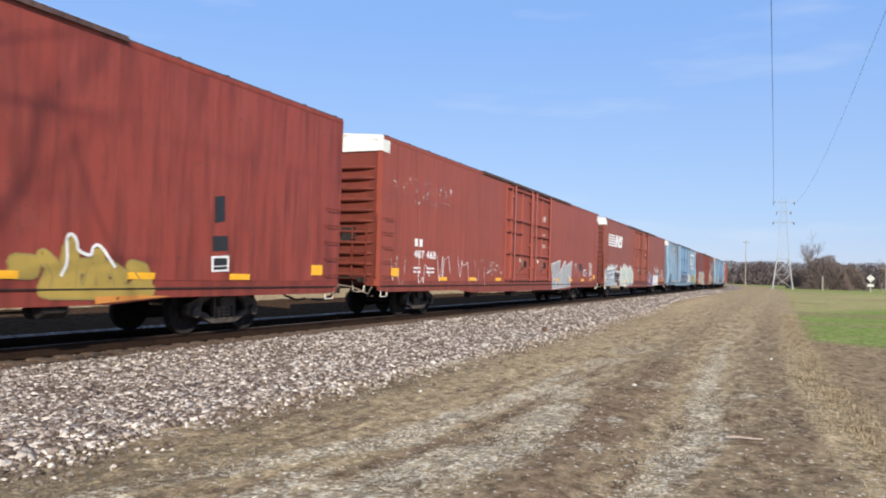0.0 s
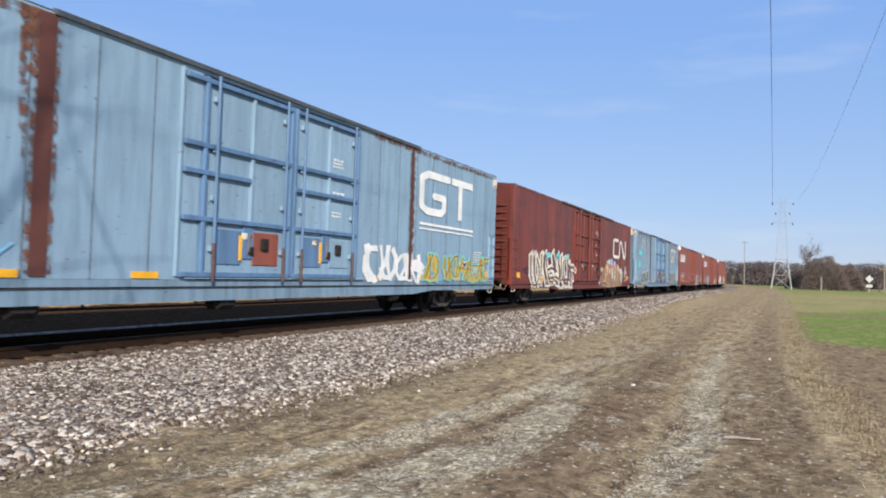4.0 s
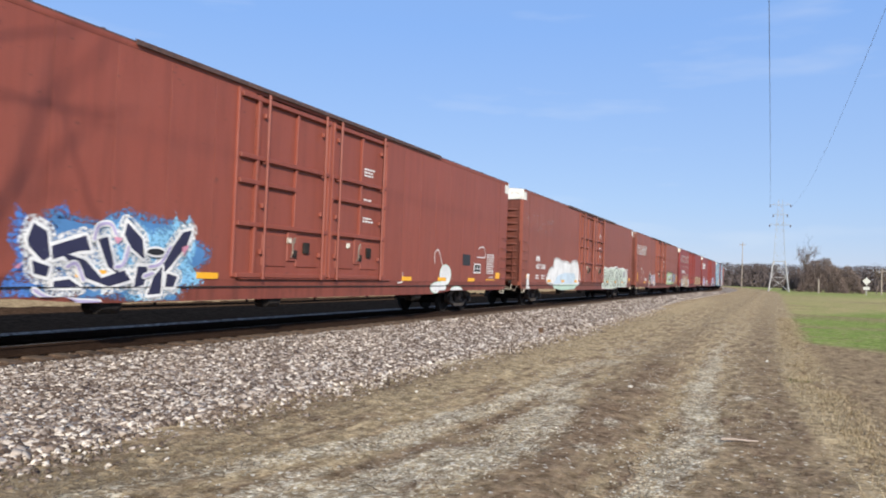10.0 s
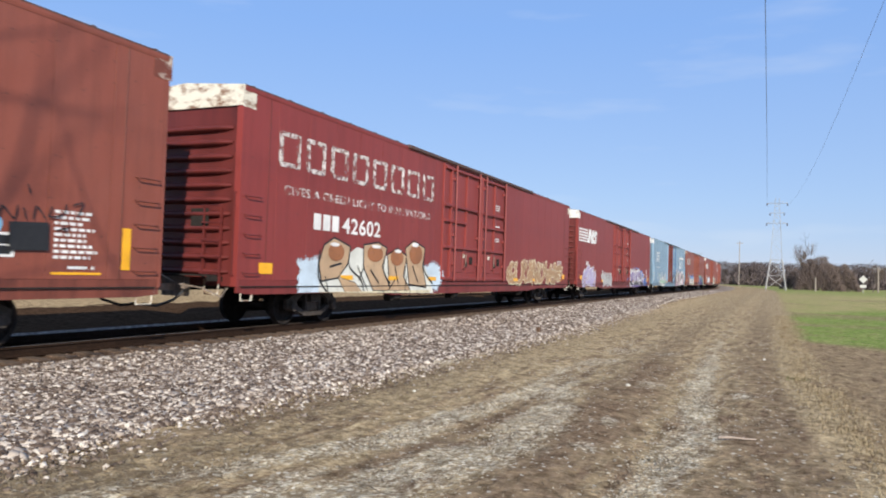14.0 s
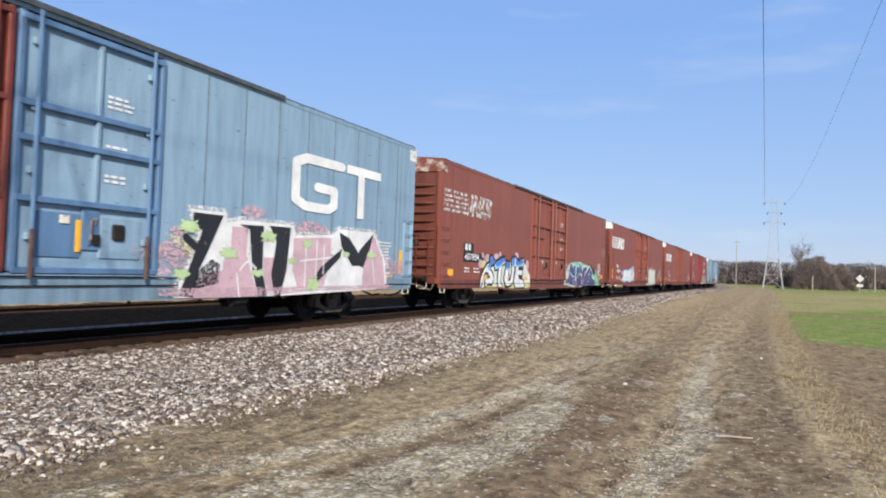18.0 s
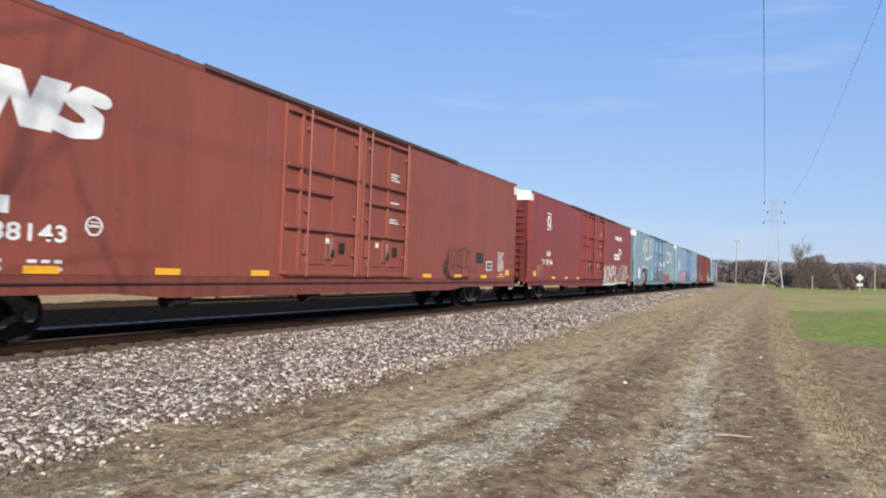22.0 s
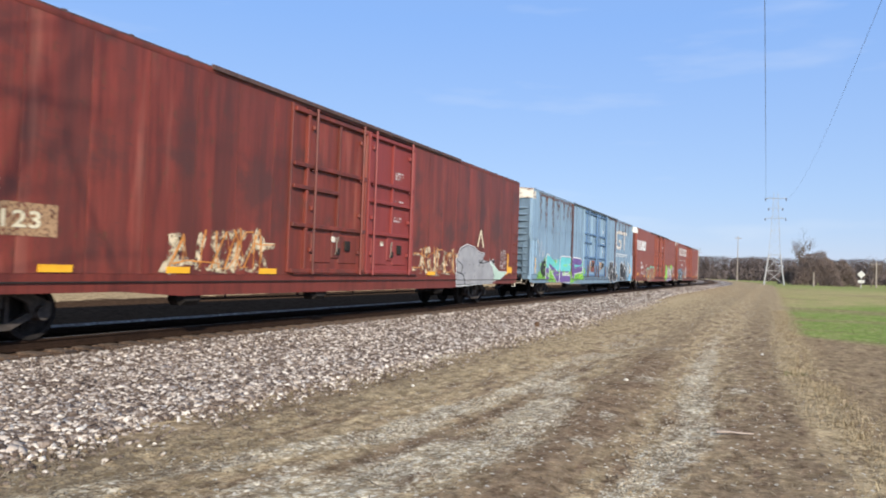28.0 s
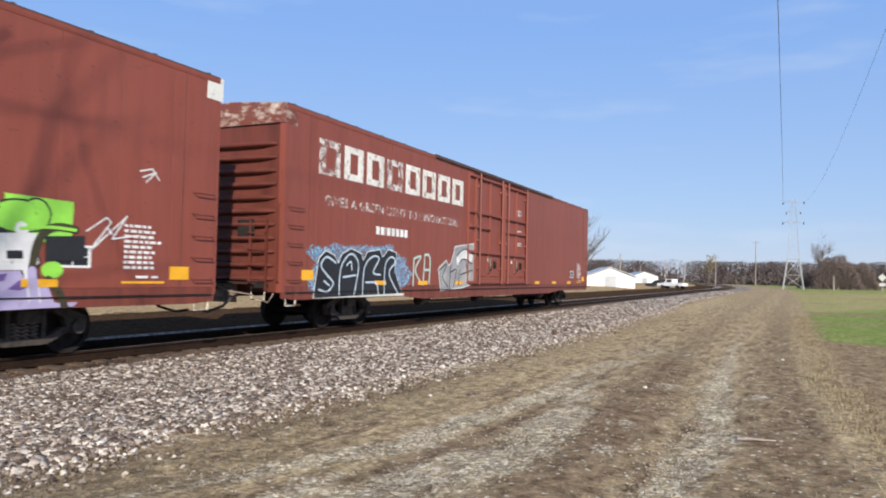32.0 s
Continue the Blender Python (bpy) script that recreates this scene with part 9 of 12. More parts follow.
def art_zz(c, k):
    p = Paint(c, k)
    for line in ([(16.59, 1.77), (16.85, 2.02), (16.91, 1.94), (16.62, 1.43)],
                 [(16.62, 1.43), (17.13, 2.07), (16.93, 1.67), (17.31, 1.76)],
                 [(16.86, 1.85), (16.93, 1.75)],
                 [(17.3, 2.88), (17.48, 2.95), (17.59, 2.77)],
                 [(17.34, 2.78), (17.54, 2.9), (17.39, 2.7)],):
        p.line(line, [(0.028, S["white"])], 1)
    p.done("scrawl", "thin white scrawl")


def art_night(c, k):
    p = Paint(c, k)
    p.cloud(0.73, 3.91, 0.7, 1.86, overspray(S["sky"], 0.66), random.Random(51), 0, 0.14)
    p.shape([(0.8, 0.58), (0.93, 1.52), (1.12, 1.71), (1.39, 1.61), (1.51, 1.42), (1.63, 1.67), (1.91, 1.81), (2.24, 1.7), (2.31, 1.52), (2.47, 1.76), (2.9, 1.84), (3.01, 1.63), (3.23, 1.86), (3.55, 1.79), (3.48, 1.3), (3.83, 0.55)], S["black"], 2, S["white"], 0.05)
    for line in ([(1.42, 1.44), (1.15, 1.57), (0.99, 1.36), (1.17, 1.13), (1.36, 0.93), (1.18, 0.72), (0.94, 0.78)],
                 [(1.54, 0.65), (1.58, 1.32), (1.88, 1.68), (2.14, 1.46), (2.09, 0.95), (2.01, 0.64)],
                 [(1.66, 1.08), (2.06, 1.14)],
                 [(2.3, 0.63), (2.35, 1.34), (2.62, 1.64), (2.87, 1.6), (2.66, 1.22), (2.92, 1.16)],
                 [(2.4, 0.95), (2.78, 0.93), (2.86, 0.66)],
                 [(3.08, 0.61), (3.1, 1.43), (3.35, 1.67), (3.48, 1.51), (3.25, 1.2), (3.62, 0.64)],
                 [(1.76, 1.39), (1.88, 1.48), (1.92, 1.27)],
                 [(1.07, 0.98), (1.22, 0.88)],):
        p.line(line, [(0.05, S["ice"])], 5, flow=True)
    p.shape([(0.81, 0.58), (3.87, 0.64), (3.87, 0.5), (0.81, 0.51)], S["bone"], 1)
    p.done("graffiti", "black rounded letters with white outlines in a blue haze")


def art_mint_tail(c, k):
    p = Paint(c, k)
    for line in ([(4.3, 1.66), (4.28, 0.87)],
                 [(4.3, 1.66), (4.61, 1.73), (4.36, 1.32), (4.68, 0.89)],
                 [(4.79, 1.8), (4.73, 0.89)],
                 [(4.79, 1.8), (5.03, 1.72), (5.01, 0.92)],
                 [(4.76, 1.33), (5.04, 1.34)],):
        p.line(line, [(0.09, S["silver"]), (0.05, S["mint"])], 2, flow=True)
    p.done("graffiti", "faded mint and grey letters")


def art_foil(c, k):
    p = Paint(c, k)
    p.shape([(5.48, 1.39), (5.87, 1.66), (6.04, 1.47), (6.24, 1.81), (6.34, 2.14), (7.44, 2.31), (7.49, 0.92), (6.84, 0.79), (5.6, 0.7)], S["silver"], 1, S["white"], 0.06)
    p.shape([(6.41, 1.81), (6.85, 2.1), (7.39, 1.96), (7.34, 1.65), (6.8, 1.76), (6.47, 1.52)], S["white"], 3)
    p.shape([(5.63, 1.27), (5.88, 1.35), (5.85, 0.83), (5.67, 0.8)], S["grey"], 3)
    p.shape([(6.7, 1.37), (7.28, 1.56), (7.3, 1.04), (6.77, 0.92)], S["grey"], 3)
    for line in ([(5.55, 1.35), (5.88, 1.56), (5.69, 1.11), (6.01, 0.79)],
                 [(6.09, 1.52), (6.06, 0.76)],
                 [(6.1, 1.28), (6.42, 1.37), (6.28, 0.79)],
                 [(6.41, 1.81), (6.85, 2.1), (7.39, 1.96)],
                 [(6.47, 1.49), (6.8, 1.76), (7.34, 1.61)],
                 [(6.59, 1.37), (6.55, 0.85)],
                 [(6.98, 1.64), (7.12, 0.95)],
                 [(6.65, 1.21), (7.35, 1.39)],):
        p.line(line, [(0.04, S["black"])], 5, flow=True)
    p.done("graffiti", "silver and white angular graffiti")


def art_pink(c, k):
    p = Paint(c, k)
    p.cloud(11.77, 17.72, 0.64, 1.59, overspray(S["rose"], 0.52), random.Random(31), 0, 0.25)
    p.cloud(11.93, 14.08, 0.76, 1.78, overspray(S["cream"], 0.52), random.Random(32), 0, 0.3)
    p.blobs(((13.28, 2.29, 0.28, 0.14), (14.82, 2.03, 0.51, 0.22), (11.63, 1.41, 0.2, 0.13), (11.81, 1.75, 0.16, 0.09), (11.57, 0.94, 0.13, 0.11),), overspray(S["rose"], 0.45), 0)
    p.shape([(11.99, 2.19), (12.66, 2.2), (12.74, 2), (13.01, 2.09), (14.28, 2.1), (14.35, 1.87), (15.45, 1.98), (15.61, 2.14), (16.93, 2.16), (17.35, 1.41), (17.47, 0.75), (16.99, 0.57), (14.07, 0.41), (12.68, 0.39), (11.82, 0.48), (11.83, 0.76), (12.19, 1.57)], S["white"], 1, overspray(S["white"], 0.52), 0.16)
    p.shape([(12.82, 1.93), (13.17, 1.94), (13.15, 1.37), (13.46, 0.41), (12.96, 0.39), (12.66, 0.76), (12.66, 1.2), (12.8, 1.35)], S["rose"], 3)
    p.shape([(14.3, 1.81), (15.41, 1.9), (15.41, 1.3), (15.2, 0.64), (14.46, 0.65), (14.3, 1.05)], S["rose"], 3)
    p.shape([(16.54, 1.84), (16.91, 2.05), (17.3, 1.37), (17.42, 0.64), (16.51, 0.61), (16.53, 1.19)], S["rose"], 3)
    p.shape([(13.55, 1.32), (13.82, 1.33), (13.82, 0.54), (13.58, 0.76)], S["rose"], 3)
    p.shape([(12.31, 0.95), (12.65, 1.02), (12.91, 0.4), (12.06, 0.46)], S["rose"], 3)
    p.shape([(12.05, 2.13), (12.63, 2.13), (12.39, 1.49), (12.19, 1.01), (12.1, 0.48), (11.84, 0.52), (12.1, 1.38), (12.22, 1.79), (12.03, 1.92)], S["black"], 5)
    p.shape([(12.15, 0.97), (12.43, 1.24), (12.6, 1.13), (12.57, 0.75), (12.08, 0.63)], overspray(S["black"], 0.45), 5)
    p.shape([(12.98, 1.99), (13.53, 2.01), (13.54, 0.97), (13.68, 0.48), (13.46, 0.44), (13.3, 1.03), (13.2, 1.9)], S["black"], 5)
    p.shape([(13.67, 2.03), (14.21, 2.04), (14.14, 1.05), (14, 0.46), (13.85, 0.47), (13.75, 0.97), (13.85, 1.69)], S["black"], 5)
    p.shape([(15.76, 1.65), (15.71, 1.41), (15.25, 0.99), (14.93, 0.69), (14.81, 0.74), (15.1, 1.15)], S["black"], 5)
    p.shape([(15.66, 2.06), (16.01, 1.93), (16.37, 1.53), (16.5, 1.22), (16.13, 1.21), (15.74, 1.7)], S["black"], 5)
    p.shape([(16.88, 2.13), (16.72, 1.59), (16.52, 1.17), (16.29, 1.25), (16.36, 1.63)], S["black"], 5)
    for line in ([(11.92, 1.64), (12.17, 1.41)],):
        p.line(line, [(0.16, S["black"])], 5)
    for line in ([(14.65, 1.75), (14.64, 0.68)],
                 [(14.97, 1.81), (14.95, 0.76)],
                 [(15.19, 1.71), (15.18, 0.99)],
                 [(13.02, 1.03), (13.19, 1.22), (13.38, 1.07)],
                 [(16.81, 1.68), (16.98, 0.75)],
                 [(12.95, 0.96), (13.03, 0.43)],
                 [(14.49, 1.28), (15.38, 1.4)],):
        p.line(line, [(0.045, S["white"])], 6, flow=True)
    p.cloud(11.81, 12.14, 1.75, 1.96, S["pale_lime"], random.Random(40), 7, 0.35)
    p.cloud(11.73, 11.99, 0.86, 1.03, S["pale_lime"], random.Random(41), 7, 0.35)
    p.cloud(12.61, 12.93, 1.28, 1.47, S["pale_lime"], random.Random(42), 7, 0.35)
    p.cloud(13.48, 13.81, 1.68, 1.89, S["pale_lime"], random.Random(43), 7, 0.35)
    p.cloud(13.29, 13.55, 0.91, 1.05, S["pale_lime"], random.Random(44), 7, 0.35)
    p.cloud(14.72, 15.04, 0.71, 0.88, S["pale_lime"], random.Random(45), 7, 0.35)
    p.cloud(14.18, 14.38, 1.21, 1.34, S["pale_lime"], random.Random(46), 7, 0.35)
    p.cloud(14.56, 14.8, 1.62, 1.79, S["pale_lime"], random.Random(47), 7, 0.35)
    p.cloud(16.65, 16.99, 1.46, 1.6, S["pale_lime"], random.Random(48), 7, 0.35)
    p.cloud(15.79, 16.0, 1.45, 1.56, S["pale_lime"], random.Random(49), 7, 0.35)
    p.shape([(11.48, 0.66), (17.77, 0.7), (17.25, 0.46), (15.04, 0.43), (13.37, 0.39), (11.51, 0.52)], overspray(S["rose"], 0.52), 0)
    p.done("graffiti", "black and pink graffiti with white edges")


def art_lime_tail(c, k):
    p = Paint(c, k)
    p.shape([(12.79, 0.57), (12.82, 1.79), (13.16, 2.21), (13.55, 2.01), (13.58, 0.55)], S["lime"], 0, S["black"], 0.03)
    p.shape([(15.64, 2.24), (16.42, 2.21), (16.41, 1.51), (15.72, 1.62)], S["lime"], 0)
    strokes = ([(13.72, 1.8), (13.84, 0.81)],
               [(13.81, 1.55), (14.31, 0.87)],
               [(14.26, 1.86), (14.41, 0.81)],
               [(14.57, 1.91), (15.14, 1.6), (14.72, 1.11)],
               [(14.57, 1.91), (14.74, 0.63)],
               [(15.42, 1.79), (15.41, 0.68)],
               [(15.83, 1.75), (16.01, 0.68)],
               [(15.38, 1.24), (15.97, 1.27)],)
    for line in strokes:
        p.line(line, [(0.26, S["black"])], 1)
    for line in strokes:
        p.line(line, [(0.2, S["white"])], 2)
    strokes = ([(13.79, 1.15), (13.87, 0.66)],
               [(14.36, 1.1), (14.43, 0.58)],
               [(14.72, 1.05), (14.77, 0.53)],
               [(15.37, 1.11), (15.37, 0.56)],
               [(15.96, 1.12), (16.01, 0.59)],)
    for line in strokes:
        p.line(line, [(0.15, S["lilac"])], 4)
    p.shape([(13.43, 0.62), (16.51, 0.64), (16.46, 0.48), (13.43, 0.49)], S["lilac"], 1)
    p.done("graffiti", "lime and white graffiti with lilac feet")


def art_melo(c, k):
    p = Paint(c, k)
    strokes = ([(2.61, 4.32), (2.85, 2.76)],
               [(2.65, 4.21), (3, 3.49)],
               [(3, 3.49), (3.27, 4.34)],
               [(3.27, 4.34), (3.47, 2.87)],
               [(3.71, 4.42), (3.78, 2.74)],
               [(3.71, 4.36), (4.22, 4.33)],
               [(3.75, 3.55), (4.21, 3.61)],
               [(3.78, 2.74), (4.34, 2.71)],
               [(4.48, 4.27), (4.58, 2.8), (5.31, 2.85)],
               [(5.38, 4.42), (5.44, 2.99), (6.23, 3), (6.16, 4.46), (5.38, 4.42)],
               [(5.76, 3.94), (5.82, 3.54)],)
    for line in strokes:
        p.line(line, [(0.3, PALE)], 1)
    for line in ([(2.82, 2.74), (2.85, 2.3)],
                 [(3.42, 2.83), (3.45, 2.32)],
                 [(3.9, 2.69), (3.92, 2.3)],
                 [(4.72, 2.74), (4.75, 2.32)],
                 [(6.07, 2.97), (6.11, 2.52)],
                 [(4.18, 2.69), (4.19, 2.44)],):
        p.line(line, [(0.04, overspray(S["white"], 0.52))], 0)
    p.done("graffiti", "large pale block lettering with runs of paint")


def art_pale_lime(c, k):
    p = Paint(c, k)
    p.blobs(((12.58, 2.08, 0.07, 0.09), (14.86, 2.28, 0.09, 0.1), (12.51, 1.78, 0.06, 0.1), (16.28, 1.97, 0.1, 0.09), (16.28, 1.21, 0.22, 0.31), (16.33, 1.66, 0.19, 0.21),), S["sky"], 0)
    p.shape([(12.35, 0.8), (12.52, 1.64), (12.72, 1.69), (12.89, 2.05), (12.98, 1.94), (13.1, 1.45), (13.29, 1.67), (13.66, 1.68), (13.66, 0.8), (13.36, 0.76), (13.32, 1.36), (13.22, 1.41), (13.05, 0.77), (12.55, 0.79)], S["black"], 1, S["black"], 0.17)
    p.shape([(13, 1.99), (13.23, 2.1), (13.48, 2.06), (13.66, 1.76), (13.67, 1.44), (13.29, 1.67), (13.1, 1.43)], S["black"], 1, S["black"], 0.17)
    p.shape([(13.69, 2.06), (13.98, 1.82), (14.29, 2.15), (14.38, 1.9), (14.34, 1.37), (14, 1.3), (14.15, 1.08), (14.76, 1.28), (14.83, 0.86), (14.57, 0.8), (14.16, 0.88), (13.91, 0.7), (13.74, 0.91), (13.76, 1.39)], S["black"], 1, S["black"], 0.17)
    p.shape([(14.39, 1.87), (14.62, 2.04), (14.96, 1.99), (15.08, 1.66), (15.12, 0.86), (14.92, 0.77), (14.66, 1.09), (14.81, 1.4), (14.63, 1.69), (14.47, 1.79)], S["black"], 1, S["black"], 0.17)
    p.shape([(15.04, 2.03), (15.37, 2.07), (15.28, 1.36), (15.44, 1.95), (15.59, 2), (15.53, 1.18), (15.24, 0.8), (15.15, 1.42)], S["black"], 1, S["black"], 0.17)
    p.shape([(15.47, 1.12), (15.83, 1.73), (16.11, 1.71), (16.23, 1.35), (16.01, 0.83), (15.61, 0.8)], S["black"], 1, S["black"], 0.17)
    p.shape([(12.35, 0.8), (12.52, 1.64), (12.72, 1.69), (12.89, 2.05), (12.98, 1.94), (13.1, 1.45), (13.29, 1.67), (13.66, 1.68), (13.66, 0.8), (13.36, 0.76), (13.32, 1.36), (13.22, 1.41), (13.05, 0.77), (12.55, 0.79)], S["pale_lime"], 3)
    p.shape([(13, 1.99), (13.23, 2.1), (13.48, 2.06), (13.66, 1.76), (13.67, 1.44), (13.29, 1.67), (13.1, 1.43)], S["pale_lime"], 3)
    p.shape([(13.69, 2.06), (13.98, 1.82), (14.29, 2.15), (14.38, 1.9), (14.34, 1.37), (14, 1.3), (14.15, 1.08), (14.76, 1.28), (14.83, 0.86), (14.57, 0.8), (14.16, 0.88), (13.91, 0.7), (13.74, 0.91), (13.76, 1.39)], S["pale_lime"], 3)
    p.shape([(14.39, 1.87), (14.62, 2.04), (14.96, 1.99), (15.08, 1.66), (15.12, 0.86), (14.92, 0.77), (14.66, 1.09), (14.81, 1.4), (14.63, 1.69), (14.47, 1.79)], S["pale_lime"], 3)
    p.shape([(15.04, 2.03), (15.37, 2.07), (15.28, 1.36), (15.44, 1.95), (15.59, 2), (15.53, 1.18), (15.24, 0.8), (15.15, 1.42)], S["pale_lime"], 3)
    p.shape([(15.47, 1.12), (15.83, 1.73), (16.11, 1.71), (16.23, 1.35), (16.01, 0.83), (15.61, 0.8)], S["pale_lime"], 3)
    p.shape([(15.42, 1.5), (15.56, 1.96), (15.95, 2.21), (16.09, 2.09), (15.94, 1.73), (16.27, 1.28), (16, 1.07), (15.29, 1.11)], S["berry"], 4, S["black"], 0.03)
    p.shape([(12.59, 1.58), (12.94, 1.63), (12.95, 1.43), (12.59, 1.39)], S["ice"], 4)
    p.shape([(13.35, 1.65), (13.62, 1.7), (13.63, 1.49), (13.36, 1.45)], S["ice"], 4)
    p.shape([(13.8, 1.7), (14.32, 1.77), (14.33, 1.54), (13.81, 1.48)], S["ice"], 4)
    p.shape([(14.47, 1.76), (15.02, 1.84), (15.03, 1.59), (14.48, 1.53)], S["ice"], 4)
    p.shape([(12.6, 1.18), (12.96, 1.21), (12.96, 1.02), (12.61, 0.99)], S["ice"], 4)
    p.shape([(13.36, 1.21), (13.64, 1.25), (13.65, 1.03), (13.37, 1.01)], S["ice"], 4)
    p.shape([(13.82, 1.23), (14.34, 1.28), (14.35, 1.05), (13.82, 1.02)], S["ice"], 4)
    p.shape([(14.49, 1.27), (15.04, 1.32), (15.05, 1.07), (14.5, 1.03)], S["ice"], 4)
    p.shape([(13.21, 1.49), (13.48, 1.53), (13.32, 1.39), (13.26, 0.9), (13.16, 0.8)], S["steel"], 5, S["black"], 0.05)
    p.shape([(14.64, 1.6), (14.8, 1.58), (14.79, 1.34), (14.68, 1.18)], S["black"], 5)
    p.shape([(13.68, 1.36), (13.88, 1.4), (13.82, 1.18), (13.71, 1.17)], S["black"], 5)
    p.shape([(13.88, 1.35), (14.15, 1.14), (13.91, 1.07)], S["berry"], 5)
    for line in ([(13.06, 1.92), (13.24, 1.88)],
                 [(13.15, 2.03), (13.14, 1.77)],
                 [(13.09, 1.8), (13.21, 2)],):
        p.line(line, [(0.035, S["red"])], 6)
    for line in ([(12.68, 1.41), (12.84, 1.36)],
                 [(12.75, 1.51), (12.75, 1.26)],
                 [(12.71, 1.3), (12.81, 1.48)],):
        p.line(line, [(0.035, S["red"])], 6)
    for line in ([(12.59, 1.16), (12.74, 1.11)],
                 [(12.66, 1.26), (12.65, 1.01)],
                 [(12.61, 1.04), (12.72, 1.22)],):
        p.line(line, [(0.035, S["red"])], 6)
    for line in ([(14.37, 1.42), (14.61, 1.36)],
                 [(14.48, 1.54), (14.47, 1.24)],
                 [(14.41, 1.28), (14.57, 1.5)],):
        p.line(line, [(0.035, S["red"])], 6)
    for line in ([(15.01, 1.82), (15.27, 1.77)],
                 [(15.13, 1.96), (15.12, 1.63)],
                 [(15.05, 1.67), (15.23, 1.92)],):
        p.line(line, [(0.035, S["red"])], 6)
    for line in ([(12.89, 2.03), (12.99, 1.34), (13.07, 0.79)],
                 [(13.7, 2.05), (13.76, 1.72)],
                 [(14.3, 2.13), (14.28, 1.54), (14.04, 1.35)],
                 [(14.96, 1.96), (15.13, 1.36)],
                 [(14.63, 1.69), (14.64, 1.03), (14.84, 0.79)],):
        p.line(line, [(0.035, S["white"])], 6, flow=True)
    for line in ([(16.47, 1.74), (16.5, 1.92), (16.63, 1.75), (16.66, 1.94)],
                 [(16.73, 1.91), (16.76, 1.77)],
                 [(16.84, 1.77), (16.87, 1.96), (16.98, 1.78)],
                 [(17.05, 1.97), (17.02, 1.82), (17.18, 1.87), (17.22, 2.03)],
                 [(17.3, 2.03), (17.43, 2.08), (17.36, 1.85)],
                 [(16.76, 2.27), (16.79, 2.16)],
                 [(17.11, 1.61), (17.28, 1.68)],
                 [(17.19, 1.7), (17.24, 1.57)],):
        p.line(line, [(0.025, S["black"])], 1, flow=True)
    p.shape([(16.57, 1.7), (17.02, 1.73), (17.03, 1.3), (16.59, 1.28)], DARK_PANEL, 1)
    p.done("graffiti", "pale lime banded letters with black edges and red stars")


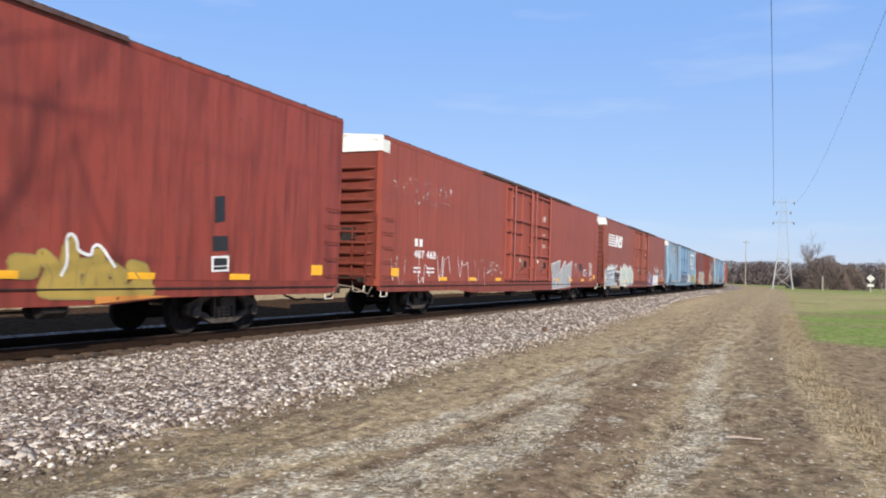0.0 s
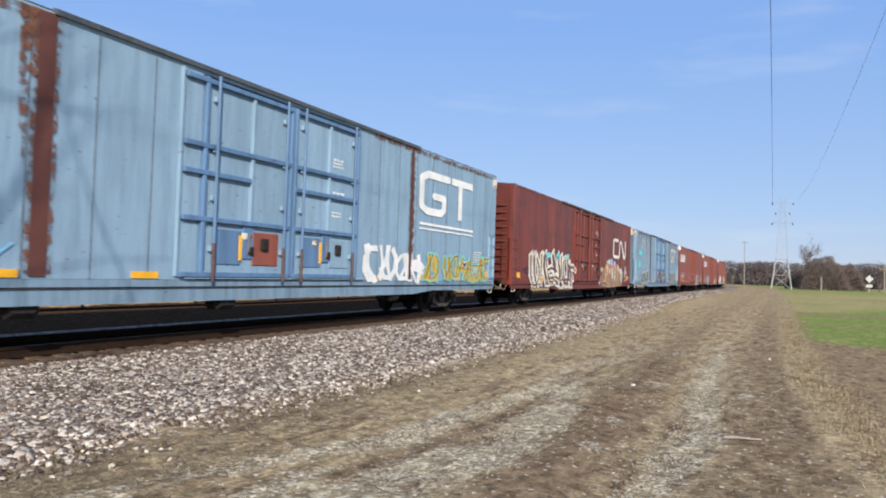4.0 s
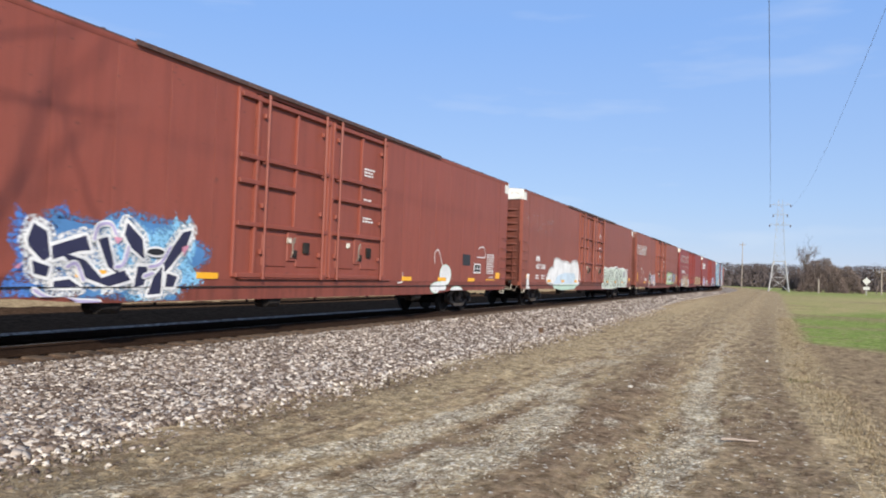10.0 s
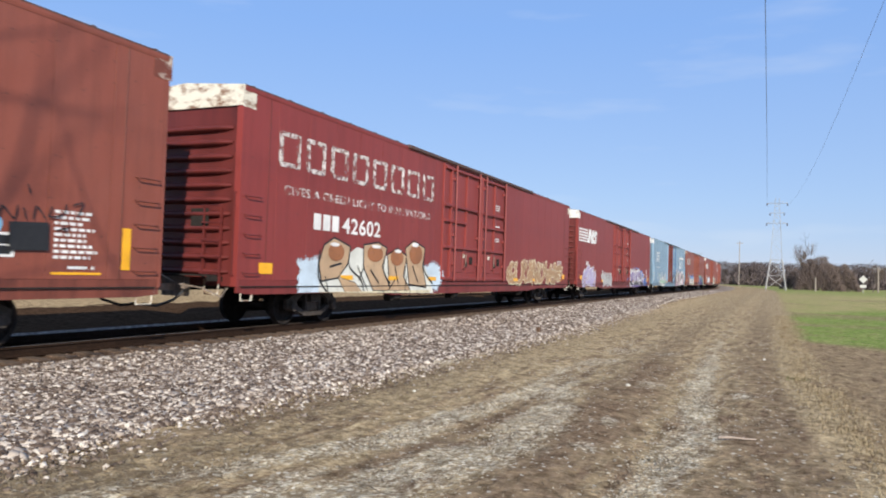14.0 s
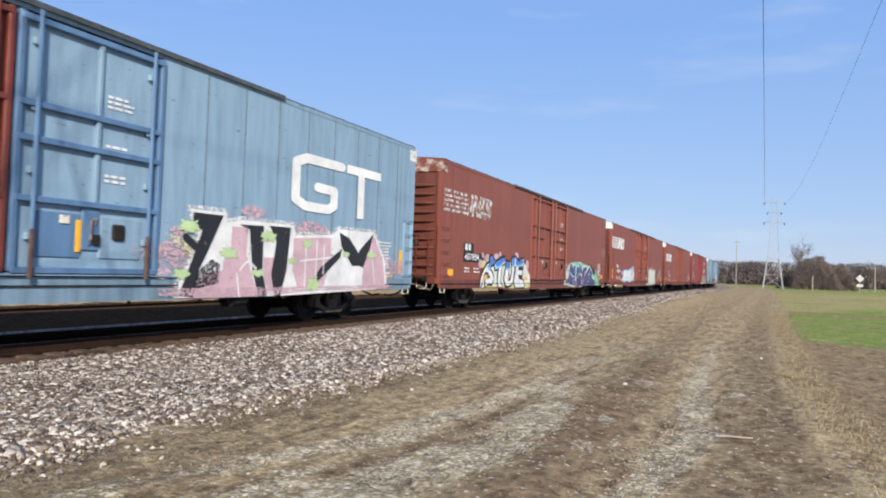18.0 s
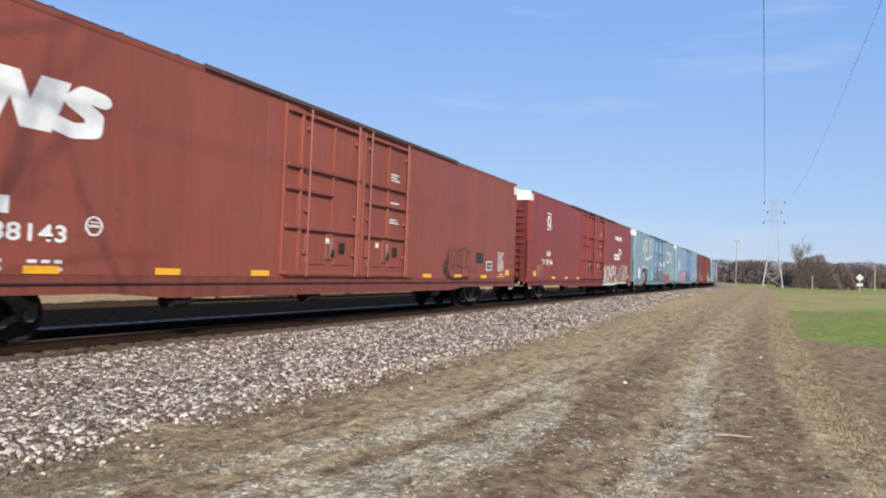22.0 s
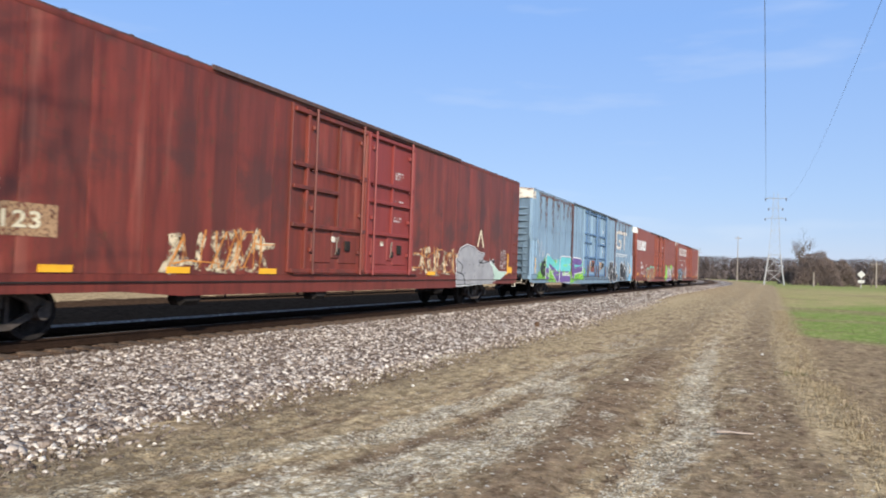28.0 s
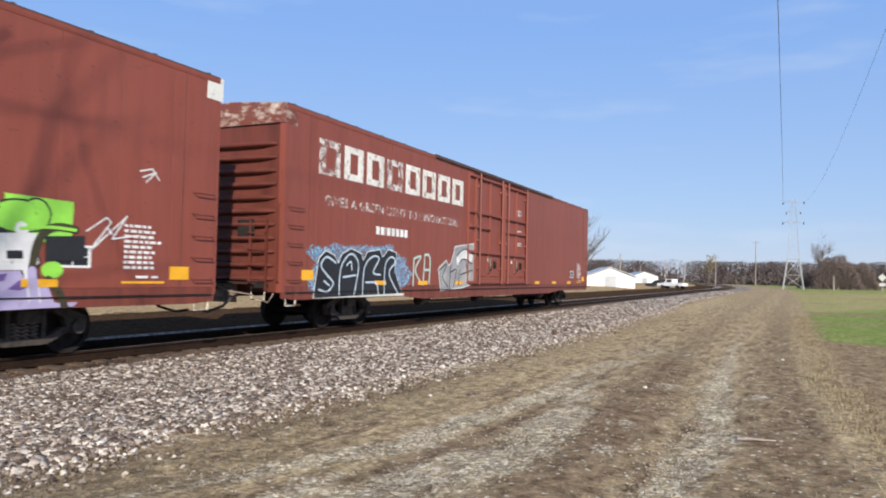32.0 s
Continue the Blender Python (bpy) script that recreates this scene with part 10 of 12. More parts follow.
def art_purple(c, k):
    p = Paint(c, k)
    p.blobs(((12.94, 1.95, 0.1, 0.13), (13.73, 2.02, 0.11, 0.11), (14.32, 1.92, 0.17, 0.16), (11.05, 1.17, 0.14, 0.08), (15.38, 1.7, 0.33, 0.18), (15.81, 1.47, 0.35, 0.22), (11.67, 1.54, 0.16, 0.2), (11.68, 1.23, 0.18, 0.3), (11.04, 0.6, 0.07, 0.05),), S["blue"], 0)
    p.cloud(16.22, 17.39, 0.51, 1.21, overspray(S["blue"], 0.40), random.Random(3), 0, 0.45)
    p.cloud(10.96, 11.33, 1.01, 1.26, overspray(S["blue"], 0.42), random.Random(4), 0, 0.4)
    p.shape([(11.63, 1.49), (12.09, 1.5), (12.22, 1.62), (12.54, 1.73), (12.85, 1.65), (12.81, 1.3), (12.48, 0.89), (12.73, 0.78), (12.69, 0.63), (12.26, 0.64), (12.13, 0.69), (11.87, 0.67), (11.76, 0.8), (11.97, 1.14)], overspray(S["white"], 0.52), 0, overspray(S["white"], 0.52), 0.42)
    p.shape([(12.94, 0.66), (12.96, 1.48), (13.21, 1.86), (13.18, 1.38), (13.1, 0.84), (13.34, 0.9), (13.4, 1.45), (13.62, 1.72), (13.62, 0.59), (13.22, 0.57)], overspray(S["white"], 0.52), 0, overspray(S["white"], 0.52), 0.42)
    p.shape([(13.74, 0.59), (13.64, 1.28), (13.87, 1.74), (14.2, 1.67), (14.15, 1.37), (13.89, 1.23), (13.98, 0.84), (14.3, 0.91), (14.25, 0.58)], overspray(S["white"], 0.52), 0, overspray(S["white"], 0.52), 0.42)
    p.shape([(14.23, 0.98), (14.2, 1.51), (14.46, 1.8), (14.83, 1.69), (14.78, 1.27), (14.44, 0.92), (14.89, 0.57), (14.46, 0.54)], overspray(S["white"], 0.52), 0, overspray(S["white"], 0.52), 0.42)
    p.shape([(14.72, 0.92), (15.25, 1), (15.6, 0.64), (15.39, 1.37), (15.63, 1.6), (15.74, 1.16), (16.24, 0.98), (16.12, 0.55), (15.2, 0.42)], overspray(S["white"], 0.52), 0, overspray(S["white"], 0.52), 0.42)
    p.shape([(11.63, 1.49), (12.09, 1.5), (12.22, 1.62), (12.54, 1.73), (12.85, 1.65), (12.81, 1.3), (12.48, 0.89), (12.73, 0.78), (12.69, 0.63), (12.26, 0.64), (12.13, 0.69), (11.87, 0.67), (11.76, 0.8), (11.97, 1.14)], S["white"], 1, S["white"], 0.24)
    p.shape([(12.94, 0.66), (12.96, 1.48), (13.21, 1.86), (13.18, 1.38), (13.1, 0.84), (13.34, 0.9), (13.4, 1.45), (13.62, 1.72), (13.62, 0.59), (13.22, 0.57)], S["white"], 1, S["white"], 0.24)
    p.shape([(13.74, 0.59), (13.64, 1.28), (13.87, 1.74), (14.2, 1.67), (14.15, 1.37), (13.89, 1.23), (13.98, 0.84), (14.3, 0.91), (14.25, 0.58)], S["white"], 1, S["white"], 0.24)
    p.shape([(14.23, 0.98), (14.2, 1.51), (14.46, 1.8), (14.83, 1.69), (14.78, 1.27), (14.44, 0.92), (14.89, 0.57), (14.46, 0.54)], S["white"], 1, S["white"], 0.24)
    p.shape([(14.72, 0.92), (15.25, 1), (15.6, 0.64), (15.39, 1.37), (15.63, 1.6), (15.74, 1.16), (16.24, 0.98), (16.12, 0.55), (15.2, 0.42)], S["white"], 1, S["white"], 0.24)
    p.shape([(11.63, 1.49), (12.09, 1.5), (12.22, 1.62), (12.54, 1.73), (12.85, 1.65), (12.81, 1.3), (12.48, 0.89), (12.73, 0.78), (12.69, 0.63), (12.26, 0.64), (12.13, 0.69), (11.87, 0.67), (11.76, 0.8), (11.97, 1.14)], S["violet"], 3)
    p.shape([(12.94, 0.66), (12.96, 1.48), (13.21, 1.86), (13.18, 1.38), (13.1, 0.84), (13.34, 0.9), (13.4, 1.45), (13.62, 1.72), (13.62, 0.59), (13.22, 0.57)], S["violet"], 3)
    p.shape([(13.74, 0.59), (13.64, 1.28), (13.87, 1.74), (14.2, 1.67), (14.15, 1.37), (13.89, 1.23), (13.98, 0.84), (14.3, 0.91), (14.25, 0.58)], S["violet"], 3)
    p.shape([(14.23, 0.98), (14.2, 1.51), (14.46, 1.8), (14.83, 1.69), (14.78, 1.27), (14.44, 0.92), (14.89, 0.57), (14.46, 0.54)], S["violet"], 3)
    p.shape([(14.72, 0.92), (15.25, 1), (15.6, 0.64), (15.39, 1.37), (15.63, 1.6), (15.74, 1.16), (16.24, 0.98), (16.12, 0.55), (15.2, 0.42)], S["violet"], 3)
    p.shape([(11.76, 0.8), (11.85, 1.03), (12.25, 0.88), (12.68, 0.78), (12.69, 0.63), (12.26, 0.64), (11.87, 0.67)], S["black"], 4)
    p.shape([(12.95, 0.66), (12.96, 1.07), (13.1, 0.84), (13.6, 1.03), (13.62, 0.59), (13.22, 0.57)], S["black"], 4)
    p.shape([(13.74, 0.59), (13.69, 1.03), (13.98, 0.84), (14.3, 0.91), (14.25, 0.58)], S["black"], 4)
    p.shape([(14.26, 0.98), (14.44, 0.92), (14.89, 0.57), (14.46, 0.54)], S["black"], 4)
    p.shape([(14.72, 0.89), (15.25, 0.96), (16.12, 0.71), (16.12, 0.55), (15.2, 0.42)], S["black"], 4)
    for line in ([(12.23, 1.26), (12.42, 1.33), (12.51, 1.48)],
                 [(12.34, 0.83), (12.58, 0.78)],
                 [(13.3, 1.69), (13.36, 1.21)],
                 [(13.88, 1.58), (13.95, 1.43)],
                 [(14.55, 1.53), (14.56, 1.26), (14.39, 1.12)],
                 [(15.48, 1.3), (15.67, 0.93)],):
        p.line(line, [(0.12, S["white"])], 6, flow=True)
    for line in ([(12.96, 1.36), (13.07, 1.4)],
                 [(13.64, 1.47), (13.75, 1.57)],
                 [(12.09, 1.39), (12.65, 1.6)],):
        p.line(line, [(0.06, S["lilac"])], 6, flow=True)
    strokes = ([(11.54, 1.78), (11.75, 1.86)],
               [(11.66, 1.82), (11.7, 1.62)],
               [(11.78, 1.86), (11.79, 1.59)],
               [(11.89, 1.82), (11.79, 1.71), (11.9, 1.6)],
               [(11.95, 1.73), (12.01, 1.85), (12.12, 1.8), (12.1, 1.66), (12, 1.61), (11.95, 1.73)],
               [(11.52, 1.3), (11.68, 1.13), (11.84, 1.22)],
               [(11.55, 1.07), (11.81, 1.11)],)
    for line in strokes:
        p.line(line, [(0.075, S["white"])], 3, flow=True)
    p.shape([(14.95, 1.52), (15.38, 1.55), (15.4, 1.16), (14.97, 1.15)], S["steel"], 5)
    p.shape([(12.13, 0.62), (15.27, 0.6), (15.52, 0.42), (13.81, 0.4), (12.27, 0.53)], S["purple"], 1)
    p.done("graffiti", "white-edged purple and black graffiti on blue")


def art_arrow(c, k):
    p = Paint(c, k)
    p.shape([(2.68, 1.69), (3.1, 1.79), (3.53, 1.18), (4.2, 1.46), (3.94, 1.88), (4.57, 1.42), (5.55, 1.73), (5.95, 1.57), (5.99, 0.81), (4.88, 0.47), (3.56, 0.4), (2.96, 0.52), (2.73, 0.99), (2.93, 1.16)], overspray(S["white"], 0.52), 0)
    p.shape([(2.75, 1.62), (3.08, 1.72), (3.08, 1.56), (3.24, 1.49), (3.23, 1.11), (2.99, 1.47)], S["green_pale"], 2, S["white"], 0.05)
    p.shape([(3.21, 0.8), (3.48, 1.12), (4.86, 1.04), (5.89, 1.13), (5.86, 0.81), (3.77, 0.76)], S["green_pale"], 1)
    for line in ([(2.69, 1.68), (2.93, 1.16), (2.75, 1.04), (2.94, 0.5), (3.62, 0.41)],
                 [(3.1, 1.78), (3.15, 1.62), (3.59, 1.16), (3.96, 1.45)],
                 [(3.94, 1.86), (4.34, 1.69), (4.65, 1.16)],
                 [(3.94, 1.86), (3.99, 1.45), (4.21, 1.27)],
                 [(4.78, 1.27), (5.55, 1.73), (5.91, 1.57), (5.91, 1.06)],
                 [(3.64, 1.07), (3.86, 1.26), (4.1, 1.02), (4.33, 1.28), (4.53, 1.03), (4.85, 1.17)],
                 [(4.99, 1.11), (5.26, 1.39), (5.5, 1.12), (5.72, 1.42)],
                 [(3.54, 0.89), (3.76, 0.8), (3.98, 1.02)],
                 [(2.8, 0.94), (3.14, 0.88), (3.24, 0.77)],
                 [(4.22, 0.9), (4.47, 0.8)],
                 [(4.86, 0.9), (5.13, 1.04), (5.44, 0.84)],):
        p.line(line, [(0.045, S["white"])], 3, flow=True)
    for line in ([(3.35, 1.84), (3.36, 1.61)],
                 [(3.45, 1.82), (3.46, 1.68)],
                 [(3.56, 1.83), (3.64, 1.7)],
                 [(3.72, 1.85), (3.72, 1.7)],
                 [(3.8, 1.86), (3.81, 1.71)],
                 [(3.42, 1.56), (3.47, 1.44)],
                 [(3.54, 1.6), (3.63, 1.46)],
                 [(3.69, 1.61), (3.73, 1.48)],):
        p.line(line, [(0.03, S["white"])], 3)
    p.shape([(2.96, 0.6), (4.87, 0.67), (5.83, 0.7), (4.81, 0.47), (3.56, 0.4), (3.01, 0.48)], S["bone"], 2)
    p.blobs(((4.37, 1.54, 0.06, 0.08), (4.84, 1.49, 0.05, 0.05),), S["black"], 4)
    p.done("graffiti", "white-edged pale green graffiti with an arrow")


def art_violet_blue(c, k):
    p = Paint(c, k)
    p.shape([(11.3, 0.62), (11.38, 1.29), (11.95, 1.65), (12.28, 1.86), (13.51, 1.96), (14.19, 1.9), (15.46, 1.76), (16.02, 1.49), (16.84, 1.36), (17.62, 0.58), (16.57, 0.51), (16.06, 0.85), (12.23, 0.54)], S["sea"], 0)
    p.shape([(11.32, 0.64), (11.42, 1.24), (11.87, 1.43), (11.97, 1.21), (11.66, 0.93), (11.51, 0.61)], S["bone"], 1)
    p.shape([(11.54, 0.72), (11.62, 0.98), (11.89, 0.93), (12.01, 1.38), (12.23, 1.77), (12.51, 1.77), (12.55, 1.53), (12.75, 1.73), (12.98, 1.72), (12.89, 1.08), (13.13, 0.83), (13.09, 0.56), (12.43, 0.6), (11.85, 0.72)], S["white"], 2, S["white"], 0.13)
    p.shape([(13.19, 0.83), (13.21, 1.71), (13.53, 1.61), (13.81, 1.9), (14.02, 1.65), (14.21, 1.46), (14.19, 1.11), (14.09, 0.91), (13.97, 0.57), (13.58, 0.42), (13.44, 0.77)], S["white"], 2, S["white"], 0.13)
    p.shape([(14.17, 0.77), (14.24, 1.53), (14.56, 1.73), (14.96, 1.65), (14.9, 1.28), (15.13, 1.51), (15.46, 1.72), (15.88, 1.48), (16.05, 1.01), (16.55, 0.94), (16.68, 0.53), (15.18, 0.52), (15.02, 0.45), (14.4, 0.43)], S["white"], 2, S["white"], 0.13)
    p.shape([(11.54, 0.72), (11.62, 0.98), (11.89, 0.93), (12.01, 1.38), (12.23, 1.77), (12.51, 1.77), (12.55, 1.53), (12.75, 1.73), (12.98, 1.72), (12.89, 1.08), (13.13, 0.83), (13.09, 0.56), (12.43, 0.6), (11.85, 0.72)], S["indigo"], 3)
    p.shape([(13.19, 0.83), (13.21, 1.71), (13.53, 1.61), (13.81, 1.9), (14.02, 1.65), (14.21, 1.46), (14.19, 1.11), (14.09, 0.91), (13.97, 0.57), (13.58, 0.42), (13.44, 0.77)], S["indigo"], 3)
    p.shape([(14.17, 0.77), (14.24, 1.53), (14.56, 1.73), (14.96, 1.65), (14.9, 1.28), (15.13, 1.51), (15.46, 1.72), (15.88, 1.48), (16.05, 1.01), (16.55, 0.94), (16.68, 0.53), (15.18, 0.52), (15.02, 0.45), (14.4, 0.43)], S["indigo"], 3)
    p.blobs(((12.46, 1.06, 0.26, 0.23), (12.13, 0.83, 0.29, 0.17), (13.43, 0.9, 0.18, 0.29), (14.45, 0.91, 0.3, 0.28), (13.63, 0.64, 0.2, 0.17),), S["violet_dark"], 4)
    p.blobs(((12.11, 1.22, 0.14, 0.17), (13.72, 1.62, 0.14, 0.19), (13.08, 0.71, 0.24, 0.11), (14.93, 0.63, 0.2, 0.11), (12.94, 1.32, 0.08, 0.24),), S["azure"], 4)
    for line in ([(12.18, 1.28), (12.41, 1.23), (12.68, 0.95), (12.64, 0.59)],
                 [(12.2, 1.34), (12.28, 1.28)],
                 [(12.73, 1.07), (12.31, 1.17)],
                 [(12.99, 0.83), (13.12, 1.08)],
                 [(13.36, 1.09), (13.44, 0.84)],
                 [(13.58, 1.19), (13.87, 1.27)],
                 [(13.55, 1.19), (13.67, 1.36), (13.87, 1.25), (14.19, 1.11)],
                 [(14.43, 1.4), (14.74, 1.31), (14.52, 1.12), (14.38, 0.77)],
                 [(15.19, 1.22), (15.4, 1.27), (15.38, 0.85), (15.17, 0.81)],
                 [(15.49, 1.16), (15.65, 1.54)],
                 [(11.8, 0.88), (11.97, 0.72)],):
        p.line(line, [(0.05, S["white"])], 6, flow=True)
    p.shape([(12.18, 1.31), (12.41, 1.22), (12.31, 1.17)], S["black"], 6)
    p.shape([(11.8, 0.91), (11.96, 0.88), (11.9, 0.74)], S["black"], 6)
    p.shape([(13.3, 1.15), (13.47, 0.8), (13.34, 0.83)], S["black"], 6)
    p.shape([(13.58, 1.24), (13.87, 1.29), (13.61, 1.21)], S["black"], 6)
    strokes = ([(11.34, 1.72), (11.37, 1.42)],
               [(11.34, 1.72), (11.46, 1.69), (11.36, 1.57), (11.49, 1.5), (11.37, 1.42)],
               [(11.52, 1.72), (11.65, 1.73)],
               [(11.59, 1.73), (11.62, 1.44)],
               [(11.7, 1.68), (11.72, 1.5), (11.81, 1.53), (11.8, 1.72)],
               [(11.86, 1.48), (11.85, 1.73), (11.95, 1.68), (11.87, 1.59)],
               [(16.51, 1.64), (16.58, 1.35)],
               [(16.72, 1.61), (16.79, 1.32)],
               [(16.94, 1.58), (16.9, 1.33), (17.06, 1.46)],
               [(17.22, 1.55), (17.18, 1.25)],
               [(17.86, 2.9), (17.94, 2.5)],
               [(18.04, 2.92), (18.07, 2.56), (18.24, 2.81)],
               [(18.33, 2.91), (18.2, 2.39)],)
    for line in strokes:
        p.line(line, [(0.035, S["white"])], 1, flow=True)
    p.shape([(16.02, 1.63), (16.46, 1.66), (16.48, 1.31), (16.03, 1.29)], DARK_PANEL, 6)
    p.done("graffiti", "blue-violet letters with white lines on mint")


def art_shadow(c, k):
    p = Paint(c, k)
    for line in ([(13.63, 1.89), (13.58, 1.5), (13.37, 1.39), (13.39, 1.1), (13.64, 0.88), (14.19, 0.84), (14.98, 0.93)],
                 [(13.73, 1.9), (13.82, 1.38), (13.67, 1.04)],
                 [(13.86, 1.85), (13.97, 1.32), (14.01, 0.99)],
                 [(13.86, 1.85), (14.03, 1.9), (14.13, 1.4)],
                 [(14.18, 1.88), (14.23, 1.4), (14.18, 0.99)],
                 [(14.18, 1.88), (14.36, 1.83), (14.35, 1.34)],
                 [(14.5, 1.92), (14.46, 1.34), (14.44, 0.99)],
                 [(14.5, 1.92), (14.73, 1.97), (14.72, 1.43)],
                 [(14.82, 1.87), (14.8, 1.36), (15.02, 1.08)],
                 [(14.82, 1.87), (14.98, 1.81), (14.96, 1.44)],
                 [(13.82, 1.25), (14.17, 1.33), (14.54, 1.21), (15.01, 1.33)],
                 [(15.1, 1.08), (15.26, 1.2), (15.36, 1.05), (15.48, 1.2)],):
        p.line(line, [(0.035, overspray(S["black"], 0.45))], 1, flow=True)
    p.shape([(13.49, 1.46), (13.63, 1.86), (13.67, 1.47), (13.63, 1.11), (13.84, 0.92), (14.94, 0.93), (14.95, 0.82), (14.19, 0.78), (13.58, 0.86), (13.37, 1.1), (13.38, 1.42)], overspray(S["black"], 0.52), 0)
    p.done("scrawl", "faint dark hollow letters")


def art_silver(c, k):
    p = Paint(c, k)
    p.shape([(11.71, 1.7), (12.79, 1.92), (12.68, 1.23), (13.33, 1.87), (13.52, 1.89), (13.47, 1.62), (14.43, 1.92), (14.29, 1.08), (14.15, 0.46), (11.88, 0.51), (11.83, 0.87), (12.12, 1), (11.85, 1.08)], S["silver"], 1, S["white"], 0.07)
    for line in ([(12.42, 1.22), (12.31, 0.51)],
                 [(12.74, 1.27), (12.82, 0.83), (12.66, 0.51)],
                 [(13.06, 1.33), (13.06, 0.83)],
                 [(13.48, 1.53), (13.46, 0.49)],
                 [(13.76, 1.26), (14.12, 1.03), (14.32, 1.27)],
                 [(13.2, 1.79), (13.1, 1.38)],
                 [(14.15, 0.88), (14.22, 0.48)],):
        p.line(line, [(0.05, S["white"])], 4, flow=True)
    for line in ([(14.85, 1.19), (14.82, 1.69), (15.05, 1.8), (15.16, 1.3)],
                 [(15.39, 1.56), (15.5, 0.99)],
                 [(15.13, 0.43), (15.61, 0.57)],):
        p.line(line, [(0.035, S["white"])], 1, flow=True)
    for line in ([(5.74, 1.32), (5.79, 1.3), (5.73, 1.16), (5.9, 1.26), (5.99, 1.22)],
                 [(5.9, 1.6), (5.98, 1.21)],
                 [(6, 1.58), (6.11, 1.6), (6.22, 1.55)],
                 [(6.02, 1.58), (6.08, 1.34), (6.08, 1.09)],
                 [(6.09, 1.2), (6.18, 1.32), (6.28, 1.28)],
                 [(6.37, 1.21), (6.37, 1.44), (6.49, 1.52), (6.61, 1.38)],
                 [(6.71, 1.17), (6.77, 1.27), (6.84, 1.18)],):
        p.line(line, [(0.03, overspray(S["white"], 0.45))], 1, flow=True)
    p.done("graffiti", "silver block letters with white edges")


def art_boards(c, k):
    p = Paint(c, k)
    p.shape([(15.48, 2.52), (15.68, 2.57), (15.7, 2.06), (15.5, 2)], DARK_PANEL, 0)
    p.shape([(15.47, 1.74), (15.77, 1.77), (15.78, 1.47), (15.48, 1.44)], DARK_PANEL, 0)
    p.shape([(15.46, 1.34), (15.81, 1.37), (15.82, 1.05), (15.47, 1.03)], CRISP, 0)
    p.shape([(15.5, 1.3), (15.77, 1.32), (15.78, 1.17), (15.51, 1.15)], DARK_PANEL, 2)
    p.shape([(15.51, 1.13), (15.78, 1.15), (15.78, 1.09), (15.51, 1.07)], DARK_PANEL, 2)
    p.done("placard_board", "dark placard boards and a framed stencil")


def art_tags(c, k):
    p = Paint(c, k)
    for line in ([(0.78, 1.92), (0.9, 1.68), (0.99, 1.91)],
                 [(0.93, 1.77), (1.11, 1.82)],
                 [(1.1, 1.92), (1.08, 1.64), (1.21, 1.86), (1.26, 1.64)],
                 [(1.32, 1.98), (1.29, 1.71), (1.4, 1.84)],
                 [(0.84, 1.54), (1.12, 1.47), (1.43, 1.56)],
                 [(6.12, 1.58), (6.4, 1.89), (6.51, 1.45)],
                 [(6.56, 1.85), (6.66, 1.4), (6.88, 1.72)],
                 [(6.21, 1.34), (6.99, 1.31)],
                 [(6.32, 2.06), (6.36, 1.84)],):
        p.line(line, [(0.03, S["lilac"])], 1, flow=True)
    p.done("scrawl", "small lilac tags")


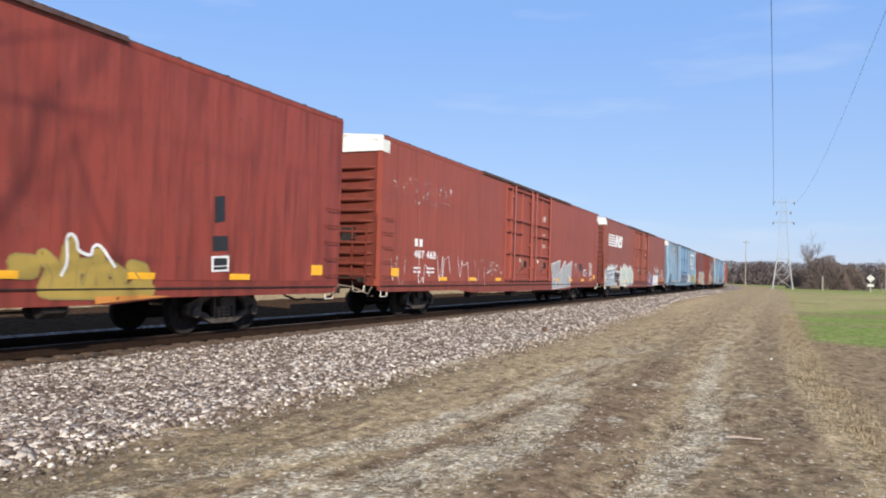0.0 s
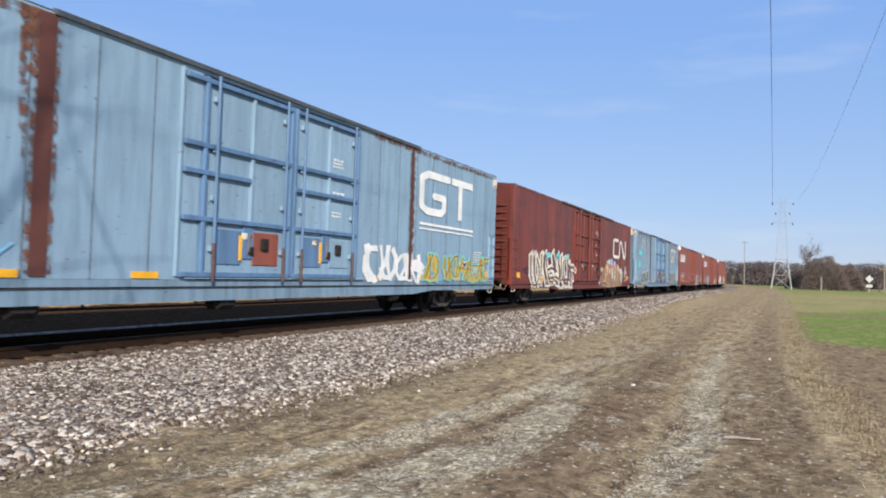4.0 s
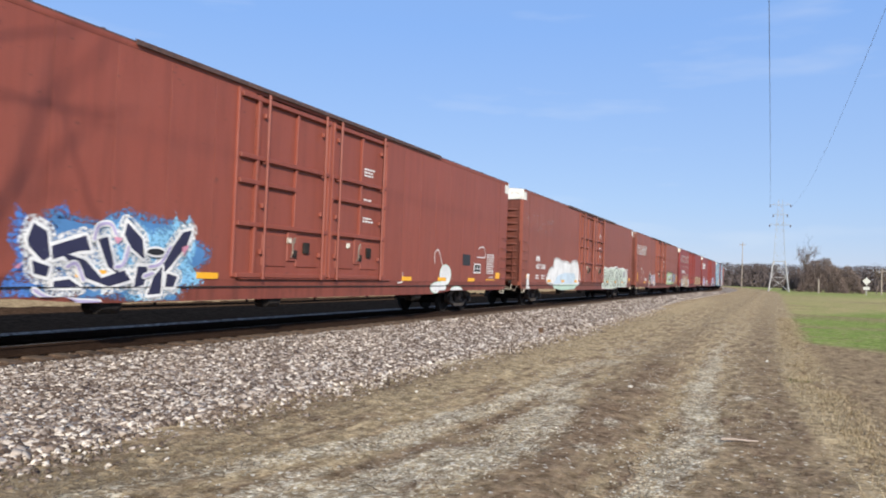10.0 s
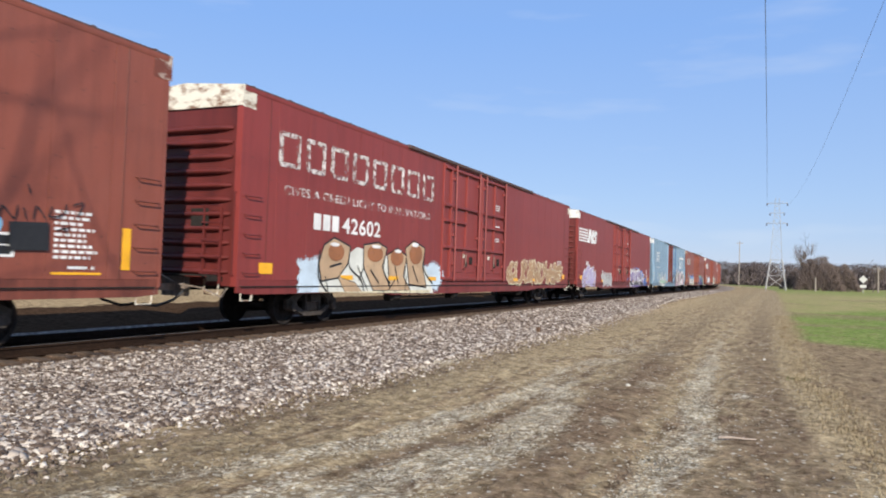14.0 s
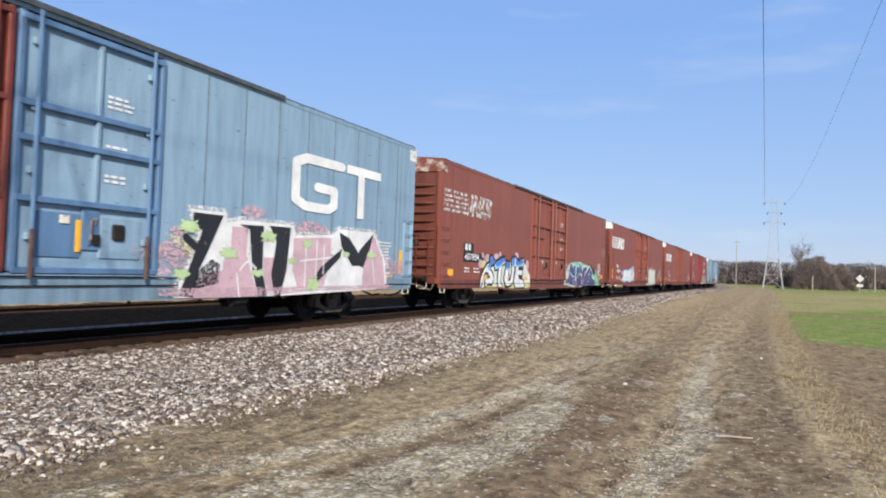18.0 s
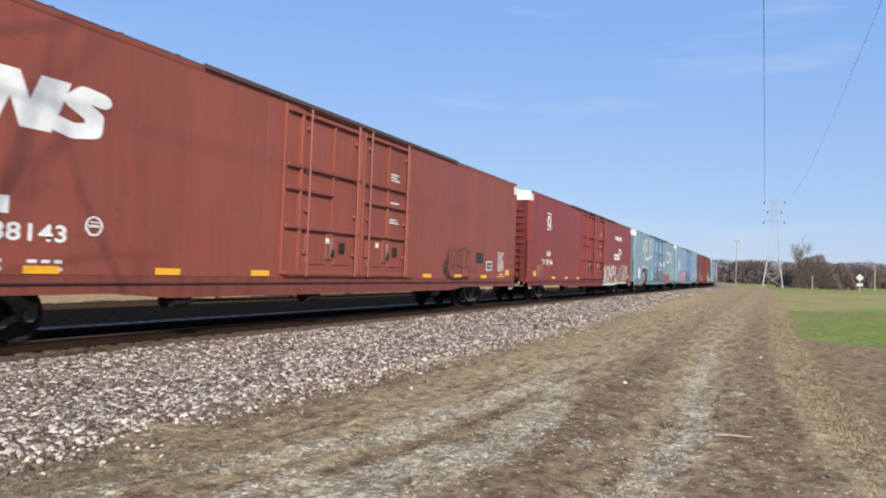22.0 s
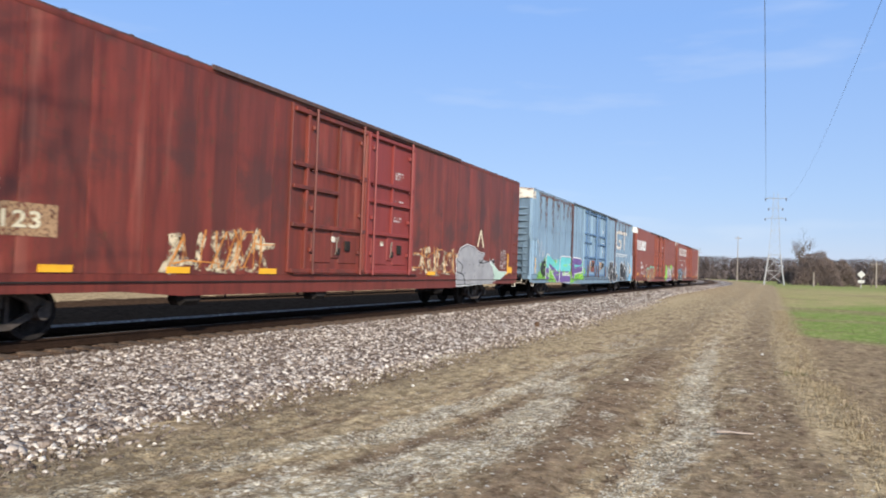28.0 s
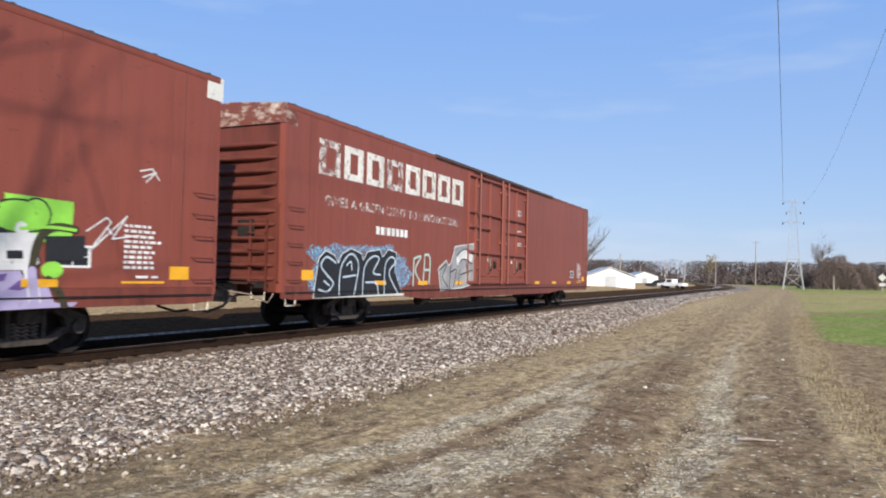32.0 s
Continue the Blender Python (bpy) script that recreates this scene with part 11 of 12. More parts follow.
def build_train():
    # first car, half past already
    c, k = red_car("faded", "streaked red boxcar with yellow spray paint, lichen along its roof", None)
    r = random.Random(100)
    art_mustard(c, k)
    art_boards(c, k)

    c, k = red_car("bright", "sun-faded red boxcar with scratched emblem and silver graffiti")
    ghost_emblem(c, k)
    corner_number(c, "487 468", k, CRISP, 1.44, 1.58)
    r = random.Random(101)
    p = sprayed(c, k)
    for i in range(5):
        u = 0.4 + i * 1.1
        p.scrawl(u, u + 0.8, 0.85, 1.55, r.choice((S["white"], S["lilac"], FADED)), r, 0.02, 7)
    p.done("scrawl", "thin white scrawled spray lines")
    art_silver(c, k)
    service_marks(c, 2, k)

    c, k = red_car("oxide", "red boxcar with white striped emblem and white-blue graffiti")
    striped_logo(c, CRISP, k, 0.62)
    corner_number(c, "488040", k + 0.030, CRISP, 2.22, 1.44)
    r = random.Random(102)
    art_steel(c, k)
    art_pale(c, k)
    art_lilac_white(c, k)
    p = sprayed(c, k + 0.024)
    p.rect(2.1, 3.02, 0.86, 1.66, S["black"])
    p.done("paint_patch", "black patch of paint")
    service_marks(c, 3, k)
    end_number(c)

    c, k = blue_car("sky", "sky-blue boxcar with rusted roof edge and white angular emblem")
    western_text(c, k, FADED)
    angular_logo(c, CRISP, k, 14.0, 16.9, 3.08, 4.25, "white angular emblem")
    rust_streaks(c, k, (1.9, 2.9, 3.8, 4.4, 4.9), 4)
    r = random.Random(103)
    p = sprayed(c, k)
    p.cloud(0.8, 1.25, 0.75, 1.3, S["black"], r)
    for u in (1.05, 1.32, 1.6, 1.88):
        p.stroke([(u, 0.8), (u, 1.5), (u + 0.12, 1.66), (u + 0.24, 1.5), (u + 0.24, 0.8)], 0.04, S["black"], 1)
    p.done("graffiti", "black outlined graffiti")
    p = sprayed(c, k)
    p.scrawl(2.4, 4.9, 0.85, 1.4, S["sky"], r, 0.04, 9)
    p.done("scrawl", "bright blue scrawl")
    p = sprayed(c, k)
    p.wild(11.7, 14.2, 0.85, 1.8, 4, [(0.34, S["white"])], r)
    p.wild(14.3, 18.2, 0.85, 1.7, 6, [(0.26, S["cyan"]), (0.12, S["yellow"]), (0.05, S["black"])], r)
    p.done("graffiti", "white, cyan and yellow graffiti")
    p = Paint(c, k)
    p.rect(14.0, 17.0, 2.62, 2.70, CRISP)
    p.rect(14.0, 17.0, 2.48, 2.53, CRISP)
    p.done("ruled_lines", "white ruled lines")
    service_marks(c, 4, k, False)

    c, k = red_car("rusty", "dark rusted red boxcar with orange and purple graffiti", None)
    noodle_logo(c, WORN_WHITE, k, 14.35, 17.2, 2.55, 3.72, "worn white ribbon emblem")
    r = random.Random(104)
    p = sprayed(c, k)
    p.cloud(1.6, 7.35, 0.72, 1.75, S["plum"], r)
    p.wild(1.8, 7.3, 0.74, 2.1, 6, [(0.38, S["white"]), (0.28, S["cream"]), (0.14, S["plum"])], r)
    for u in (3.4, 4.6, 5.8):
        p.cloud(u, u + 0.5, 2.0, 2.28, S["cyan"], r)
    p.done("graffiti", "cream and plum graffiti with white edges")
    art_orange_mint(c, k)
    service_marks(c, 5, k)

    c, k = blue_car("rusty", "rust-streaked pale blue boxcar with grey-green graffiti")
    western_text(c, k, FADED)
    angular_logo(c, WORN_WHITE, k, 14.1, 16.9, 2.98, 4.15, "white angular emblem bled with rust")
    angular_logo(c, RUSTED, k + 0.004, 14.1, 16.9, 2.98, 4.15, "rust showing through the emblem")
    rust_streaks(c, k, (0.9, 1.6, 2.4, 3.6, 4.5, 13.8, 14.6, 15.5, 16.4, 17.1), 5)
    r = random.Random(105)
    p = sprayed(c, k)
    p.wild(2.0, 4.25, 0.84, 1.75, 5, [(0.36, S["mint"]), (0.27, S["grey"]), (0.12, S["black"])], r)
    p.done("graffiti", "grey graffiti with pale green edges")
    art_gasm(c, k)
    p = sprayed(c, k)
    p.cloud(0.9, 1.7, 2.0, 2.6, S["cyan"], r)
    p.cloud(1.0, 2.2, 3.0, 3.4, S["cyan"], r)
    p.done("paint_patch", "turquoise overspray")
    service_marks(c, 6, k, False)

    c, k = red_car("oxide", "red boxcar with white striped emblem and black-lettered graffiti", strips=(True, False))
    striped_logo(c, CRISP, k, 0.06)
    corner_number(c, "487590", k, CRISP, 1.34, 1.44)
    ring_stencil(c, k, 2.95, 1.80)
    r = random.Random(106)
    art_tags(c, k)
    art_kozmo(c, k)
    service_marks(c, 7, k, False)
    end_number(c)

    c, k = red_car("oxide", "red boxcar with white striped emblem and purple graffiti", strips=(False, False))
    striped_logo(c, CRISP, k, 0.14)
    corner_number(c, "488006", k, CRISP, 1.62, 1.42)
    r = random.Random(107)
    art_navy(c, k)
    p = sprayed(c, k)
    p.wild(2.9, 3.5, 1.15, 1.9, 2, [(0.14, S["cyan"])], r)
    p.done("scrawl", "turquoise scrawl")
    art_doodle(c, k)
    service_marks(c, 8, k)
    end_number(c)

    c, k = red_car("warm", "brown-red boxcar with worn-off emblem, white and mint graffiti")
    ghost_emblem(c, k)
    corner_number(c, "487 800", k, CRISP, 1.43, 1.5)
    r = random.Random(108)
    art_puffs(c, k)
    art_mint(c, k)
    service_marks(c, 9, k)

    c, k = red_car("warm", "brown-red boxcar with worn emblem and green-yellow graffiti", WHITE_RUST, strips=(True, True))
    ghost_emblem(c, k, FADED)
    corner_number(c, "487 677", k, FADED, 1.66, 1.64)
    printed(c, "WH", 3.17, 1.08, 0.25, CRISP, k, 0.85)
    p = Paint(c, k)
    p.rect(2.95, 3.09, 1.08, 1.33, CRISP)
    p.done("owner_mark", "white owner's mark")
    r = random.Random(109)
    p = sprayed(c, k)
    p.stroke([(5.12, 1.62), (5.22, 1.92)], 0.20, S["white"], 1)
    p.stroke([(4.55, 0.78), (4.42, 0.98)], 0.20, S["white"], 1)
    p.stroke([(4.62, 0.58), (4.58, 0.76)], 0.20, S["white"], 1)
    for grow, m, lv in ((0.055, S["white"], 2), (0.0, S["black"], 3)):
        p.poly([(4.86 + (0.40 + grow * 0.7) * math.cos(j * math.pi / 14), 1.27 + (0.46 + grow) * math.sin(j * math.pi / 14)) for j in range(28)], m, lv)
        p.poly([(5.0 + (0.22 + grow * 0.7) * math.cos(j * math.pi / 10), 1.12 + (0.24 + grow) * math.sin(j * math.pi / 10)) for j in range(20)], m, lv + 2)
    for q, m in ((0.12, S["black"]),):
        p.stroke([(5.14, 1.66), (5.21, 1.86)], q, m, 3)
        p.stroke([(4.54, 0.80), (4.44, 0.95)], q, m, 3)
    for line in ([(5.35, 1.56), (6.15, 1.56), (6.3, 1.42), (6.25, 1.25)], [(5.38, 1.46), (5.55, 1.42), (5.6, 0.86), (5.75, 0.80), (5.86, 0.9), (5.9, 1.4)],
                 [(5.98, 0.86), (6.0, 1.42), (6.18, 1.4), (6.16, 1.2), (6.03, 1.12), (6.25, 0.82)]):
        p.stroke(line, 0.10, S["white"], 1)
        p.stroke(line, 0.045, S["lilac"], 2)
    p.stroke([(6.36 + 0.13 * math.cos(j * 0.7), 1.02 + 0.17 * math.sin(j * 0.7)) for j in range(10)], 0.10, S["white"], 1)
    for u in (6.62, 6.84):
        p.stroke([(u, 0.86), (u, 1.58)], 0.24, S["white"], 1)
        p.stroke([(u, 0.86), (u, 1.58)], 0.15, S["steel"], 2)
    p.stroke([(6.2, 0.66), (6.5, 0.72), (7.0, 0.70)], 0.08, S["white"], 1)
    p.done("graffiti", "white-edged dark head shape and hollow letters of graffiti")
    art_pale_lime(c, k)
    service_marks(c, 10, k, False)

    c, k = red_car("deep", "deep red boxcar with flaking big lettering and orange graffiti", WHITE_OLD)
    p = Paint(c, k)
    for i in range(8):
        u = 0.9 + 0.73 * i
        p.stroke([(u, 3.5), (u + 0.46, 3.5), (u + 0.46, 4.2), (u, 4.2), (u, 3.5)], 0.11, FADED, 0, True)
    p.done("big_lettering", "large flaking white lettering")
    printed(c, "GIVES A GREEN LIGHT TO INNOVATIONS", 1.0, 2.84, 0.20, FADED, k, 1.02, "slogan", "worn line of white lettering")
    printed(c, "42602", 2.75, 2.10, 0.40, CRISP, k)
    p = Paint(c, k)
    p.blocks([0.22, 0.22, 0.22], 1.85, 2.10, 2.50, CRISP, 0.08, 0.06)
    p.done("owner_mark", "white owner's mark")
    r = random.Random(110)
    art_tan(c, k)
    p = sprayed(c, k)
    p.wild(11.7, 17.6, 0.82, 1.8, 8, [(0.30, S["cream"]), (0.12, S["tan"])], r)
    p.done("graffiti", "cream graffiti")
    service_marks(c, 11, k, False)

    c, k = red_car("deep", "clean deep red boxcar with purple and white graffiti")
    striped_logo(c, CRISP, k, 0.12)
    corner_number(c, "488 126", k, CRISP, 1.45, 1.5)
    r = random.Random(111)
    p = sprayed(c, k)
    p.wild(0.9, 3.2, 0.75, 1.7, 4, [(0.30, S["white"]), (0.18, S["lilac"])], r)
    p.wild(4.5, 6.8, 0.75, 1.5, 4, [(0.30, S["white"]), (0.14, S["grey"])], r)
    p.done("graffiti", "white and lilac graffiti")
    art_purple(c, k)
    service_marks(c, 12, k, False)

    c, k = blue_car("sky", "sky-blue boxcar with one brown door and white angular emblem", WHITE_BLUE, door_paint=(RED["rusty"], BLUE["sky"]), strips=(True, True))
    western_text(c, k, CRISP, 1.34, -0.55)
    angular_logo(c, CRISP, k, 14.25, 17.1, 2.6, 3.75, "white angular emblem")
    r = random.Random(112)
    art_arrow(c, k)
    art_pink(c, k)
    service_marks(c, 13, k, False)

    c, k = red_car("warm", "brown-red boxcar with scratched emblem and blue-white graffiti", WHITE_RUST)
    ghost_emblem(c, k, FADED)
    p = Paint(c, k)
    p.rect(1.42, 2.86, 1.52, 1.86, S["black"])
    p.rect(1.42, 2.1, 1.86, 2.22, S["black"])
    p.done("paint_patch", "black patch behind the number")
    corner_number(c, "487804", k + 0.004, CRISP, 1.5, 1.6)
    r = random.Random(113)
    art_stue(c, k)
    art_violet_blue(c, k)
    service_marks(c, 14, k)

    c, k = red_car("oxide", "red boxcar with white striped emblem and pale blue graffiti", strips=(True, False))
    striped_logo(c, CRISP, k, 0.16)
    corner_number(c, "487577", k, CRISP, 1.5, 1.48)
    r = random.Random(114)
    p = sprayed(c, k)
    p.cloud(2.9, 6.6, 0.85, 1.7, S["lilac"], r, 0, 0.25)
    p.wild(3.2, 6.4, 0.85, 1.85, 6, [(0.30, S["sky"]), (0.22, S["white"])], r)
    p.done("graffiti", "white and pale blue graffiti")
    art_horn(c, k)
    service_marks(c, 15, k)
    end_number(c)

    c, k = red_car("oxide", "clean red boxcar with white striped emblem")
    striped_logo(c, CRISP, k, 0.50, 3.06, 3.90)
    corner_number(c, "488143", k, CRISP, 2.16, 1.38, 0.26)
    ring_stencil(c, k, 3.58, 1.67)
    r = random.Random(115)
    art_shadow(c, k)
    service_marks(c, 16, k)
    end_number(c)

    c, k = red_car("deep", "deep red boxcar with round white emblem, white graffiti and black-spotted band")
    p = Paint(c, k)
    ring = [(2.18 + 0.17 * math.cos(a), 3.76 + 0.24 * math.sin(a)) for a in [j * math.pi / 8 for j in range(17)]]
    p.stroke(ring, 0.13, CRISP)
    p.stroke([(2.25, 3.60), (2.45, 3.48)], 0.09, CRISP)
    p.rect(1.92, 2.44, 4.12, 4.18, CRISP)
    p.rect(1.92, 2.44, 3.34, 3.40, CRISP)
    p.done("emblem", "round white emblem")
    p = Paint(c, k)
    arc = [(15.45 + 0.36 * math.cos(a), 2.72 + 0.36 * math.sin(a)) for a in [math.pi * 0.95 - j * math.pi * 0.9 / 8 for j in range(9)]]
    arc2 = [(15.45 + 0.16 * math.cos(a), 2.66 + 0.16 * math.sin(a)) for a in [math.pi - j * math.pi * 0.9 / 8 for j in range(9)]]
    p.stroke(arc, 0.13, CRISP)
    p.stroke(arc2, 0.10, CRISP)
    p.stroke([(13.95, 2.62), (15.05, 2.62), (15.10, 2.8)], 0.16, CRISP, 0, True)
    p.stroke([(13.95, 2.38), (15.3, 2.38), (15.34, 2.66)], 0.16, CRISP, 0, True)
    p.done("emblem", "white curved-band emblem")
    p = Paint(c, k)
    p.blocks([0.18] * 7, 14.1, 3.72, 4.0, CRISP, 0.07, 0.07)
    p.done("lettering", "row of white block letters")
    printed(c, "29 78 84", 1.40, 1.58, 0.27, CRISP, k)
    p = Paint(c, k)
    p.blocks([0.18, 0.18], 2.0, 2.02, 2.26, CRISP, 0.06, 0.07)
    p.done("owner_mark", "white owner's mark")
    r = random.Random(116)
    art_hokey(c, k)
    p = sprayed(c, k)
    p.wild(0.6, 1.5, 1.05, 1.6, 3, [(0.16, S["tan"])], r)
    p.done("scrawl", "faint tan scrawl")
    service_marks(c, 17, k, False)

    c, k = blue_car("teal", "chalky teal boxcar with big white lettering and black graffiti", WHITE)
    r = random.Random(117)
    art_melo(c, k)
    noodle_logo(c, CRISP, k, 13.95, 16.9, 2.80, 3.85, "white ribbon emblem")
    art_few(c, k)
    art_spikes(c, k)
    p = sprayed(c, k)
    p.wild(12.3, 16.0, 0.72, 1.7, 6, [(0.30, S["cream"]), (0.17, S["plum"]), (0.08, S["red"])], r)
    p.done("graffiti", "cream and dark red graffiti")
    p = Paint(c, k + 0.03)
    for u0, u1, z0, z1 in ((9.5, 10.3, 2.25, 2.75), (10.4, 11.0, 2.2, 2.6), (9.5, 10.9, 1.85, 2.0), (12.0, 12.7, 2.2, 2.75), (9.55, 10.1, 1.2, 1.6), (0.95, 1.7, 1.0, 1.85)):
        p.rect(u0, u1, z0, z1, CRISP)
    p.done("paint_patch", "white painted-out patches")
    p = Paint(c, k)
    p.rows(1.6, 2.4, 2.2, 3.5, 5, FADED, r, 0.2)
    p.done("faded_lettering", "faded white lettering")
    service_marks(c, 18, k, False)
    end_number(c)

    c, k = blue_car("sky", "pale blue boxcar with white lettering and pink-red graffiti", WHITE_BLUE)
    p = Paint(c, k)
    r = random.Random(118)
    for z in (3.15, 2.85, 2.5):
        p.rows(1.65, 3.1, z, z + 0.22, 1, CRISP, r, 0.1, 0.85, (0.08, 0.13), 0.04)
    p.rect(1.65, 3.2, 2.36, 2.41, CRISP)
    p.rows(1.7, 3.0, 2.0, 2.22, 1, CRISP, r, 0.1, 0.9)
    p.done("lettering", "white lettering over a ruled line")
    p = sprayed(c, k)
    p.wild(3.5, 7.2, 0.75, 2.0, 5, [(0.34, S["pink"]), (0.22, S["red"]), (0.08, S["white"])], r)
    p.done("graffiti", "pink and red graffiti")
    p = sprayed(c, k)
    p.wild(15.0, 16.7, 1.35, 1.95, 4, [(0.16, S["white"]), (0.06, S["sky"])], r)
    p.stroke([(15.5, 1.25), (16.0, 1.35), (16.6, 1.2)], 0.05, S["white"], 1)
    p.scrawl(16.75, 17.35, 1.4, 1.75, S["black"], r, 0.025, 7)
    p.scrawl(16.75, 17.4, 0.92, 1.15, S["black"], r, 0.025, 7)
    p.done("graffiti", "white and black scrawled graffiti")
    p = Paint(c, k)
    p.rect(17.75, 17.95, 0.95, 1.85, YELLOW)
    p.done("yellow_stripe", "tall yellow safety stripe")
    service_marks(c, 19, k, False)

    c, k = red_car("rusty", "heavily rusted red boxcar with one bright door and peeling cream graffiti", None, door_paint=(RED["rusty"], RED["deep"]))
    r = random.Random(119)
    p = Paint(c, k)
    p.rect(1.5, 2.95, 1.42, 1.92, overspray(S["tan"], 0.40))
    p.blocks([0.15, 0.15], 1.9, 2.05, 2.3, CREAM, 0.05, 0.07)
    p.done("owner_mark", "cream owner's mark over a tan patch")
    printed(c, "243123", 1.72, 1.55, 0.25, CREAM, k + 0.006, 1.0, "car_number", "cream painted car number")
    p = sprayed(c, k)
    p.wild(4.5, 6.6, 0.88, 1.8, 5, [(0.34, PEELING), (0.05, S["orange"])], r)
    p.done("graffiti", "peeling cream graffiti")
    p = sprayed(c, k)
    p.wild(11.5, 14.2, 0.9, 1.75, 5, [(0.32, PEELING), (0.05, S["orange"])], r)
    tail = [(16.3, 1.42), (17.0, 1.05), (17.7, 1.02), (17.35, 0.86), (17.1, 0.74), (16.7, 0.70), (16.3, 0.56)]
    body = [(14.0, 0.56), (13.95, 1.45), (14.2, 1.84), (14.6, 1.98), (15.05, 1.93), (15.5, 1.74), (15.85, 1.74), (15.68, 1.48), (16.1, 1.44), (16.42, 1.24), (16.55, 0.9), (16.45, 0.56)]

    def swollen(pts, d):
        mu, mz = sum(q[0] for q in pts) / len(pts), sum(q[1] for q in pts) / len(pts)
        return [(mu + (a - mu) * (1 + d * 0.5), mz + (b - mz) * (1 + d)) for a, b in pts]
    p.poly(swollen(tail, 0.12), S["white"], 0)
    p.poly(tail, S["mint"], 1)
    p.poly(swollen(body, 0.10), S["white"], 2)
    p.poly(swollen(body, 0.05), S["black"], 3)
    p.poly(body, S["silver"], 4)
    for line in ([(14.0, 1.0), (14.35, 0.92), (14.5, 0.56)], [(15.4, 1.25), (15.55, 1.4), (15.68, 1.48)], [(14.0, 1.4), (14.3, 1.25), (14.25, 1.0)], [(16.1, 1.44), (15.75, 1.36), (15.4, 1.4)]):
        p.stroke(line, 0.04, S["black"], 7)
    p.stroke([(15.3, 2.0), (15.5, 2.6), (15.7, 2.0)], 0.08, S["cream"], 1)
    p.done("graffiti", "grey rounded graffiti with a pale edge and mint tail")
    p = Paint(c, k)
    p.rect(0.9, 1.0, 0.95, 1.9, YELLOW)
    p.rect(17.7, 17.8, 0.95, 1.8, YELLOW)
    p.done("yellow_stripe", "tall yellow safety stripes")
    part("end_plate", Shape().soft(0.052, 0.06, -0.55, 0.55, EAVE - 0.28, EAVE - 0.08, 0.008), SIGN_WHITE, c, "white number plate on the end", at=Matrix.Rotation(-math.pi / 2, 4, "Z"))
    service_marks(c, 20, k, False, FADED)

    c, k = blue_car("rusty", "rust-run blue boxcar with turquoise and purple graffiti", strips=(True, True))
    western_text(c, k, GHOST)
    angular_logo(c, WORN_WHITE, k, 13.9, 16.8, 2.98, 4.12, "white angular emblem bled with rust")
    angular_logo(c, RUSTED, k + 0.004, 13.9, 16.8, 2.98, 4.12, "rust showing through the emblem")
    rust_streaks(c, k, (0.8, 1.5, 2.3, 3.0, 3.7, 4.4, 4.9, 13.8, 14.7, 15.6, 16.3, 17.2), 6)
    r = random.Random(120)
    p = sprayed(c, k)
    p.cloud(1.0, 7.2, 0.74, 1.72, overspray(S["lime"], 0.46), r, 0, 0.16)
    p.cloud(1.05, 1.9, 0.9, 1.6, S["black"], r, 1, 0.2)
    p.word("NEP", 1.6, 7.0, 0.72, 1.80, [(0.44, S["white"]), (0.33, S["purple"])], r, 0.0, 0.24, True)
    p.word("NEP", 1.6, 7.0, 1.26, 1.79, [(0.62, S["cyan"])], random.Random(120), 0.0, 0.24, True)
    for i in range(40):
        u, z = r.uniform(1.1, 7.1), r.uniform(0.8, 1.6)
        p.cloud(u, u + 0.09, z, z + 0.09, S["lime"], r, 1.6, 0.0)
    p.done("graffiti", "white-edged turquoise and purple lettering on lime")
    p = sprayed(c, k)
    p.scrawl(0.4, 1.4, 1.9, 2.6, S["white"], r, 0.025, 9)
    p.done("scrawl", "white scrawl")
    art_bubbles(c, k)
    p = Paint(c, k)
    p.rect(13.9, 17.0, 2.50, 2.56, CRISP)
    p.rect(13.9, 17.0, 2.36, 2.40, CRISP)
    p.done("ruled_lines", "white ruled lines")
    service_marks(c, 21, k, False)

    c, k = red_car("oxide", "red boxcar with white striped emblem, orange and lime graffiti")
    striped_logo(c, CRISP, k, 0.08, 3.16, 4.0)
    corner_number(c, "488037", k, CRISP, 1.58, 1.6)
    ring_stencil(c, k, 3.62, 1.92)
    r = random.Random(121)
    art_nyke(c, k)
    art_lime_tail(c, k)
    art_lime(c, k)
    art_zz(c, k)
    service_marks(c, 22, k)
    end_number(c)

    c, k = red_car("oxide", "last red boxcar with flaking big lettering and black-blue graffiti", WHITE_RUST)
    p = Paint(c, k)
    for i in range(8):
        u = 0.95 + 0.75 * i
        coat = FADED if i in (0, 3) else WORN_WHITE
        for a in (u - 0.08, u + 0.36):
            p.rect(a, a + 0.19, 3.56, 4.42, coat, 0)
        for z in (3.56, 4.25):
            p.rect(u + 0.11, u + 0.36, z, z + 0.17, coat, 0)
    p.done("big_lettering", "large flaking white lettering")
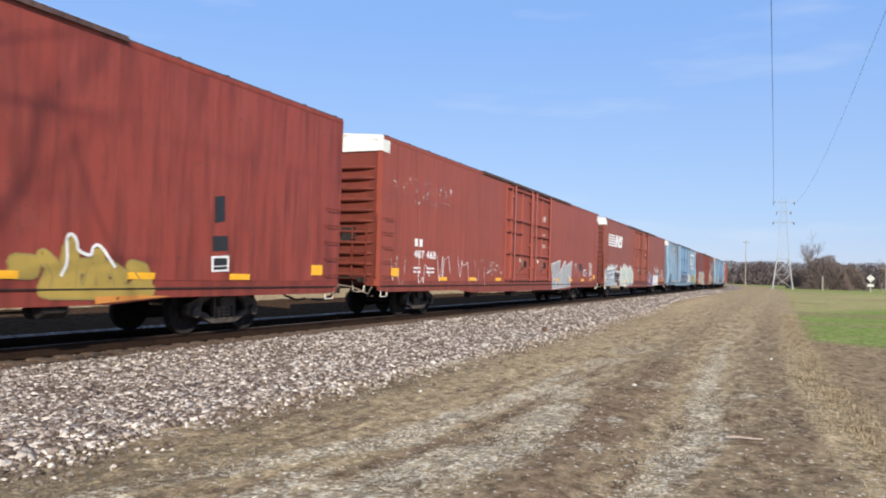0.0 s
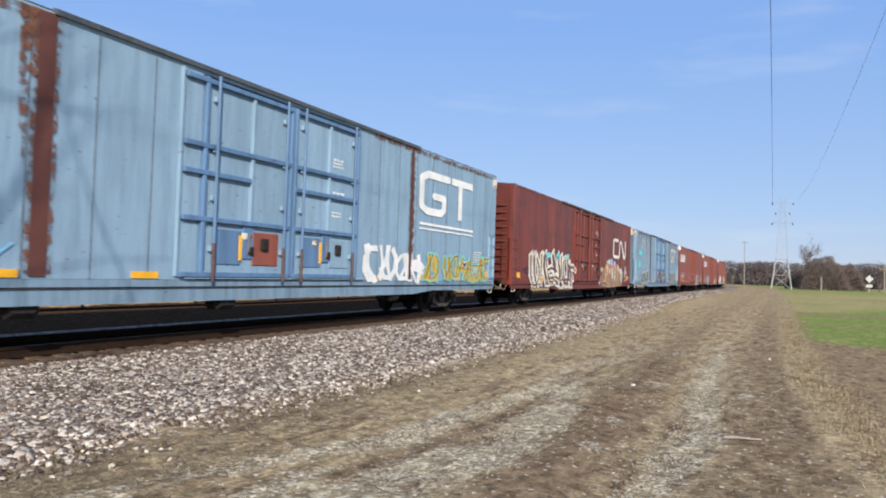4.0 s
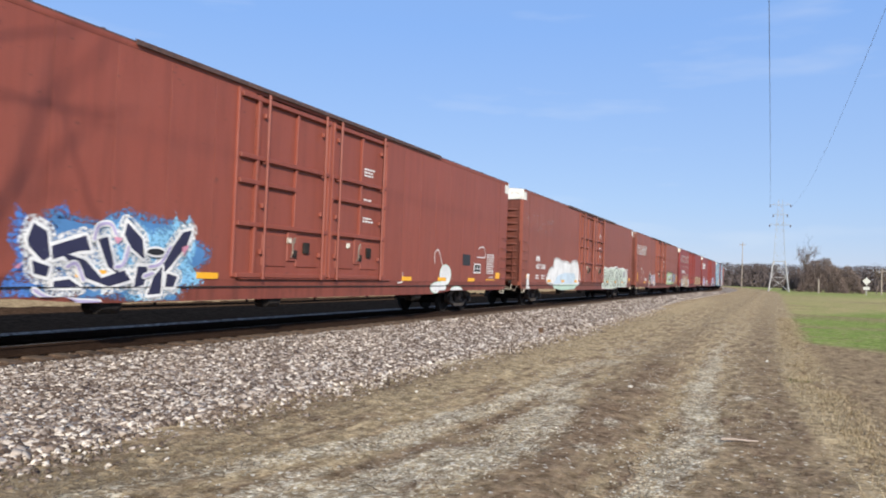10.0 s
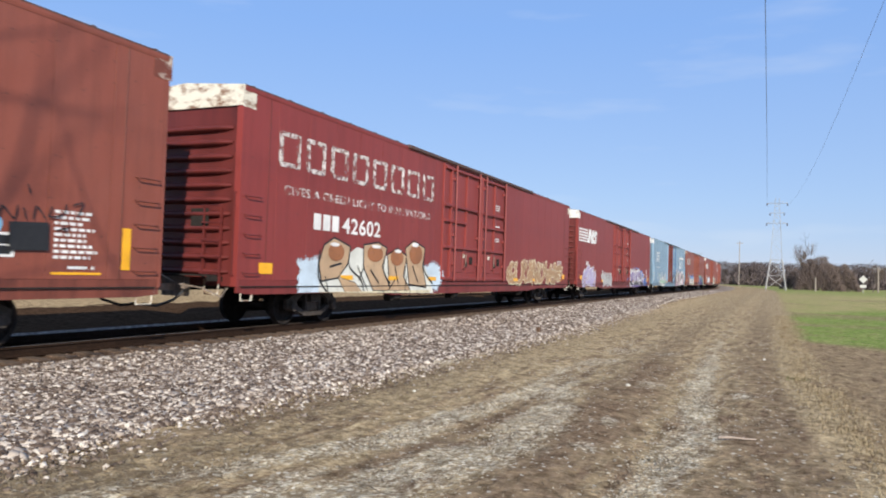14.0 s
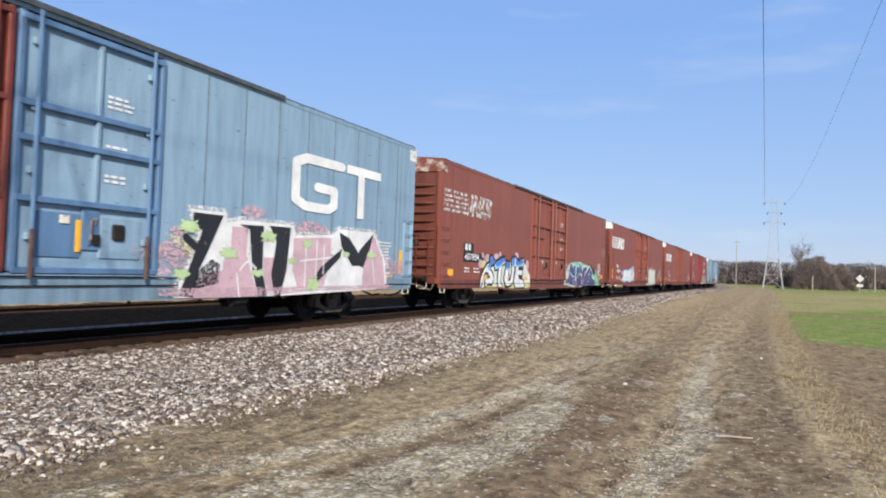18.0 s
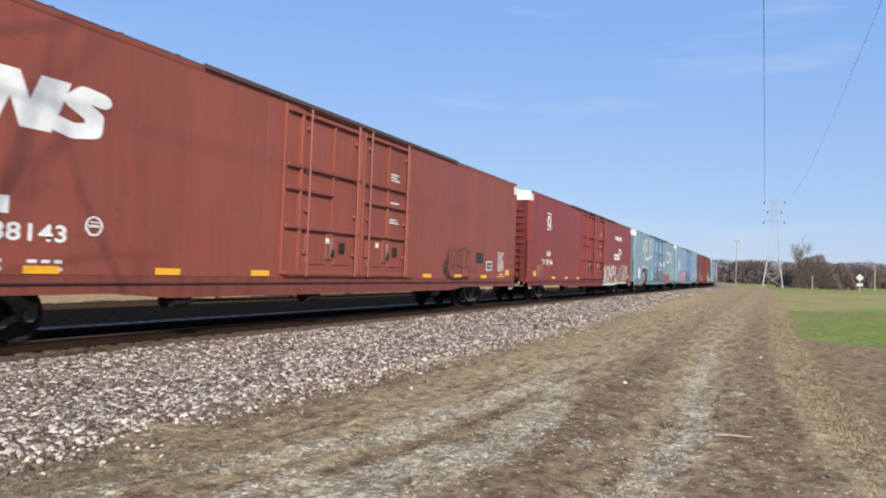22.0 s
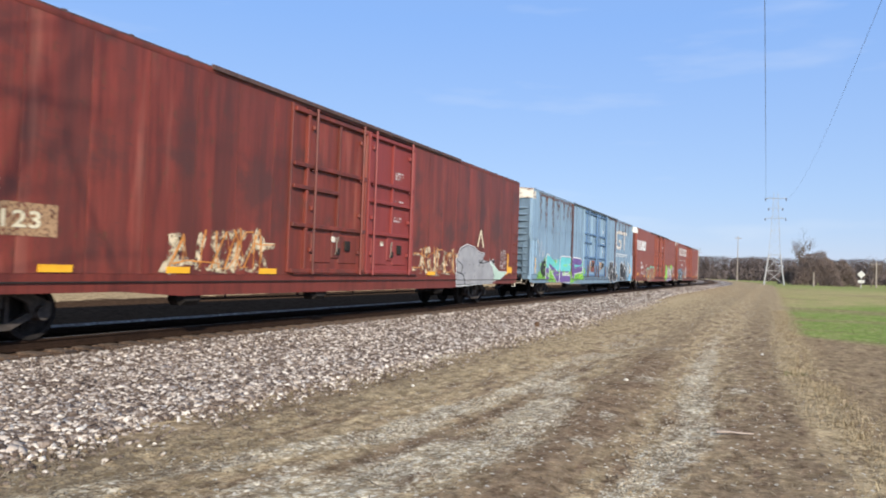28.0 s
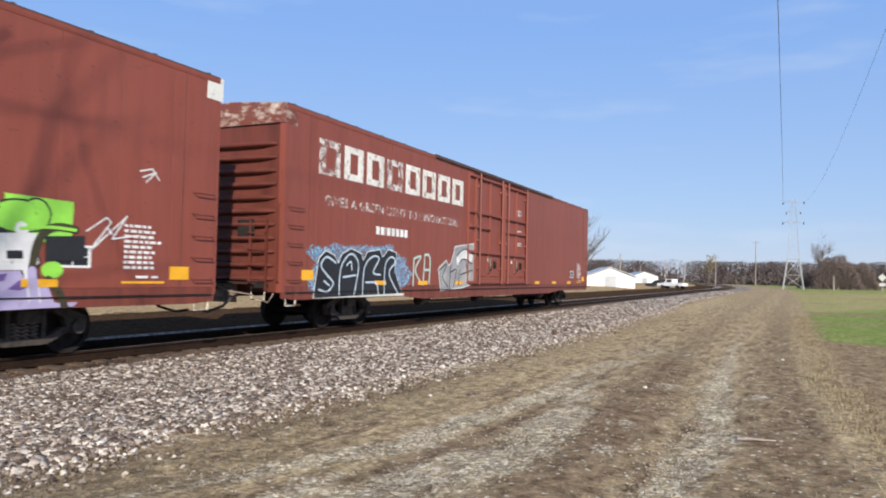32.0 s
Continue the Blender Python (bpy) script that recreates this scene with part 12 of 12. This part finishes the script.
    printed(c, "GIVES A GREEN LIGHT TO INNOVATIONS", 1.05, 2.84, 0.23, FADED, k, 0.89, "slogan", "worn line of white lettering")
    p = Paint(c, k)
    p.blocks([0.13, 0.13, 0.02, 0.13, 0.13, 0.13, 0.13, 0.13], 2.75, 2.26, 2.48, CRISP, 0.045, 0.045)
    p.done("owner_mark", "white car number")
    r = random.Random(122)
    art_night(c, k)
    art_mint_tail(c, k)
    art_foil(c, k)
    service_marks(c, 23, k, False)


build_train()

# ------------------------------------------------------------ what moves
PITCH, START, SPEED, GAIN = 29.261, -11.19, 19.1066, 0.0155
SURGE = [(0, -0.07), (2, -0.24), (3, 0.0), (6, 0.03), (8, -0.17), (9, -0.09), (11, -0.16), (12, 0.05), (13, -0.13), (14, -0.15), (17, -0.24), (19, 0.0), (21, -0.05), (23, -0.22), (24, -0.07), (25, 0.0), (28, 0.0), (29, -0.1), (32, 0.06)]   # slack running in and out


def travelled(t):
    lag = 0.0
    for (a, p), (b, q) in zip(SURGE, SURGE[1:]):
        if a <= t <= b:
            k = (t - a) / (b - a)
            lag = p + (q - p) * k * k * (3 - 2 * k)
    return SPEED * t + 0.5 * GAIN * t * t - lag


def motions():
    """The train rolls towards and past the camera; the wheels turn as it goes."""
    times = sorted({0.0, 0.1, 31.9, 32.0, *(i * 0.5 for i in range(65))})
    for i, (car, wheels) in enumerate(TRAIN):
        lead = START + i * PITCH
        rows = []
        for t in times:
            m = on_track(lead + LENGTH / 2 - travelled(t), 0.0, RAIL_Z + LIFT)
            rows.append((t, m @ Matrix.Translation((0, -LENGTH / 2, 0))))
        walk(car, rows)
        steps = [k / 30 for k in range(961) if -34.0 < lead - travelled(k / 30) < 75.0]
        steps = sorted({0.0, *steps, 32.0}) if steps else [0.0, 32.0]
        for w, q in wheels:
            first = travelled(steps[1])
            last = travelled(steps[-2])
            walk(w, [(t, Matrix.Translation((0, q, AXLE_R)) @ Matrix.Rotation((min(max(travelled(t), first), last) - first) / AXLE_R, 4, "X")) for t in steps])


motions()
